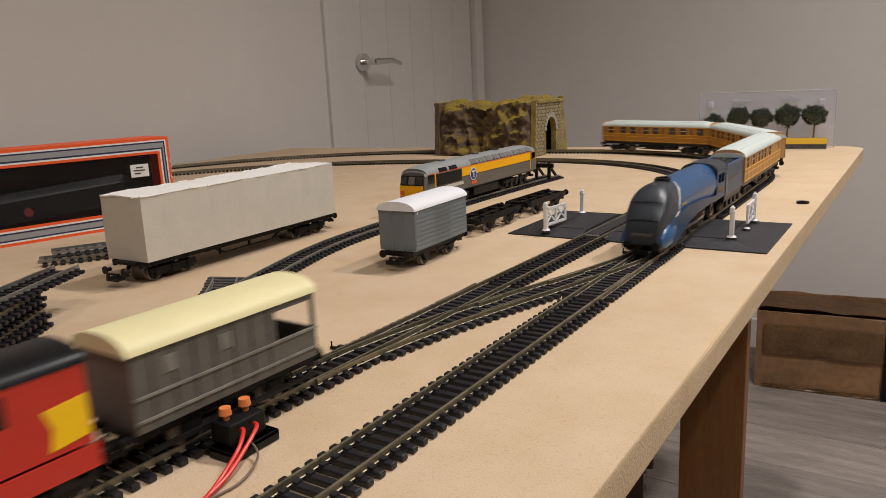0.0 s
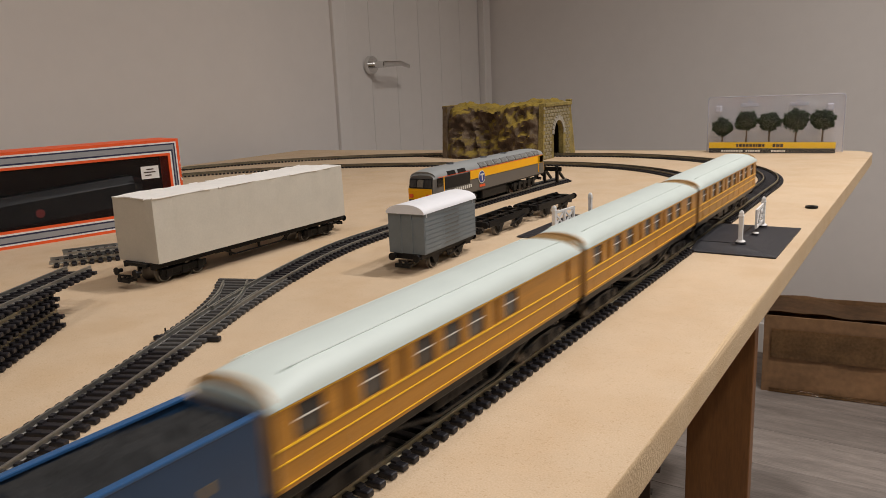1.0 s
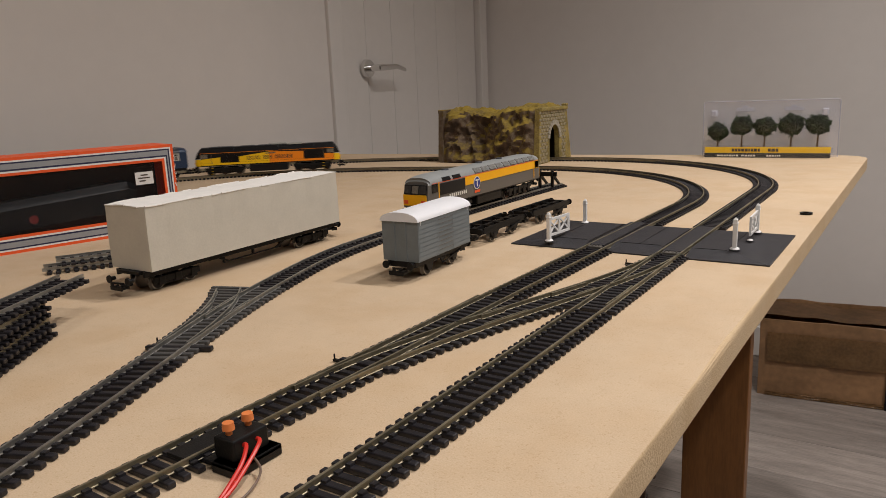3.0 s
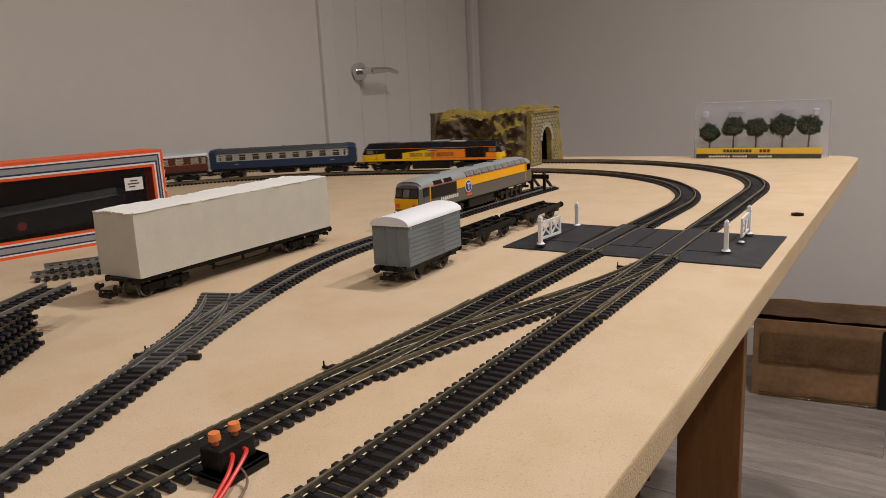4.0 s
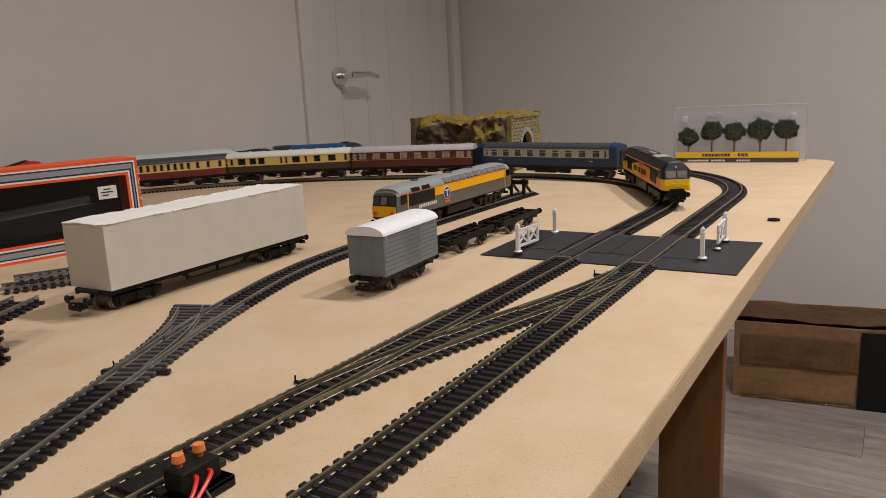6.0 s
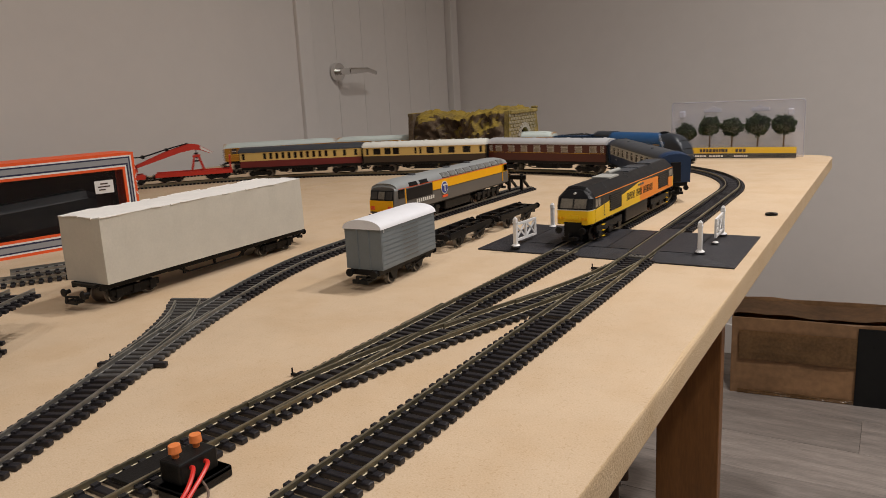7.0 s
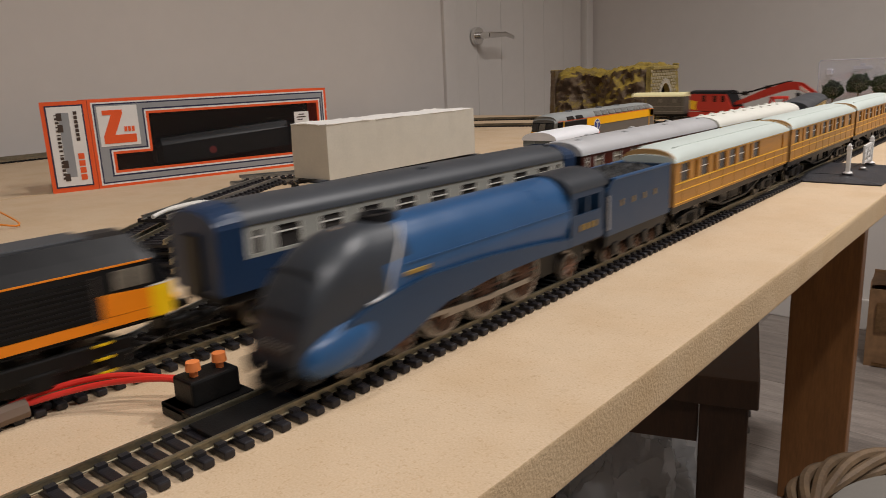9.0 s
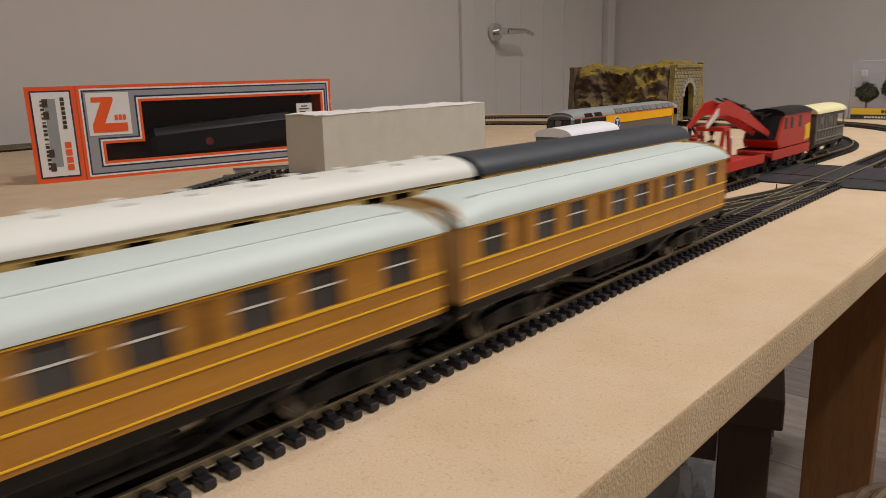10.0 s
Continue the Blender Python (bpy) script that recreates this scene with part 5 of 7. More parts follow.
def coach(label, L, low, band, roofm, endm, windows, z_low=0.0185, z_waist=0.0315, z_win=0.0325, z_top=0.0435, z_eave=0.0455, roof_z=0.0555, W=0.0172, dome=0.012, pane="window", lining=None, ribs=0, vents=0, name="passenger_coach", truss=True, wmul=1.0, lower_band=None, bars=False, white_frames=False, small_pane=None):
    """A bogie coach with real window openings. windows: (centre, width) along the half-length -1..1."""
    t = thing(name, Matrix.Identity(4), label, "coach", "model train vehicles")
    h = L / 2
    wins = sorted((c * h, w) for c, w in windows)
    bm = bmesh.new()
    th = 0.0011
    for s in (-1, 1):
        y0, y1 = sorted((s * (W - th), s * W))
        box(bm, -h, h, y0, y1, z_low, z_waist, 0)
        box(bm, -h, h, y0, y1, z_waist, z_win, 1)
        box(bm, -h, h, y0, y1, z_top, z_eave, 1)
        x = -h
        for c, w in wins:
            box(bm, x, c - w / 2, y0, y1, z_win, z_top, 1)
            x = c + w / 2
        box(bm, x, h, y0, y1, z_win, z_top, 1)
        if white_frames:
            for c, w in wins:
                yy0, yy1 = sorted((s * W, s * (W + 0.0003)))
                for a in (c - w / 2 - 0.0006, c + w / 2):
                    box(bm, a, a + 0.0006, yy0, yy1, z_win, z_top, 3)
                box(bm, c - w / 2, c + w / 2, yy0 - s * 0.0007, yy1 - s * 0.0004, z_top - 0.0033, z_top - 0.0027, 3)
    for s in (-1, 1):
        x0, x1 = sorted((s * (h - 0.0012), s * h))
        prof = [(-W, z_low), (W, z_low)] + roof_profile(W, z_eave, roof_z - 0.0012)
        loft(bm, [[(x, y, z) for y, z in prof] for x in (x0, x1)], 2, smooth=False)
    part("body", bm, [low, band, endm, M["letter"]], t)
    for s in (-1, 1):
        for c, w in wins:
            bm = bmesh.new()
            y0, y1 = sorted((s * (W - 0.0009), s * (W - 0.0013)))
            box(bm, c - w / 2 - 0.0004, c + w / 2 + 0.0004, y0, y1, z_win - 0.0004, z_top + 0.0004)
            wn = part("window_pane", bm, M[small_pane if small_pane and w < 0.007 else pane], t)
            if bars and w < 0.007:
                continue
            if bars:
                bm = bmesh.new()
                yy0, yy1 = sorted((s * (W - 0.0009), s * (W - 0.0006)))
                box(bm, c - w / 2, c + w / 2, yy0, yy1, z_top - 0.0052, z_top - 0.0047)
                part("glazing_bar", bm, M["letter"], wn)
    bm = bmesh.new()
    box(bm, -h + 0.002, h - 0.002, -W + 0.0024, W - 0.0024, z_low + 0.001, z_top)
    part("interior", bm, M["inside"] if pane != "windowpale" else M["windowpale"], t)
    # roof with eased ends
    bm = bmesh.new()
    rings = []
    for x, k in [(-h - 0.0006, 0.0), (-h + dome * 0.15, 0.45), (-h + dome * 0.5, 0.8), (-h + dome, 1.0)] + [(-h + dome + (L - 2 * dome) * i / 8, 1.0) for i in range(1, 8)] + [(h - dome, 1.0), (h - dome * 0.5, 0.8), (h - dome * 0.15, 0.45), (h + 0.0006, 0.0)]:
        zt = roof_z - (1 - k) * (0.0048 if dome > 0.006 else 0.0006)
        rings.append([(x, y, z) for y, z in roof_profile(W + 0.0007, z_eave - 0.0004, zt, 16)])
    loft(bm, rings)
    roof = part("roof", bm, roofm, t)
    if lining == "rib":
        for s in (-1, 1):
            bm = bmesh.new()
            box(bm, -h + 0.012, h - 0.012, s * 0.0104 - 0.0004, s * 0.0104 + 0.0004, roof_z - 0.0022, roof_z - 0.0013)
            part("rain_strip", bm, roofm, roof)
    if ribs:
        for i in range(ribs):
            x = -h + 0.008 + (L - 0.016) * i / (ribs - 1)
            bm = bmesh.new()
            loft(bm, [[(x + d, y * 1.006, z + 0.00035) for y, z in roof_profile(W + 0.0007, z_eave - 0.0002, roof_z, 14)] for d in (-0.0005, 0.0005)], smooth=False)
            part("roof_rib", bm, roofm, roof)
    if vents:
        vm = bmesh.new()
        box(vm, -0.0022, 0.0022, -0.0016, 0.0016, 0, 0.0018, bevel=0.0005)
        vmesh = finish("roof_vent", vm, roofm)
        for i in range(vents):
            x = -h + 0.014 + (L - 0.028) * i / (vents - 1)
            for s in ((-1, 1) if vents > 7 else ((-1,) if i % 2 else (1,))):
                part("roof_vent", vmesh, None, roof, m=pose(x, s * 0.006, roof_z - 0.0012))
    if lower_band:
        for s in (-1, 1):
            for z0, z1 in lower_band:
                bm = bmesh.new()
                y0, y1 = sorted((s * W, s * (W + 0.00035)))
                box(bm, -h + 0.001, h - 0.001, y0, y1, z0, z1)
                part("lining", bm, M["gold"], t, "thin gold lining")
    # underframe
    bm = bmesh.new()
    box(bm, -h + 0.001, h - 0.001, -W + 0.002, W - 0.002, z_low - 0.0048, z_low, bevel=0.0006)
    box(bm, -0.02, 0.02, -0.011, 0.011, 0.006, z_low - 0.005, bevel=0.001)
    box(bm, 0.028, 0.046, -0.013, -0.003, 0.0065, z_low - 0.005, bevel=0.001)
    box(bm, -0.046, -0.03, 0.003, 0.013, 0.0065, z_low - 0.005, bevel=0.001)
    part("underframe", bm, M["satin_black"], t)
    if truss:
        for s in (-1, 1):
            bm = bmesh.new()
            y0, y1 = s * 0.0142 - 0.0006, s * 0.0142 + 0.0006
            for pts in ([(-0.055, 0.0135), (-0.055, 0.0147), (-0.024, 0.0072), (-0.024, 0.0060)], [(-0.024, 0.006), (-0.024, 0.0072), (0.024, 0.0072), (0.024, 0.006)], [(0.024, 0.006), (0.024, 0.0072), (0.055, 0.0147), (0.055, 0.0135)], [(-0.012, 0.0065), (-0.0108, 0.0065), (-0.0108, 0.0140), (-0.012, 0.0140)], [(0.0108, 0.0065), (0.012, 0.0065), (0.012, 0.0140), (0.0108, 0.0140)]):
                prism(bm, pts, y0, y1)
            part("truss_rod", bm, M["black"], t)
    for s in (-1, 1):
        bm = bmesh.new()
        x0, x1 = sorted((s * h, s * (h + 0.0028)))
        box(bm, x0, x1, -0.006, 0.006, z_low + 0.001, z_eave - 0.003, bevel=0.0006)
        part("gangway", bm, M["satin_black"], t)
    bogie(t, h - 0.036)
    bogie(t, -h + 0.036)
    ends(t, h + 0.0005, 0.0125)
    return t


def even(n, a=-0.93, b=0.93):
    return [a + (b - a) * i / (n - 1) for i in range(n)]


def teak_windows(big, small):
    """Window centres as shares of the length from the leading end."""
    return [(1 - 2 * u, 0.0128) for u in big] + [(1 - 2 * u, 0.0048) for u in small]


TEAK_WIN = teak_windows((0.076, 0.219, 0.317, 0.469, 0.560, 0.688, 0.783, 0.912), (0.150, 0.400, 0.622))
TEAK_BRAKE_WIN = teak_windows((0.069, 0.2095, 0.348, 0.434, 0.517, 0.653), (0.144, 0.283, 0.593, 0.930))


def teak_coach(wins=TEAK_WIN):
    t = coach("varnished teak coach with pale roof and gold lining", 0.2245, M["teak"], M["teak"], M["roofpale"], M["teakend"], wins, lower_band=[(0.0318, 0.0325), (0.0272, 0.0277), (0.0200, 0.0204), (0.0443, 0.0447)], lining="rib", bars=True, roof_z=0.0545, dome=0.020, pane="greyglass", small_pane="amberpane")
    h = 0.2245 / 2
    for s in (-1, 1):
        for k in range(10):
            bm = bmesh.new()
            x = -h + 0.012 + k * (2 * h - 0.024) / 9
            y0, y1 = sorted((s * 0.0172, s * 0.0175))
            box(bm, x - 0.0002, x + 0.0002, y0, y1, 0.0188, 0.0318)
            part("door_line", bm, M["teakend"], t)
    return t


def blue_coach():
    wins = [(c, 0.0128) for c in even(9, -0.74, 0.74)] + [(-0.93, 0.0058), (0.93, 0.0058), (-0.86, 0.0045), (0.86, 0.0045)]
    t = coach("blue and pale grey coach with a dark grey roof", 0.2640, M["railblue"], M["railgreyband"], M["roofgrey"], M["railblue"], wins, z_waist=0.0318, z_win=0.0332, z_top=0.0432, z_eave=0.0462, pane="greyglass", white_frames=True, truss=False, vents=5, roof_z=0.0545)
    h = 0.2640 / 2
    for s in (-1, 1):
        bm = bmesh.new()
        rings = []
        for x, dz in ((s * (h + 0.0012), 0.0012), (s * (h - 0.004), 0.0003), (s * (h - 0.012), -0.0001)):
            rings.append([(x, y, z) for y, z in [(-0.0175, 0.0185)] + [(a, b) for a, b in roof_profile(0.0182, 0.0458, 0.0549 - dz * 2, 14)][::-1] + [(0.0175, 0.0185)]])
        loft(bm, rings, smooth=False)
        part("end_cap", bm, M["railblue"], t, "blue wrapped end")
        for k in (-1, 1):
            bm = bmesh.new()
            y0, y1 = sorted((k * 0.0172, k * 0.01755))
            for q in range(4):
                x = s * (h - 0.045) + q * 0.0016
                box(bm, x, x + 0.0011, y0, y1, 0.0258, 0.0268)
            part("lettering", bm, M["letter"], t)
    return t


def maroon_coach():
    wins = [(c, 0.0108) for c in even(8, -0.80, 0.80)] + [(-0.94, 0.004), (0.94, 0.004)]
    return coach("maroon coach with a ribbed silver roof", 0.2272, M["maroon"], M["maroon"], M["silver"], M["satin_black"], wins, ribs=0, vents=7, pane="windowpale", white_frames=True, lower_band=[(0.0312, 0.0316)], dome=0.003, roof_z=0.0545)


def choc_coach():
    wins = [(c, w) for c, w in ((-0.92, 0.005), (-0.76, 0.014), (-0.58, 0.012), (-0.44, 0.012), (-0.12, 0.004), (-0.04, 0.004), (0.12, 0.014), (0.28, 0.004), (0.46, 0.012), (0.70, 0.014), (0.92, 0.005))]
    return coach("chocolate and cream coach with a cream roof", 0.2272, M["choc"], M["cream"], M["roofcream"], M["satin_black"], wins, vents=9, dome=0.003, roof_z=0.0545, z_waist=0.030)


def crimson_coach():
    wins = [(c, 0.0055) for c in [-0.93] + even(11, -0.58, 0.42) + [0.56, 0.72, 0.90]]
    return coach("crimson and cream coach with a dark grey roof", 0.2272, M["crimson"], M["cream"], M["roofgrey"], M["satin_black"], wins, dome=0.003, roof_z=0.0545, z_waist=0.030)


def plates(t, name, mname, pts, W, label="", thick=0.0004, both=(-1, 1), mirror=False):
    """A flat painted panel on each side; pts in x and z; mirror turns the right-hand one end for end."""
    for s in both:
        bm = bmesh.new()
        y0, y1 = sorted((s * W, s * (W + thick)))
        prism(bm, [(-x if mirror and s < 0 else x, z) for x, z in pts], y0, y1)
        part(name, bm, M[mname], t, label)


def q_box(bm, s, x0, x1, *rest):
    """A box; on the right-hand side turned end for end."""
    box(bm, *((x0, x1) if s > 0 else (-x1, -x0)), *rest)


def freight_loco():
    L, W = 0.262, 0.0172
    h = L / 2
    t = thing("diesel_locomotive", Matrix.Identity(4), "black, yellow and orange diesel freight locomotive", "locomotive", "model train vehicles")
    z0, ze, zr = 0.0190, 0.0412, 0.0512
    zy = 0.0308
    prof = [(W - 0.0008, z0 - 0.0006), (W, z0), (W, zy), (W, zy + 0.0007), (W, ze), (W - 0.0034, ze + 0.0042), (0.0088, zr - 0.0007), (0.003, zr)]
    prof = [(-y, z) for y, z in prof] + [(y, z) for y, z in prof[::-1]]

    def ring(x, wide, back, drop):
        sg = 1 if x > 0 else -1
        return [(x - sg * (back * max(0.0, z - zy - 0.0007) / 0.02), y * wide, z - drop * max(0.0, (z - ze) / (zr - ze))) for y, z in prof]
    stations = [(h, 0.80, 0.0085, 0.0030), (h - 0.0012, 0.88, 0.0080, 0.0026), (h - 0.0045, 0.965, 0.0055, 0.0012), (h - 0.0100, 1.0, 0.0015, 0.0), (h - 0.026, 1.0, 0.0, 0.0)]
    rings = [ring(*q) for q in stations] + [ring(-x, a, b, c) for x, a, b, c in stations[::-1]]
    bm = bmesh.new()
    for f in loft(bm, rings, smooth=False):
        c = f.calc_center_median()
        if c.z < zy and abs(c.x) > h - 0.010:
            f.material_index = 1
        elif zy < c.z < zy + 0.0007 and abs(c.x) > h - 0.010:
            f.material_index = 2
    # the end caps: yellow below the windscreens
    bmesh.ops.delete(bm, geom=[f for f in bm.faces if len(f.verts) > 4], context="FACES_ONLY")
    for q, sg in ((stations[0], 1), (stations[0], -1)):
        r = ring(sg * h, *q[1:])
        n = len(r)
        for k in range(n // 2 - 1):
            f = bm.faces.new([bm.verts.new(r[m2]) for m2 in (k, k + 1, n - 2 - k, n - 1 - k)])
            f.material_index = 1 if f.calc_center_median().z < zy else 2 if f.calc_center_median().z < zy + 0.0007 else 0
    part("body", bm, [M["satin_black"], M["yellow"], M["letter"]], t)
    # painted side panels: yellow at the leading end, orange at the trailing end
    plates(t, "side_panel", "yellow", [(-0.0026, 0.0195), (h - 0.0102, 0.0195), (h - 0.0102, 0.0232), (-0.0026, 0.0232)], W, "yellow livery band", mirror=True)
    plates(t, "side_panel", "yellow", [(0.0857, 0.0234), (h - 0.0102, 0.0234), (h - 0.0102, 0.0308), (0.0857, 0.0335)], W, mirror=True)
    plates(t, "side_panel", "yellow", [(-0.0026, 0.0234), (0.0519, 0.0234), (0.0519, 0.0335), (-0.0026, 0.0398)], W, "yellow livery panel", mirror=True)
    plates(t, "side_panel", "orange", [(-h + 0.0102, 0.0195), (-0.0028, 0.0195), (-0.0028, 0.0232), (-h + 0.0102, 0.0232)], W, "orange livery band", mirror=True)
    plates(t, "side_panel", "orange", [(-0.0652, 0.0234), (-0.0028, 0.0234), (-0.0028, 0.0398), (-0.0652, 0.0378)], W, "orange livery panel", mirror=True)
    plates(t, "side_panel", "orange", [(-h + 0.0102, 0.0234), (-0.103, 0.0234), (-0.103, 0.0318), (-h + 0.0102, 0.0308)], W, mirror=True)
    plates(t, "grey_plate", "loco_grey", [(-0.014, 0.0362), (0.004, 0.0362), (0.004, 0.0380), (-0.014, 0.0380)], W + 0.0004, "small grey plate", mirror=True)
    for s in (-1, 1):
        bm = bmesh.new()
        y0, y1 = sorted((s * (W + 0.0004), s * (W + 0.0006)))
        for x, end, n in ((0.0375, 0.0131, 5), (0.0084, -0.0090, 4), (-0.0131, -0.0456, 7)):
            step = (x - end) / n
            for q in range(n):
                a = x - q * step
                q_box(bm, s, a - 0.0011, a, y0, y1, 0.0262, 0.0335)
                q_box(bm, s, a - step + 0.0012, a - step + 0.0021, y0, y1, 0.0262, 0.0335)
        part("lettering", bm, M["ink"], t)
        bm = bmesh.new()
        y0, y1 = sorted((s * (W + 0.0004), s * (W + 0.0006)))
        box(bm, -h + 0.010, h - 0.010, s * W - 0.0003, s * W + 0.0003, 0.0410, 0.0416)
        part("orange_line", bm, M["orange"], t)
        for x, w in ((h - 0.0165, 0.0125), (-h + 0.0165, 0.0125)):
            bm = bmesh.new()
            y0, y1 = sorted((s * W, s * (W + 0.0003)))
            box(bm, x - w / 2, x + w / 2, y0, y1, 0.0325, 0.0396, bevel=0.0002)
            cw = part("cab_side_window", bm, M["cabglass"], t, "glazed cab side window")
            bm = bmesh.new()
            box(bm, x - 0.0003, x + 0.0003, y0, y1 + s * 0.0002, 0.0325, 0.0396)
            part("glazing_bar", bm, M["satin_black"], cw)
        for x, a in ((0.0690, 0.0156), (-0.0838, 0.0172)):
            bm = bmesh.new()
            q_box(bm, s, x - a, x + a, *sorted((s * W, s * (W + 0.0005))), 0.0236, 0.0385)
            part("grille", bm, M["black"], t)
            for k in range(7):
                bm = bmesh.new()
                q_box(bm, s, x - a + 0.0008, x + a - 0.0008, *sorted((s * W, s * (W + 0.0008))), 0.0248 + k * 0.0019, 0.0256 + k * 0.0019)
                part("grille_slat", bm, M["satin_black"], t)
        for x in (h - 0.030, -h + 0.030):
            bm = bmesh.new()
            cyl(bm, (x, s * (W + 0.001), 0.022), (x, s * (W + 0.001), 0.039), 0.0003, n=6)
            part("handrail", bm, M["loco_grey"], t)
            for k in range(3):
                bm = bmesh.new()
                box(bm, x - 0.0022, x + 0.0022, s * W - 0.001, s * W + 0.0008, 0.0035 + k * 0.0052, 0.0040 + k * 0.0052)
                part("step", bm, M["yellow"], t, "yellow-edged step")
    # cab fronts
    for e in (-1, 1):
        x0, x1 = sorted((e * h, e * (h + 0.0006)))

        def front(z):
            return h - 0.0085 * max(0.0, z - zy - 0.0007) / 0.02
        for y, wv in ((-0.0064, 0.0057), (0.0064, 0.0057)):
            bm = bmesh.new()
            loft(bm, [[(e * (front(z) + d), yy, z) for yy, z in ((y - wv, 0.0328), (y + wv, 0.0328), (y + wv * 0.97, 0.0408), (y - wv * 0.97, 0.0408))] for d in (-0.0006, 0.0004)], smooth=False)
            part("windscreen", bm, M["cabglass"], t, "glazed windscreen")
        for s in (-1, 1):
            bm = bmesh.new()
            loft(bm, [[(e * (front(z) - 0.0022 + d), s * yy, z) for yy, z in ((0.0150, 0.0332), (0.0158, 0.0332), (0.0157, 0.0400), (0.0149, 0.0400))] for d in (-0.0012, 0.0006)], smooth=False)
            part("corner_post", bm, M["satin_black"], t)
        bm = bmesh.new()
        box(bm, x0 - e * 0.0002, x1, -0.0062, 0.0062, 0.0222, 0.0268, bevel=0.0008)
        part("nose_panel", bm, M["yellow"], t, "raised yellow nose panel")
        for y in (-0.0128, 0.0128):
            for k in (0, 1):
                bm = bmesh.new()
                cyl(bm, (e * h, y - k * math.copysign(0.0035, y), 0.0236), (e * (h + 0.0012), y - k * math.copysign(0.0035, y), 0.0236), 0.0014, n=12)
                part("headlight", bm, M["amber"], t)
        bm = bmesh.new()
        box(bm, x0 - e * 0.002, x1, -0.0085, 0.0085, 0.0042, 0.0205, bevel=0.0008)
        part("buffer_beam", bm, M["black"], t)
        bm = bmesh.new()
        cyl(bm, (e * (h - 0.009), 0, 0.0452), (e * (h - 0.0048), 0, 0.0452), 0.0010, n=12)
        part("top_light", bm, M["letter"], t)
    # roof detail
    for x, l in ((-0.005, 0.026), (-0.036, 0.026), (-0.085, 0.040)):
        bm = bmesh.new()
        box(bm, x - l / 2, x + l / 2, -0.0088, 0.0088, zr - 0.001, zr + 0.0005, bevel=0.0003)
        part("roof_hatch", bm, M["roofgrey"], t)
    bm = bmesh.new()
    box(bm, 0.036, 0.062, -0.0090, 0.0090, zr - 0.0012, zr + 0.0010, bevel=0.0005)
    part("silencer_panel", bm, M["railgreyband"], t, "bare pale grey roof panel")
    bm = bmesh.new()
    cyl(bm, (0.002, -0.0035, zr + 0.0012), (0.034, -0.0035, zr + 0.0012), 0.0022, n=14)
    part("silencer", bm, M["railgreyband"], t, "pale grey exhaust silencer")
    for x in (0.085, 0.020, -0.060):
        bm = bmesh.new()
        loft(bm, [[(x + d, y, z + 0.00025) for y, z in ((-W + 0.0032, ze + 0.0042), (-0.0088, zr - 0.0007), (0.0088, zr - 0.0007), (W - 0.0032, ze + 0.0042), (0.0088, zr - 0.0012), (-0.0088, zr - 0.0012))] for d in (-0.0004, 0.0004)], smooth=False)
        part("roof_seam", bm, M["roofgrey"], t)
    # frames and bogies
    bm = bmesh.new()
    box(bm, -h + 0.003, h - 0.003, -W + 0.0015, W - 0.0015, 0.0175, z0)
    box(bm, -0.035, 0.035, -0.0155, 0.0155, 0.0045, 0.0176, bevel=0.0015)
    part("fuel_tank", bm, M["satin_black"], t)
    b3 = bogie_mesh(0.052)
    for x in (0.080, -0.080):
        b = node("bogie", t, m=pose(x, 0, 0))
        part("bogie_frame", b3, None, b)
        bm = bmesh.new()
        for s in (-1, 1):
            y0, y1 = sorted((s * 0.0132, s * 0.0158))
            box(bm, -0.034, 0.034, y0, y1, 0.0075, 0.0145, bevel=0.0008)
            for q in (-0.026, 0.0, 0.026):
                box(bm, q - 0.005, q + 0.005, y0, y1 + s * 0.0006, 0.0035, 0.010, bevel=0.0008)
        part("side_frame", bm, M["black"], b)
        for q in (-0.026, 0.0, 0.026):
            wheelset(b, q, r=0.0066, mesh=MIDWHEEL)
    ends(t, h + 0.0006, 0.0135)
    return t


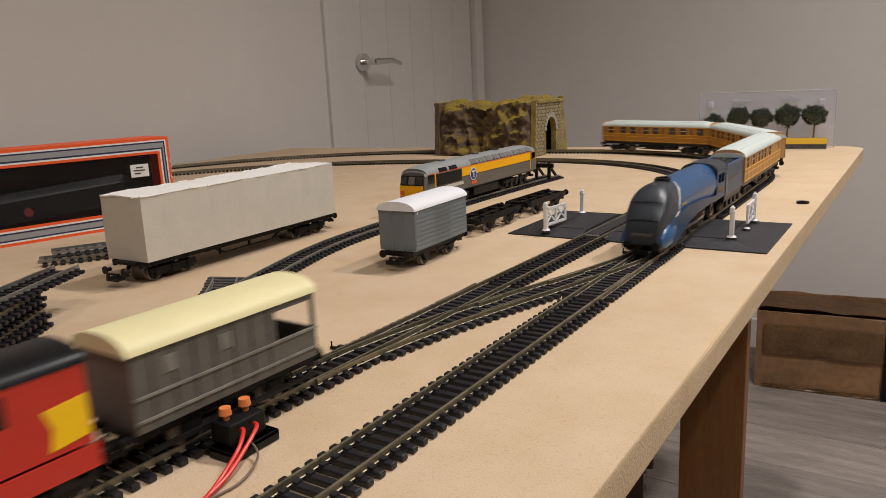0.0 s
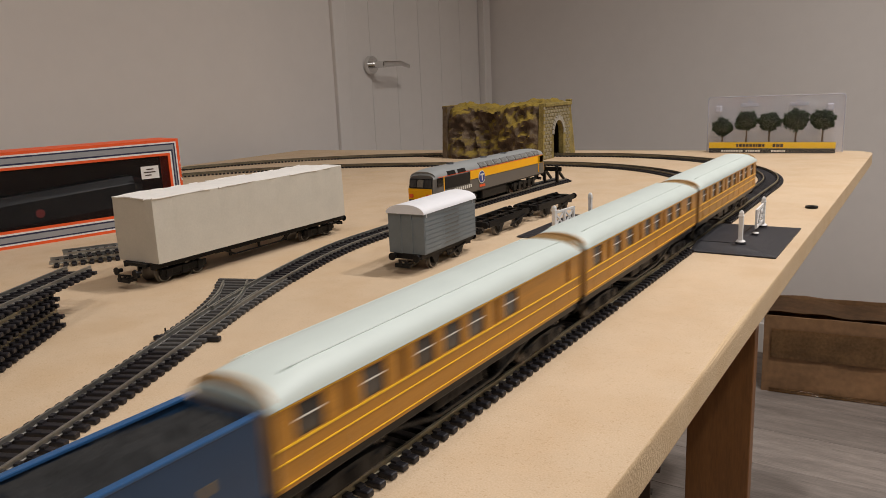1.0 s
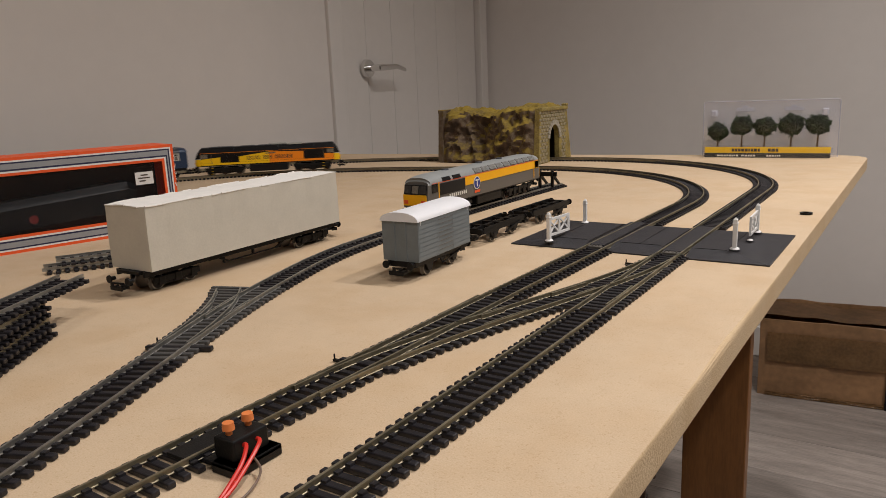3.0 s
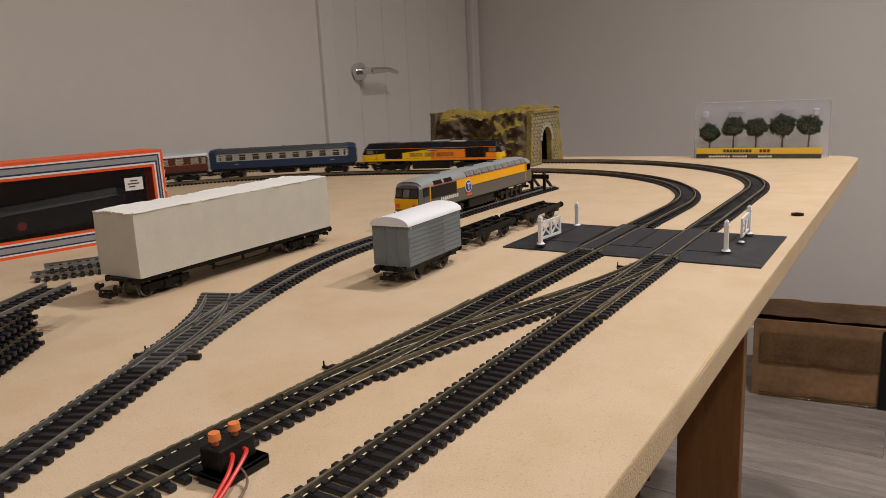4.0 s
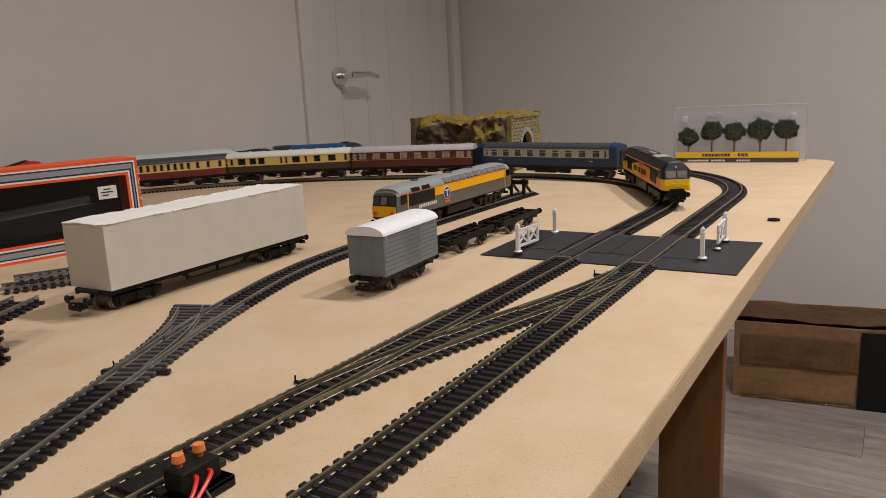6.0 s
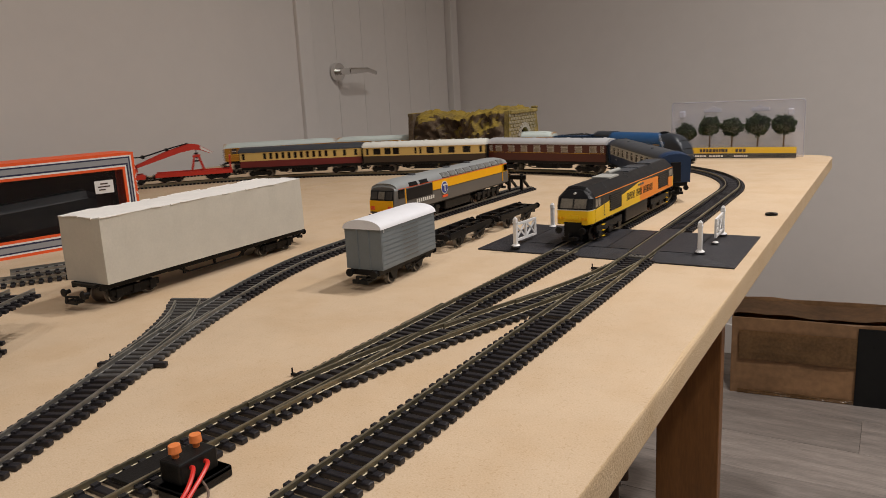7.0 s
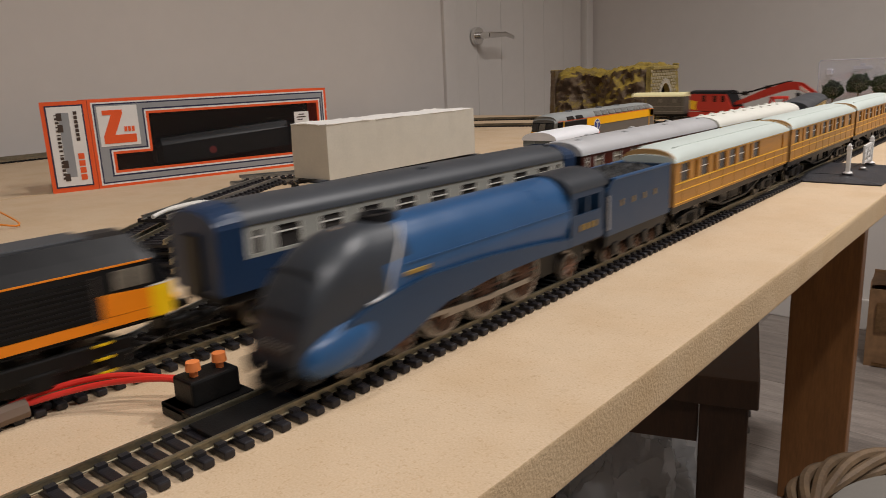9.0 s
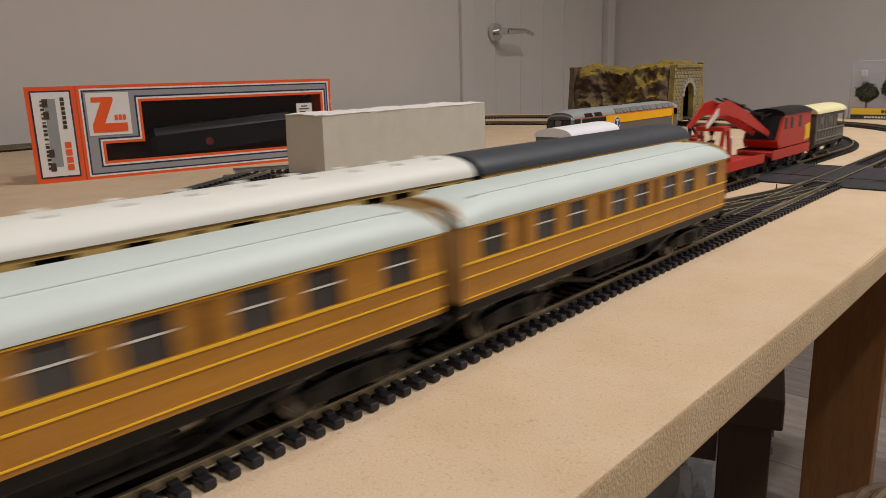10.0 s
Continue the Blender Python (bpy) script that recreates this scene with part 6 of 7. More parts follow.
def grey_loco(m):
    L, W = 0.270, 0.0170
    h = L / 2
    t = thing("diesel_locomotive", m, "parked grey and yellow diesel locomotive on the siding", "locomotive")
    z0, ze, zr = 0.0168, 0.0400, 0.0502
    def pr(k, lift=0.0):
        base = [(-W, z0), (W, z0)] + roof_profile(W, ze, zr, 12, 2.4)
        return base
    bm = bmesh.new()
    rings = []
    for x, sc, top in ((h, 0.90, 0.62), (h - 0.0015, 0.93, 0.45), (h - 0.006, 0.985, 0.24), (h - 0.014, 1.0, 0.08), (h - 0.026, 1.0, 0.0), (-h + 0.026, 1.0, 0.0), (-h + 0.014, 1.0, 0.08), (-h + 0.006, 0.985, 0.24), (-h + 0.0015, 0.93, 0.45), (-h, 0.90, 0.62)):
        sgn = 1 if x > 0 else -1
        ring = []
        for y, z in pr(0):
            rake = max(0, z - 0.029) * 0.28 if abs(x) > h - 0.002 else 0
            drop = max(0, z - ze) * top
            ring.append((x - sgn * rake, y * sc, z - drop))
        rings.append(ring)
    fs = loft(bm, rings, 0)
    for f in fs:
        zc = f.calc_center_median().z
        f.material_index = 1 if zc > ze - 0.0005 else 0
    part("body", bm, [M["loco_grey"], M["loco_roof"]], t)
    W2 = W + 0.0001
    plates(t, "stripe", "amber", [(-h + 0.008, 0.0312), (0.060, 0.0312), (0.060, 0.0408), (-h + 0.008, 0.0408)], W2, "yellow-orange body stripe")
    plates(t, "side_panel", "satin_black", [(0.061, 0.0275), (0.112, 0.0275), (0.112, 0.0400), (0.061, 0.0400)], W2, "black cab-side panel")
    for s in (-1, 1):
        bm = bmesh.new()
        y = s * (W + 0.0004)
        cyl(bm, (0.035, y, 0.0312), (0.035, y + s * 0.0004, 0.0312), 0.0074, n=28)
        bd = part("badge", bm, M["letter"], t, "round blue and white emblem")
        bm = bmesh.new()
        cyl(bm, (0.035, y, 0.0312), (0.035, y + s * 0.0006, 0.0312), 0.0064, n=28)
        part("badge_disc", bm, M["badge"], bd)
        bm = bmesh.new()
        y0, y1 = sorted((y, y + s * 0.0009))
        box(bm, 0.0341, 0.0359, y0, y1, 0.0270, 0.0342)
        box(bm, 0.0310, 0.0390, y0, y1, 0.0335, 0.0352)
        part("badge_mark", bm, M["letter"], bd)
        bm = bmesh.new()
        for k in range(9):
            y0, y1 = sorted((y, y + s * 0.0003))
            box(bm, 0.058 + k * 0.0042, 0.0605 + k * 0.0042, y0, y1, 0.0225, 0.0262)
        part("lettering", bm, M["letter"], t)
        bm = bmesh.new()
        y0, y1 = sorted((y, y + s * 0.0003))
        box(bm, 0.028, 0.040, y0, y1, 0.0200, 0.0228)
        part("small_plate", bm, M["box_orange"], t)
        for k in range(9):
            bm = bmesh.new()
            x = -h + 0.018 + k * 0.0175
            zs = [(0.0420, W - 0.0004), (0.0470, W - 0.0046)]
            loft(bm, [[(xx, s * (yy + d), zz + d * 0.8) for xx in (x, x + 0.0145) for zz, yy in (zs if xx == x else zs[::-1])] for d in (0.0, 0.0011)], smooth=False)
            rg = part("roof_grille", bm, M["loco_grey"], t)
            for q in range(5):
                bm = bmesh.new()
                w = (q + 0.5) / 5
                zz, yy = zs[0][0] + (zs[1][0] - zs[0][0]) * w + 0.0009, zs[0][1] + (zs[1][1] - zs[0][1]) * w + 0.0011
                box(bm, x + 0.0008, x + 0.0137, *sorted((s * (yy - 0.0004), s * (yy + 0.0003))), zz - 0.00035, zz + 0.00035)
                part("slat", bm, M["loco_roof"], rg)
        for x in (0.077, 0.098):
            bm = bmesh.new()
            zs = [(0.0414, W - 0.0002), (0.0452, W - 0.0024)]
            loft(bm, [[(xx, s * (yy + d), zz + d * 0.8) for xx in (x - 0.008, x + 0.008) for zz, yy in (zs if xx < x else zs[::-1])] for d in (0.0, 0.0008)], smooth=False)
            part("roof_window", bm, M["window"], t)
        for x in (h - 0.013, -h + 0.013):
            bm = bmesh.new()
            y0, y1 = sorted((s * W, s * (W + 0.0005)))
            box(bm, x - 0.0055, x + 0.0055, y0, y1, 0.0315, 0.0405, bevel=0.0002)
            part("cab_side_window", bm, M["window"], t)
            bm = bmesh.new()
            box(bm, x - math.copysign(0.0078, x) - 0.0007, x - math.copysign(0.0078, x) + 0.0007, y0, y1, 0.0190, 0.0415)
            part("door_pillar", bm, M["amber"], t, "thin yellow-orange door pillar")
        bm = bmesh.new()
        y0, y1 = sorted((s * W, s * (W + 0.0004)))
        box(bm, -h + 0.008, h - 0.008, y0, y1, 0.0410, 0.0415)
        part("cantrail_line", bm, M["box_orange"], t, "thin red-orange line")
    for e in (-1, 1):
        bm = bmesh.new()
        loft(bm, [[(e * (h + d - 0.28 * max(0, z - 0.029)), y, z) for y, z in ((-0.0145, 0.0305), (0.0145, 0.0305), (0.0140, 0.0405), (-0.0140, 0.0405))] for d in (-0.0005, 0.0007)], smooth=False)
        ws = part("windscreen_band", bm, M["satin_black"], t)
        for y in (-0.0098, 0.0, 0.0098):
            bm = bmesh.new()
            loft(bm, [[(e * (h + d - 0.28 * max(0, z - 0.029)), yy, z) for yy, z in ((y - 0.0040, 0.0318), (y + 0.0040, 0.0318), (y + 0.0038, 0.0396), (y - 0.0038, 0.0396))] for d in (0.0004, 0.0011)], smooth=False)
            part("windscreen", bm, M["cabglass"] if abs(y) < 0.001 else M["greyglass"], ws)
        bm = bmesh.new()
        x0, x1 = sorted((e * h, e * (h + 0.0008)))
        box(bm, x0, x1, -0.0150, 0.0150, 0.0185, 0.0303, bevel=0.0003)
        part("nose_panel", bm, M["amber"], t, "yellow-orange nose panel")
        for y in (-0.011, 0.011):
            bm = bmesh.new()
            box(bm, x0, x1 + e * 0.0004, y - 0.0026, y + 0.0026, 0.0205, 0.0245, bevel=0.0003)
            part("lamp_cluster", bm, M["box_orange"], t)
    for x in (0.075, 0.0, -0.05):
        bm = bmesh.new()
        cyl(bm, (x, 0, zr - 0.0002), (x, 0, zr + 0.0012), 0.0045, 0.004, 16)
        part("roof_fan", bm, M["roofgrey"], t)
    bm = bmesh.new()
    box(bm, -h + 0.003, h - 0.003, -W + 0.002, W - 0.002, 0.0150, z0)
    box(bm, -0.03, 0.03, -0.0145, 0.0145, 0.0045, 0.0151, bevel=0.0015)
    part("underframe", bm, M["black"], t)
    b3 = bogie_mesh(0.052)
    for x in (0.076, -0.076):
        b = node("bogie", t, m=pose(x, 0, 0))
        part("bogie_frame", b3, None, b)
        bm = bmesh.new()
        for s in (-1, 1):
            y0, y1 = sorted((s * 0.0130, s * 0.0152))
            box(bm, -0.034, 0.034, y0, y1, 0.0085, 0.0125, bevel=0.0008)
            for q in (-0.026, -0.013, 0.0, 0.013, 0.026):
                box(bm, q - 0.0035, q + 0.0035, y0, y1 + s * 0.0006, 0.0035, 0.0135, bevel=0.0008)
        part("side_frame", bm, M["black"], b)
        for q in (-0.026, 0.0, 0.026):
            wheelset(b, q, r=0.0066, mesh=MIDWHEEL)
    ends(t, h + 0.0006, 0.0135)
    return t


def steam_loco():
    """Streamlined express engine: casing, valances, cab, wheels."""
    t = thing("steam_locomotive", Matrix.Identity(4), "blue streamlined steam locomotive with a dark wedge nose", "locomotive", "model train vehicles")
    F, B = 0.100, -0.097
    W = 0.0162

    NL = 0.040

    def top(x):
        u = max(0.0, (x - (F - NL)) / NL)
        return 0.0110 + 0.0410 * max(0.0, 1 - u ** 2.3) ** 0.62

    def half(x):
        u = max(0.0, (x - (F - 0.05)) / 0.05)
        return W * (1 - 0.10 * u ** 2 - 0.16 * u ** 7)

    def low(x):
        return 0.0185 if x < F - 0.06 else 0.0185 - 0.0085 * min(1, (x - F + 0.06) / 0.045)

    def shoulder(x):
        u = max(0.0, (x - (F - NL)) / NL)
        return low(x) + (top(x) - low(x)) * (0.42 + 0.36 * u), 2.15 + 1.6 * u

    xs = [B + 0.030 + (F - NL - B - 0.03) * i / 10 for i in range(11)] + [F - NL + NL * (1 - (1 - i / 20) ** 1.9) for i in range(1, 20)] + [F - 0.00005]
    rings = []
    for x in xs:
        w, zt, zb = half(x), top(x), low(x)
        tuck = 0.80 + 0.20 * min(1, max(0, (x - F + 0.075) / 0.045))
        ring = [(x, -w * tuck, zb), (x, w * tuck, zb)]
        zs, pw = shoulder(x)
        for y, z in roof_profile(w, zs, max(zt, zs + 0.0002), 18, pw):
            ring.append((x, y, z))
        rings.append(ring)
    bm = bmesh.new()
    fs = loft(bm, rings)
    for f in fs:
        c = f.calc_center_median()
        lim = F - 0.040 - 0.018 * max(0, (c.z - 0.026) / 0.026) ** 1.6
        f.material_index = 1 if c.x > lim else 0
    part("boiler_casing", bm, [M["lblue"], M["nose"]], t, "glossy blue streamlined casing")
    # pale line where the blue meets the dark nose
    for s in (-1, 1):
        pts = []
        for k in range(10):
            z = 0.0285 + 0.0215 * k / 9
            x = F - 0.040 - 0.018 * max(0, (z - 0.026) / 0.026) ** 1.6
            zt = top(x)
            zs, pw = shoulder(x)
            q = 0 if z < zs else min(1, (z - zs) / (zt - zs))
            y = half(x) * (1 - q ** pw) ** (1 / pw)
            pts.append((x, s * (y + 0.0001), z))
        pts = [(F - 0.030, s * (W + 0.0010), 0.0270), (F - 0.036, s * (W + 0.0004), 0.0274)] + pts
        tube("lining", pts, 0.0006, M["silver"], t, 6, "thin silver line")
        # raised lining strip along the boiler
        bm = bmesh.new()
        yy = s * (W * 0.985)
        box(bm, B + 0.032, F - 0.05, yy - 0.0003, yy + 0.0003, 0.0362, 0.0368)
        part("boiler_strip", bm, M["lblue"], t)
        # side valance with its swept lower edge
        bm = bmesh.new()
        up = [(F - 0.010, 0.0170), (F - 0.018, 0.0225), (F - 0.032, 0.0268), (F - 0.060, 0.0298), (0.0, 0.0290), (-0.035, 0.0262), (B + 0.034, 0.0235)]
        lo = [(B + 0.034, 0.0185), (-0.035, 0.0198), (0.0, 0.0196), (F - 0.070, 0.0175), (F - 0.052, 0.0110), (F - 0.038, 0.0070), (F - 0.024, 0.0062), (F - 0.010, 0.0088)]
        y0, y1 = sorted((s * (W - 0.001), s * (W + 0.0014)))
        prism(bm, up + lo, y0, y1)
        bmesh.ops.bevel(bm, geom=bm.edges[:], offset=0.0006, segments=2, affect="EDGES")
        part("valance", bm, M["lblue_shaded"], t, "curved blue side valance")
        # bulging front cheek
        bm = bmesh.new()
        bmesh.ops.create_uvsphere(bm, u_segments=18, v_segments=12, radius=1)
        for v in bm.verts:
            v.co = Vector((F - 0.019 + v.co.x * 0.0175, s * (0.0140 + v.co.y * 0.0052), 0.0150 + v.co.z * 0.0085 + v.co.x * -0.0030))
        for f in bm.faces:
            f.smooth = True
        part("front_fairing", bm, M["lblue"], t, "rounded blue front fairing")
        # name plate
        bm = bmesh.new()
        y0, y1 = sorted((s * (W - 0.0004), s * (W + 0.0006)))
        box(bm, 0.038, 0.051, y0, y1, 0.0322, 0.0338, bevel=0.0002)
        part("nameplate", bm, M["dullgold"], t)
    # seams of the hinged front doors
    for z in (0.0405, 0.0280):
        x = next(q / 10000 for q in range(int((F - NL) * 10000), int(F * 10000)) if top(q / 10000) < z)
        w = half(x) * 0.86
        tube("door_seam", [(x + 0.0004, -w, z - 0.0008), (x + 0.0007, -w * 0.5, z), (x + 0.0008, 0, z), (x + 0.0007, w * 0.5, z), (x + 0.0004, w, z - 0.0008)], 0.00035, M["satin_black"], t, 6, "dark door seam")
    for k in range(6):
        bm = bmesh.new()
        x = F - 0.0028
        box(bm, x, F + 0.0003, -0.0075 + k * 0.0027, -0.0058 + k * 0.0027, 0.0165, 0.0182)
        part("number_bars", bm, M["loco_grey"], t)
    # chimney, whistle and front step
    bm = bmesh.new()
    rr = []
    for z, a, b in ((0.044, 0.0100, 0.0066), (0.0520, 0.0090, 0.0062), (0.0538, 0.0088, 0.0060), (0.0540, 0.0070, 0.0044), (0.0524, 0.0066, 0.0040)):
        rr.append([(F - 0.052 + a * math.cos(2 * math.pi * k / 18), b * math.sin(2 * math.pi * k / 18), z) for k in range(18)])
    loft(bm, rr)
    part("chimney", bm, M["satin_black"], t)
    bm = bmesh.new()
    cyl(bm, (F - 0.0320, 0, 0.042), (F - 0.0320, 0, 0.0505), 0.0012, n=10)
    cyl(bm, (F - 0.0320, 0, 0.0505), (F - 0.0320, 0, 0.0515), 0.0018, n=10)
    part("whistle", bm, M["chrome"], t, "bright metal whistle")
    bm = bmesh.new()
    box(bm, F - 0.010, F - 0.003, -0.0135, 0.0135, 0.0040, 0.0100, bevel=0.0012)
    part("buffer_beam", bm, M["satin_black"], t)
    # cab
    cb = node("cab", t)
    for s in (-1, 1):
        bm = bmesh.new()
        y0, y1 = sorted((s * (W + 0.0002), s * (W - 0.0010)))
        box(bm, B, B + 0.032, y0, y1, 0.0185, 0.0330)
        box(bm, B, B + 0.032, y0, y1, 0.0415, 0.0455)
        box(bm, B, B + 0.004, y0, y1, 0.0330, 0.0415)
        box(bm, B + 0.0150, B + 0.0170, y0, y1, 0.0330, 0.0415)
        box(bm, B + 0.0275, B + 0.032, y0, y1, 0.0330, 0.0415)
        part("cab_side", bm, M["lblue_shaded"], cb)
    bm = bmesh.new()
    loft(bm, [[(x, y, z) for y, z in roof_profile(W + 0.0006, 0.0445, 0.0528, 14)] for x in (B - 0.004, B + 0.033)])
    part("cab_roof", bm, M["nose"], cb)
    bm = bmesh.new()
    box(bm, B + 0.029, B + 0.031, -W + 0.0015, W - 0.0015, 0.0185, 0.0445)
    box(bm, B, B + 0.03, -W + 0.0015, W - 0.0015, 0.0170, 0.0186)
    part("cab_front", bm, M["inside"], cb)
    for s in (-1, 1):
        bm = bmesh.new()
        for k in range(4):
            y0, y1 = sorted((s * W, s * (W + 0.0007)))
            box(bm, B + 0.0075 + k * 0.0046, B + 0.0098 + k * 0.0046, y0, y1, 0.0250, 0.0280)
        part("number_bars", bm, M["dullgold"], cb)
    # running gear
    bm = bmesh.new()
    box(bm, B + 0.004, F - 0.012, -0.0072, 0.0072, 0.0045, 0.0186, bevel=0.0008)
    part("frame", bm, M["satin_black"], t)
    for x in (0.024, -0.004, -0.032):
        wheelset(t, x, BIGWHEEL, 0.0128)
    for x in (0.072, 0.048):
        wheelset(t, x, MIDWHEEL, 0.0066)
    wheelset(t, B + 0.024, MIDWHEEL, 0.0066)
    for s in (-1, 1):
        bm = bmesh.new()
        y0, y1 = sorted((s * 0.0122, s * 0.0130))
        prism(bm, [(-0.034, 0.0085), (-0.034, 0.0108), (0.026, 0.0108), (0.026, 0.0085)], y0, y1)
        part("coupling_rod", bm, M["wheel"], t, "bright metal coupling rod")
        bm = bmesh.new()
        y0, y1 = sorted((s * 0.0132, s * 0.0140))
        prism(bm, [(-0.006, 0.0085), (-0.006, 0.0105), (0.048, 0.0138), (0.048, 0.0120)], y0, y1)
        part("connecting_rod", bm, M["wheel"], t, "bright metal connecting rod")
        bm = bmesh.new()
        x0 = 0.048
        box(bm, x0, x0 + 0.018, s * 0.0125 - 0.003, s * 0.0125 + 0.003, 0.0095, 0.0165, bevel=0.0012)
        part("cylinder_block", bm, M["satin_black"], t)
    for k in (-1, 1):
        part("buffer", BUFFER, None, t, m=pose(F - 0.004, k * 0.0112, 0.0095))
    part("coupling", COUPLING, None, t, m=pose(F - 0.006, 0, -0.002))
    return t


def tender():
    L, W = 0.078, 0.0160
    h = L / 2
    t = thing("locomotive_tender", Matrix.Identity(4), "blue coal tender with black coal load", "tender", "model train vehicles")
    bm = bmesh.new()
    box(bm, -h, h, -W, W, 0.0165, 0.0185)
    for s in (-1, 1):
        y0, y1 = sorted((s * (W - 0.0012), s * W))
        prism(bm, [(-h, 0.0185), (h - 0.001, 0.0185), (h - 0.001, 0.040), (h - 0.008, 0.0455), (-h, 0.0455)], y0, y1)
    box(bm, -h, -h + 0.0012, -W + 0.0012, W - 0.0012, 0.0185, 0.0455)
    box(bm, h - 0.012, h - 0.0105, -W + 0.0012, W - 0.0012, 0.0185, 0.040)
    part("tank", bm, M["lblue_shaded"], t)
    bm = bmesh.new()
    for s in (-1, 1):
        y0, y1 = sorted((s * (W - 0.0024), s * (W + 0.0003)))
        box(bm, -h, h - 0.008, y0, y1, 0.0450, 0.0462, bevel=0.0003)
    part("beading", bm, M["lblue"], t)
    bm = bmesh.new()
    n, m2 = 34, 16
    grid = [[bm.verts.new((-h + 0.002 + (L - 0.016) * i / n, -W + 0.0016 + (2 * W - 0.0032) * j / m2, 0.0415 + 0.007 * (1 - (2 * j / m2 - 1) ** 2) * (0.35 + 0.65 * min(1, i / n * 2)) + 0.0026 * noise.noise(Vector((i * 0.63, j * 0.71, 1))) + 0.0016 * noise.noise(Vector((i * 1.9, j * 2.1, 4))))) for j in range(m2 + 1)] for i in range(n + 1)]
    for i in range(n):
        for j in range(m2):
            bm.faces.new((grid[i][j], grid[i + 1][j], grid[i + 1][j + 1], grid[i][j + 1]))
    part("coal", bm, M["dirt"], t, "heaped black coal")
    for s in (-1, 1):
        bm = bmesh.new()
        for k in range(4):
            y0, y1 = sorted((s * W, s * (W + 0.0004)))
            box(bm, 0.021 - k * 0.0135, 0.0228 - k * 0.0135, y0, y1, 0.0305, 0.0338)
        part("lettering", bm, M["dullgold"], t)
        bm = bmesh.new()
        y0, y1 = sorted((s * 0.0128, s * 0.0146))
        box(bm, -h + 0.002, h - 0.002, y0, y1, 0.0105, 0.0165)
        for k in range(4):
            x = 0.027 - k * 0.018
            box(bm, x - 0.003, x + 0.003, y0, y1 + s * 0.0008, 0.0045, 0.0115, bevel=0.0006)
        part("side_frame", bm, M["satin_black"], t)
        bm = bmesh.new()
        cyl(bm, (h - 0.001, s * (W + 0.0008), 0.020), (h - 0.001, s * (W + 0.0008), 0.038), 0.0005, n=6)
        part("handrail", bm, M["silver"], t)
    for k in range(4):
        wheelset(t, 0.027 - k * 0.018, MIDWHEEL, 0.0066)
    bm = bmesh.new()
    box(bm, h - 0.001, h + 0.008, -0.003, 0.003, 0.0075, 0.0165)
    part("drawbar", bm, M["satin_black"], t)
    part("coupling", COUPLING, None, t, m=pose(-h + 0.002, 0, 0, 0, 0, 180))
    return t


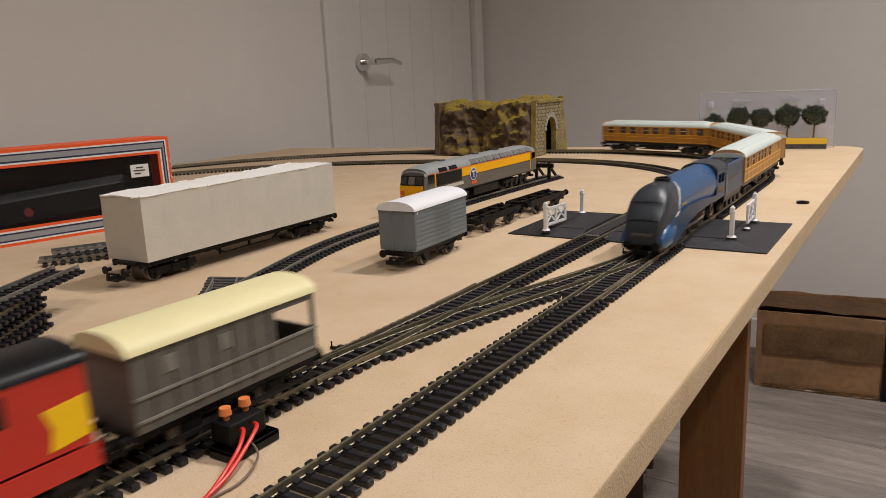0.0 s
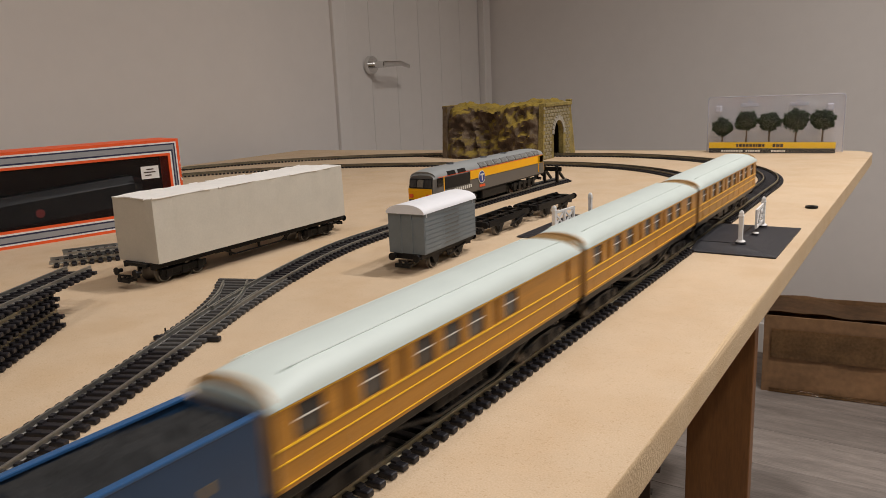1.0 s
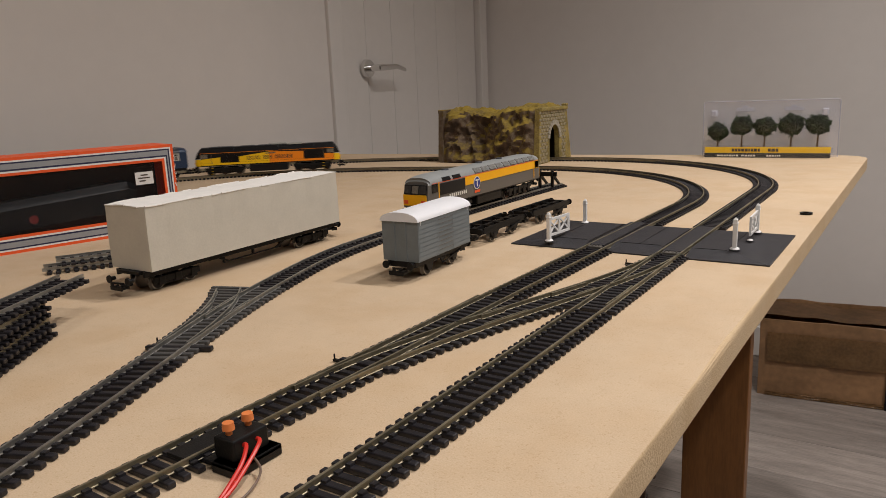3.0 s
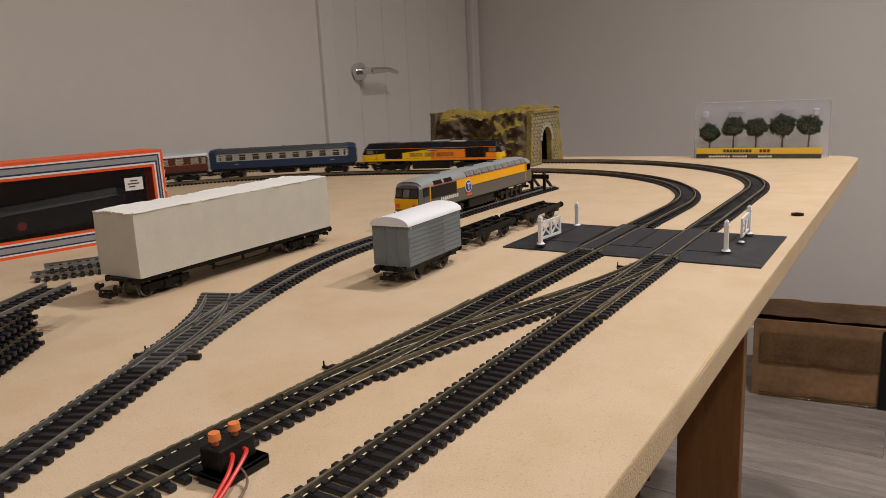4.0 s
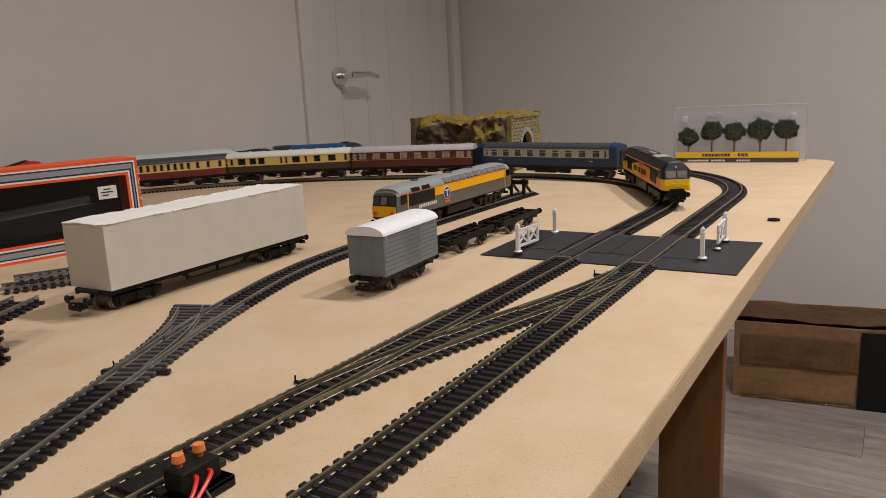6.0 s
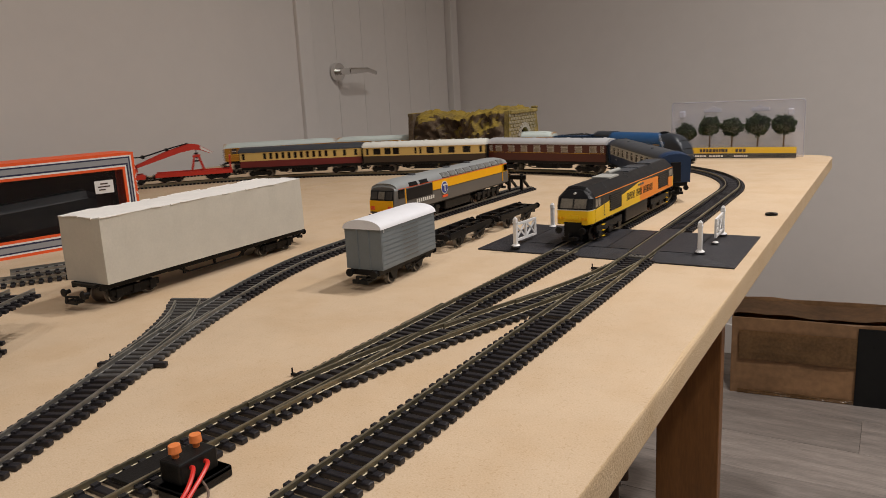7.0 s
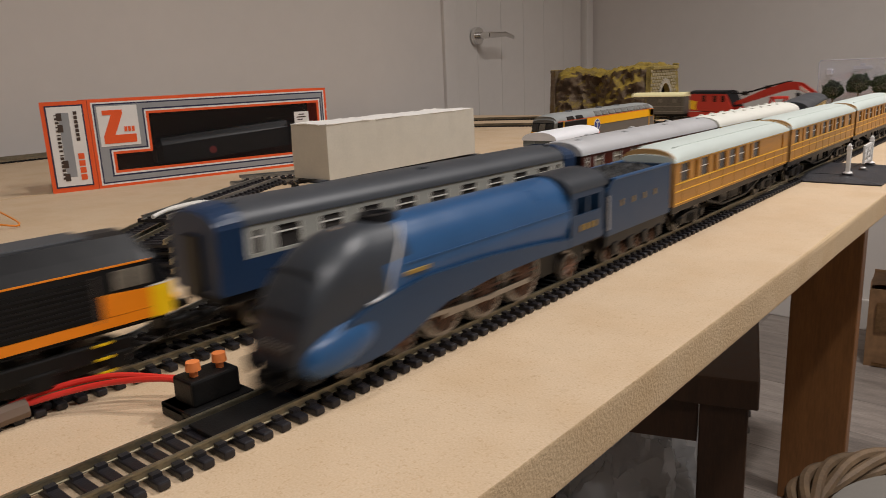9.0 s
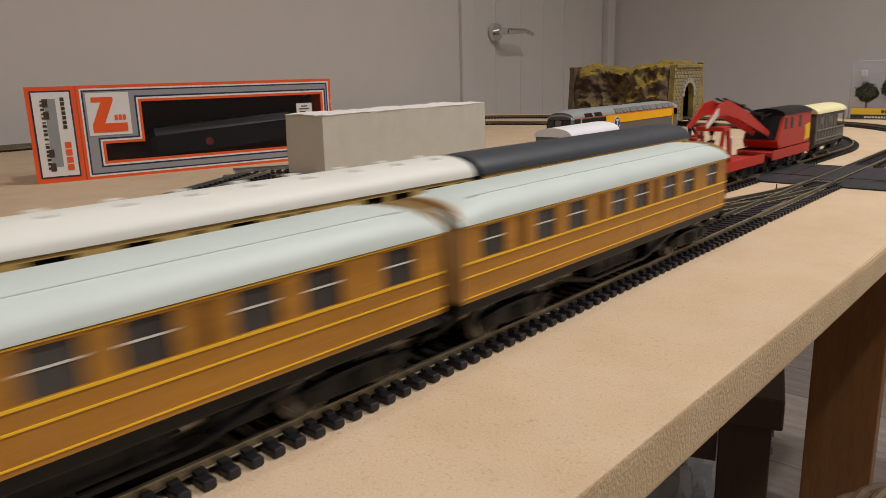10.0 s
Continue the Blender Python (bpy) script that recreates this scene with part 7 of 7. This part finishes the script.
def crane_truck():
    """Crane with cab, and its jib reaching forward over the match truck."""
    L = 0.098
    h = L / 2
    t = thing("crane_wagon", Matrix.Identity(4), "red breakdown crane with cab and long jib", "crane wagon", "model train vehicles")
    bm = bmesh.new()
    box(bm, -h, h, -0.0155, 0.0155, 0.0135, 0.0180, bevel=0.0006)
    box(bm, -h, h, -0.0160, -0.0150, 0.0110, 0.0195)
    box(bm, -h, h, 0.0150, 0.0160, 0.0110, 0.0195)
    part("chassis", bm, M["red"], t)
    cab = node("crane_cab", t, "red crane cab with black roof")
    bm = bmesh.new()
    prism(bm, [(-0.0475, 0.0205), (0.034, 0.0205), (0.038, 0.0270), (0.024, 0.0500), (-0.0475, 0.0500)], -0.0155, 0.0155)
    part("cab_body", bm, M["red"], cab)
    bm = bmesh.new()
    loft(bm, [[(x, y, z) for y, z in roof_profile(0.0162, 0.0492, 0.0548, 12)] for x in (-0.0485, 0.026)])
    part("cab_roof", bm, M["satin_black"], cab)
    bm = bmesh.new()
    prism(bm, [(0.0262, 0.0490), (0.0270, 0.0490), (0.0388, 0.0290), (0.0380, 0.0285)], -0.0135, 0.0135)
    part("cab_front", bm, M["satin_black"], cab, "black slatted cab front")
    for s in (-1, 1):
        for x in (-0.018, 0.004, 0.020):
            bm = bmesh.new()
            y0, y1 = sorted((s * 0.0150, s * 0.0158))
            box(bm, x - 0.0030, x + 0.0030, y0, y1, 0.0365, 0.0465)
            part("cab_window", bm, M["window"], cab)
        bm = bmesh.new()
        y0, y1 = sorted((s * 0.0153, s * 0.0158))
        prism(bm, [(-0.0470, 0.0240), (-0.0330, 0.0225), (-0.0345, 0.0300), (-0.0320, 0.0370), (-0.0470, 0.0385)], y0, y1)
        part("yellow_patch", bm, M["yellow"], cab, "flaking yellow paint patch")
    bm = bmesh.new()
    cyl(bm, (-0.002, 0, 0.018), (-0.002, 0, 0.0206), 0.013, n=24)
    part("turntable", bm, M["satin_black"], t)
    jib = node("jib", t, "red lattice jib")
    for s in (-1, 1):
        bm = bmesh.new()
        y0, y1 = sorted((s * 0.006, s * 0.0072))
        prism(bm, [(0.034, 0.0300), (0.034, 0.0345), (0.090, 0.0560), (0.130, 0.0670), (0.146, 0.0650), (0.172, 0.0490), (0.169, 0.0465), (0.150, 0.0545), (0.136, 0.0560), (0.112, 0.0520)], y0, y1)
        part("jib_side", bm, M["red"], jib)
        bm = bmesh.new()
        prism(bm, [(0.150, 0.0618), (0.171, 0.0490), (0.1690, 0.0470), (0.150, 0.0560)], s * 0.0074 - 0.0003, s * 0.0074 + 0.0003)
        part("jib_tip", bm, M["letter"], jib, "white painted jib tip")
        tube("cable", [(0.024, s * 0.004, 0.0505), (0.050, s * 0.004, 0.0500), (0.092, s * 0.004, 0.0600), (0.130, s * 0.003, 0.0680)], 0.0009, M["black"], jib)
    for k in range(8):
        x = 0.042 + k * 0.0115
        z = 0.035 + (x - 0.034) * 0.32
        bm = bmesh.new()
        box(bm, x - 0.001, x + 0.001, -0.006, 0.006, z - 0.001, z + 0.001)
        part("jib_tie", bm, M["red"], jib)
    bm = bmesh.new()
    cyl(bm, (0.050, -0.005, 0.0495), (0.050, 0.005, 0.0495), 0.0034, n=12)
    part("pulley", bm, M["black"], jib)
    bm = bmesh.new()
    cyl(bm, (0.092, -0.005, 0.0590), (0.092, 0.005, 0.0590), 0.0030, n=12)
    part("pulley", bm, M["black"], jib)
    bm = bmesh.new()
    cyl(bm, (0.143, 0, 0.0570), (0.143, 0, 0.0360), 0.0006, n=6)
    cyl(bm, (0.143, 0, 0.0500), (0.143, 0, 0.0400), 0.0040, 0.0016, 8)
    box(bm, 0.138, 0.148, -0.001, 0.001, 0.0335, 0.0360)
    part("hook_block", bm, M["black"], jib)
    for x in (-0.027, 0.027):
        bogie(t, x, 0.026)
    for s in (-1, 1):
        for x in (-0.036, 0.0, 0.036):
            bm = bmesh.new()
            box(bm, x - 0.004, x + 0.004, s * 0.0120 - 0.0025, s * 0.0120 + 0.0025, 0.0065, 0.0136)
            part("axle_guard", bm, M["satin_black"], t)
    ends(t, h, 0.0130)
    return t


def match_truck():
    L = 0.133
    h = L / 2
    t = thing("match_truck", Matrix.Identity(4), "red flat match truck with a jib trestle", "wagon", "model train vehicles")
    bm = bmesh.new()
    box(bm, -h, h, -0.0155, 0.0155, 0.0140, 0.0165, bevel=0.0005)
    for s in (-1, 1):
        y0, y1 = sorted((s * 0.0150, s * 0.0162))
        box(bm, -h, h, y0, y1, 0.0115, 0.0192)
    part("deck", bm, M["red"], t)
    bm = bmesh.new()
    box(bm, h - 0.004, h - 0.001, -0.0140, 0.0140, 0.0165, 0.0430, bevel=0.0006)
    part("end_post", bm, M["red"], t)
    for s in (-1, 1):
        for a in (-1, 1):
            bm = bmesh.new()
            prism(bm, [(0.005 + a * 0.011, 0.0165), (0.0090 + a * 0.011, 0.0165), (0.0078 + a * 0.004, 0.0440), (0.0050 + a * 0.004, 0.0440)], s * 0.011 - 0.0012, s * 0.011 + 0.0012)
            part("trestle_leg", bm, M["red"], t)
    bm = bmesh.new()
    box(bm, 0.000, 0.013, -0.012, 0.012, 0.0435, 0.0470, bevel=0.0006)
    part("trestle_beam", bm, M["red"], t)
    for x in (-h + 0.026, h - 0.026):
        bogie(t, x, 0.024)
    ends(t, h, 0.0130)
    return t


def brake_van():
    L, W = 0.093, 0.0162
    h = L / 2
    t = thing("brake_van", Matrix.Identity(4), "weathered grey goods brake van with a pale yellow roof", "brake van", "model train vehicles")
    v = -h + 0.024
    for s in (-1, 1):
        bm = bmesh.new()
        y0, y1 = sorted((s * (W - 0.0011), s * W))
        box(bm, v, h, y0, y1, 0.0150, 0.0455)
        box(bm, -h, v, y0, y1, 0.0150, 0.0285)
        box(bm, -h, v, y0, y1, 0.0420, 0.0455)
        box(bm, -h, -h + 0.0022, y0, y1, 0.0285, 0.0420)
        part("side_panel", bm, M["bvgrey"], t)
    for x in (h - 0.0012, v, -h):
        bm = bmesh.new()
        top = 0.0498 if x != -h else 0.0285
        prof = [(-W + 0.0012, 0.0150), (W - 0.0012, 0.0150)] + ([(y, z) for y, z in roof_profile(W - 0.0012, 0.0450, top, 10)] if x != -h else [(W - 0.0012, top), (-W + 0.0012, top)])
        loft(bm, [[(xx, y, z) for y, z in prof] for xx in (x, x + 0.0012)], smooth=False)
        part("end_panel", bm, M["bvgrey"], t)
    bm = bmesh.new()
    box(bm, -h, h, -W + 0.0012, W - 0.0012, 0.0150, 0.0162)
    part("van_floor", bm, M["bvgrey"], t)
    for s in (-1, 1):
        for z in (0.0285, 0.0195):
            bm = bmesh.new()
            box(bm, -h, h, s * W - 0.0006, s * W + 0.0008, z - 0.0005, z + 0.0005)
            part("rail_strip", bm, M["bvrail"], t, "pale edged strip")
        for x in (h - 0.016, 0.004):
            bm = bmesh.new()
            box(bm, x - 0.0026, x + 0.0026, s * W - 0.0003, s * W + 0.0005, 0.0345, 0.0412, bevel=0.0002)
            part("window_pane", bm, M["bvrail"], t)
        for k in range(7):
            bm = bmesh.new()
            x = v + 0.004 + k * 0.0095
            box(bm, x - 0.0002, x + 0.0002, s * W - 0.0002, s * W + 0.0003, 0.0165, 0.0450)
            part("plank_joint", bm, M["black"], t)
        bm = bmesh.new()
        box(bm, -h + 0.003, h - 0.003, s * 0.0162 - 0.001, s * 0.0162 + 0.001, 0.0062, 0.0078)
        part("footboard", bm, M["black"], t)
    bm = bmesh.new()
    loft(bm, [[(x, y, z) for y, z in roof_profile(W + 0.0012, 0.0450, 0.0522, 14)] for x in (-h - 0.0015, h + 0.0015)])
    part("roof", bm, M["bvroof"], t, "pale yellow curved roof")
    bm = bmesh.new()
    box(bm, -h, h, -0.0125, 0.0125, 0.0105, 0.0150)
    for s in (-1, 1):
        for x in (-0.022, 0.022):
            box(bm, x - 0.0045, x + 0.0045, s * 0.0118 - 0.0014, s * 0.0118 + 0.0014, 0.0045, 0.0106)
    part("underframe", bm, M["black"], t)
    for x in (-0.022, 0.022):
        wheelset(t, x)
    ends(t, h, 0.0128)
    return t


def goods_van(m):
    L, W = 0.083, 0.0165
    h = L / 2
    t = thing("goods_van", m, "grey planked goods van with a white roof", "goods van")
    bm = bmesh.new()
    box(bm, -h, h, -W, W, 0.0150, 0.0466)
    for e in (-1, 1):
        x0, x1 = sorted((e * h, e * (h - 0.001)))
        loft(bm, [[(x, y, z) for y, z in roof_profile(W, 0.0461, 0.0528, 12)] for x in (x0, x1)], smooth=False)
    part("body", bm, M["vangrey"], t)
    for s in (-1, 1):
        for k in range(9):
            for a, b in ((-h + 0.001, -0.0125), (0.0125, h - 0.001)):
                bm = bmesh.new()
                z = 0.0155 + k * 0.0035
                box(bm, a, b, s * W - 0.0003, s * W + 0.0004, z + 0.00025, z + 0.0033)
                part("plank", bm, M["vangrey"], t)
        bm = bmesh.new()
        box(bm, -0.0118, 0.0118, s * W - 0.0003, s * W + 0.0009, 0.0155, 0.0461, bevel=0.0002)
        d = part("door", bm, M["vangrey"], t)
        for k in range(8):
            bm = bmesh.new()
            z = 0.0190 + k * 0.0035
            box(bm, -0.0115, 0.0115, s * (W + 0.0009) - 0.0001, s * (W + 0.0009) + 0.0002, z, z + 0.0003)
            part("door_plank_line", bm, M["loco_grey"], d)
        for x in (-0.0125, 0.0125):
            bm = bmesh.new()
            box(bm, x - 0.0006, x + 0.0006, s * W - 0.0003, s * W + 0.0012, 0.0150, 0.0466)
            part("door_post", bm, M["vangrey"], t)
        for x in (-h + 0.004, h - 0.004):
            bm = bmesh.new()
            box(bm, x - 0.0007, x + 0.0007, s * W - 0.0003, s * W + 0.0010, 0.0436, 0.0482)
            part("lamp_bracket", bm, M["white"], t)
        bm = bmesh.new()
        box(bm, h - 0.012, h - 0.003, s * W, s * W + 0.0005, 0.0165, 0.0180) if s < 0 else box(bm, -h + 0.003, -h + 0.012, s * W, s * W + 0.0005, 0.0165, 0.0180)
        part("number_bars", bm, M["letter"], t)
    for e in (-1, 1):
        for y in (-0.0052, 0.0052):
            bm = bmesh.new()
            x0, x1 = sorted((e * h, e * (h + 0.0009)))
            box(bm, x0, x1, y - 0.0007, y + 0.0007, 0.0150, 0.0505)
            part("end_post", bm, M["vangrey"], t)
    bm = bmesh.new()
    loft(bm, [[(x, y, z) for y, z in roof_profile(W + 0.0010, 0.0464, 0.0536, 16)] for x in (-h - 0.0012, h + 0.0012)])
    part("roof", bm, M["roofwhite"], t, "clean white curved roof")
    bm = bmesh.new()
    box(bm, -h, h, -0.0130, 0.0130, 0.0105, 0.0150)
    for s in (-1, 1):
        for x in (-0.020, 0.020):
            prism(bm, [(x - 0.006, 0.0106), (x - 0.002, 0.0040), (x + 0.002, 0.0040), (x + 0.006, 0.0106)], s * 0.0118 - 0.0012, s * 0.0118 + 0.0012)
        prism(bm, [(-0.004, 0.0105), (0.004, 0.0105), (0.0, 0.0055)], s * 0.0128 - 0.0006, s * 0.0128 + 0.0006)
        prism(bm, [(0.0, 0.0060), (0.0, 0.0070), (0.030, 0.0115), (0.030, 0.0105)], s * 0.0138 - 0.0004, s * 0.0138 + 0.0004)
    part("underframe", bm, M["black"], t)
    for x in (-0.020, 0.020):
        wheelset(t, x)
    ends(t, h, 0.0128)
    return t


def chassis_wagon(m):
    L = 0.084
    h = L / 2
    t = thing("wagon_chassis", m, "bare black plastic wagon chassis standing on the board", "wagon", "bare chassis")
    bm = bmesh.new()
    for s in (-1, 1):
        y0, y1 = sorted((s * 0.0115, s * 0.0132))
        box(bm, -h, h, y0, y1, 0.0105, 0.0165, bevel=0.0004)
        for x in (-0.021, 0.021):
            prism(bm, [(x - 0.008, 0.0106), (x - 0.0025, 0.0035), (x + 0.0025, 0.0035), (x + 0.008, 0.0106)], y0, y1)
            box(bm, x - 0.003, x + 0.003, y0 - 0.0006, y1 + 0.0006, 0.0045, 0.0095, bevel=0.0005)
        prism(bm, [(0.0, 0.0050), (0.0, 0.0062), (0.032, 0.0120), (0.032, 0.0108)], y0 + s * 0.0012, y1 + s * 0.0012)
    for x in (-h + 0.0008, -0.021, 0.0, 0.021, h - 0.0008):
        box(bm, x - 0.0012, x + 0.0012, -0.0115, 0.0115, 0.0105, 0.0155)
    box(bm, -h, h, -0.0018, 0.0018, 0.0110, 0.0150)
    part("chassis_frame", bm, M["black"], t)
    bm = bmesh.new()
    box(bm, -0.016, 0.016, -0.009, 0.009, 0.0100, 0.0122)
    part("weight", bm, M["brownwheel"], t, "rusty steel weight")
    for x in (-0.021, 0.021):
        wheelset(t, x, r=0.0064)
    ends(t, h, 0.0135)
    return t


def carton_wagon(m):
    L, W = 0.224, 0.0238
    h = L / 2
    t = thing("bogie_wagon", m, "bogie flat wagon standing on the board under a plain carton", "wagon")
    bm = bmesh.new()
    box(bm, -h - 0.004, h + 0.004, -0.0130, 0.0130, 0.0155, 0.0178)
    for s in (-1, 1):
        y = s * 0.0150
        prism(bm, [(-h + 0.05, 0.0160), (-h + 0.062, 0.0125), (h - 0.062, 0.0125), (h - 0.05, 0.0160)], y - 0.0008, y + 0.0008)
        prism(bm, [(-0.04, 0.0125), (-0.03, 0.0075), (0.03, 0.0075), (0.04, 0.0125), (0.037, 0.0125), (0.028, 0.0085), (-0.028, 0.0085), (-0.037, 0.0125)], y - 0.0008, y + 0.0008)
    part("wagon_frame", bm, M["black"], t)
    for s in (-1, 1):
        bm = bmesh.new()
        y0, y1 = sorted((s * 0.0150, s * 0.0172))
        box(bm, -h - 0.002, h + 0.002, y0, y1, 0.0132, 0.0180, bevel=0.0004)
        part("sole_bar", bm, M["black"], t)
        for x in (-h + 0.030, h - 0.030):
            bm = bmesh.new()
            box(bm, x - 0.022, x + 0.022, s * 0.0140 - 0.0012, s * 0.0140 + 0.0012, 0.0060, 0.0110, bevel=0.0006)
            for q in (-0.0155, 0.0, 0.0155):
                box(bm, x + q - 0.0030, x + q + 0.0030, s * 0.0146 - 0.0014, s * 0.0146 + 0.0014, 0.0040, 0.0112, bevel=0.0006)
            part("bogie_side", bm, M["black"], t)
        for q in (-0.034, 0.0, 0.034):
            bm = bmesh.new()
            box(bm, q - 0.0009, q + 0.0009, s * 0.0150 - 0.0009, s * 0.0150 + 0.0009, 0.0075, 0.0135)
            part("queen_post", bm, M["black"], t)
    for x in (-h + 0.030, h - 0.030):
        bogie(t, x, 0.032)
    ends(t, h + 0.008, 0.0125)
    t2 = thing("carton", m, "plain grey cardboard carton with a rough-cut top, coloured pale as lit", "carton")
    bm = bmesh.new()
    z0, z1 = 0.0182, 0.0680
    rnd = random.Random(2)
    n = 24

    def ring(z, jag):
        pts = []
        for i in range(n):
            pts.append((-h + L * i / n, -W))
        for i in range(6):
            pts.append((h, -W + 2 * W * i / 6))
        for i in range(n):
            pts.append((h - L * i / n, W))
        for i in range(6):
            pts.append((-h, W - 2 * W * i / 6))
        return [(x + (rnd.uniform(-1, 1) * jag), y + rnd.uniform(-1, 1) * jag, z + rnd.uniform(-1, 1) * jag) for x, y in pts]
    low_ring, mid_ring, top_ring = ring(z0, 0.0), ring((z0 + z1) / 2, 0.0002), ring(z1, 0.00045)
    loft(bm, [low_ring, mid_ring, top_ring], smooth=False)
    # overhead light is put into the top face as a paler colour
    for f in bm.faces:
        f.material_index = 1 if f.calc_center_median().z > z1 - 0.001 else 0
    part("carton_body", bm, [M["carton"], M["carton_lit_torn"]], t2, "plain grey board with a rough-cut top, coloured pale as lit")
    bm = bmesh.new()
    rim = [Vector(p) for p in top_ring]
    for a, b in zip(rim, rim[1:] + rim[:1]):
        if rnd.random() < 0.7:
            w = rnd.uniform(0.0003, 0.0009)
            cyl(bm, a, b, w, rnd.uniform(0.0003, 0.0009), 5)
    part("torn_rim", bm, M["carton_lit_torn"], t2, "frayed white card edge")
    return t


# ---- parked vehicles ----
BOARD_DROP = Z + 0.0002
carton_wagon(pose(-0.4600, 1.001, BOARD_DROP, 0, 0, 92.0))
goods_van(pose(-0.2865, 1.048, BOARD_DROP, 0, 0, 93))
chassis_wagon(pose(-0.301, 1.182, BOARD_DROP, 0, 0, 91))
chassis_wagon(pose(-0.298, 1.284, BOARD_DROP, 0, 0, 88))
grey_loco(pose(-0.401, 1.327, RAIL, 0, 0, 270))

# ---- trains ----
STEAM = [(steam_loco(), 0.100, 0.060, -0.050), (tender(), 0.240, 0.024, -0.024)]
for i in range(3):
    STEAM.append((teak_coach(TEAK_WIN if i else TEAK_BRAKE_WIN), 0.283 + 0.112 + i * 0.2335, 0.076, -0.076))
FREIGHT = [(freight_loco(), 0.131, 0.08, -0.08)]
for made, mid, q in ((blue_coach, 0.4140, 0.091), (maroon_coach, 0.6703, 0.077), (choc_coach, 0.9043, 0.077), (crimson_coach, 1.1383, 0.077)):
    FREIGHT.append((made(), mid, q, -q))
FREIGHT.append((match_truck(), 1.3370, 0.044, -0.044))
FREIGHT.append((crane_truck(), 1.4720, 0.030, -0.030))
FREIGHT.append((brake_van(), 1.5820, 0.024, -0.024))

floor_boards()

# distance of each train's front along its loop, falling as it runs
L_OUT, L_IN = total(OUTER), total(INNER)
STEAM_RUN = [(0.0, 1.09), (0.5, 0.75), (1.0, 0.410), (1.5, 0.066), (2.0, -0.250), (5.7, 2.722 - L_OUT), (7.0, 1.83 - L_OUT), (7.5, 1.575 - L_OUT), (8.0, 1.290 - L_OUT), (8.5, 0.945 - L_OUT), (9.0, 0.59 - L_OUT), (9.5, 0.24 - L_OUT), (10.0, -0.072 - L_OUT)]
FREIGHT_RUN = [(0.0, -0.832), (0.5, -1.046), (1.0, -1.260), (2.5, 2.50 - L_IN), (4.0, 1.982 - L_IN), (4.5, 1.828 - L_IN), (5.0, 1.698 - L_IN), (5.5, 1.569 - L_IN), (7.0, 1.180 - L_IN), (7.5, 1.037 - L_IN), (8.0, 0.855 - L_IN), (8.5, 0.603 - L_IN), (9.0, 0.33 - L_IN), (9.5, 0.045 - L_IN), (10.0, -0.245 - L_IN)]


def glide(rows, t):
    """Smooth monotone reading between rows."""
    n = len(rows)
    d = [(rows[i + 1][1] - rows[i][1]) / (rows[i + 1][0] - rows[i][0]) for i in range(n - 1)]
    m = [d[0]] + [2 * d[i - 1] * d[i] / (d[i - 1] + d[i]) if d[i - 1] * d[i] > 0 else 0 for i in range(1, n - 1)] + [d[-1]]
    for i in range(n - 1):
        if t <= rows[i + 1][0] + 1e-9:
            h = rows[i + 1][0] - rows[i][0]
            u = (t - rows[i][0]) / h
            return (2 * u ** 3 - 3 * u ** 2 + 1) * rows[i][1] + (u ** 3 - 2 * u ** 2 + u) * h * m[i] + (-2 * u ** 3 + 3 * u ** 2) * rows[i + 1][1] + (u ** 3 - u ** 2) * h * m[i + 1]
    return rows[-1][1]


def run_train(vehicles, segs, y_near, rows):
    for ob, mid, a, b in vehicles:
        keys = []
        for k in range(101):
            t = k / 10
            s = glide(rows, t) - y_near + mid
            fx, fy, _ = on_path(segs, s - a)
            rx, ry, _ = on_path(segs, s - b)
            h = math.degrees(math.atan2(fy - ry, fx - rx))
            w = -b / (a - b)
            x, y = rx + (fx - rx) * w, ry + (fy - ry) * w
            keys.append((t, pose(x, y, RAIL, 0, 0, h)))
        walk(ob, keys)


def motions():
    run_train(STEAM, OUTER, Y_OUT, STEAM_RUN)
    run_train(FREIGHT, INNER, Y_IN, FREIGHT_RUN)


motions()
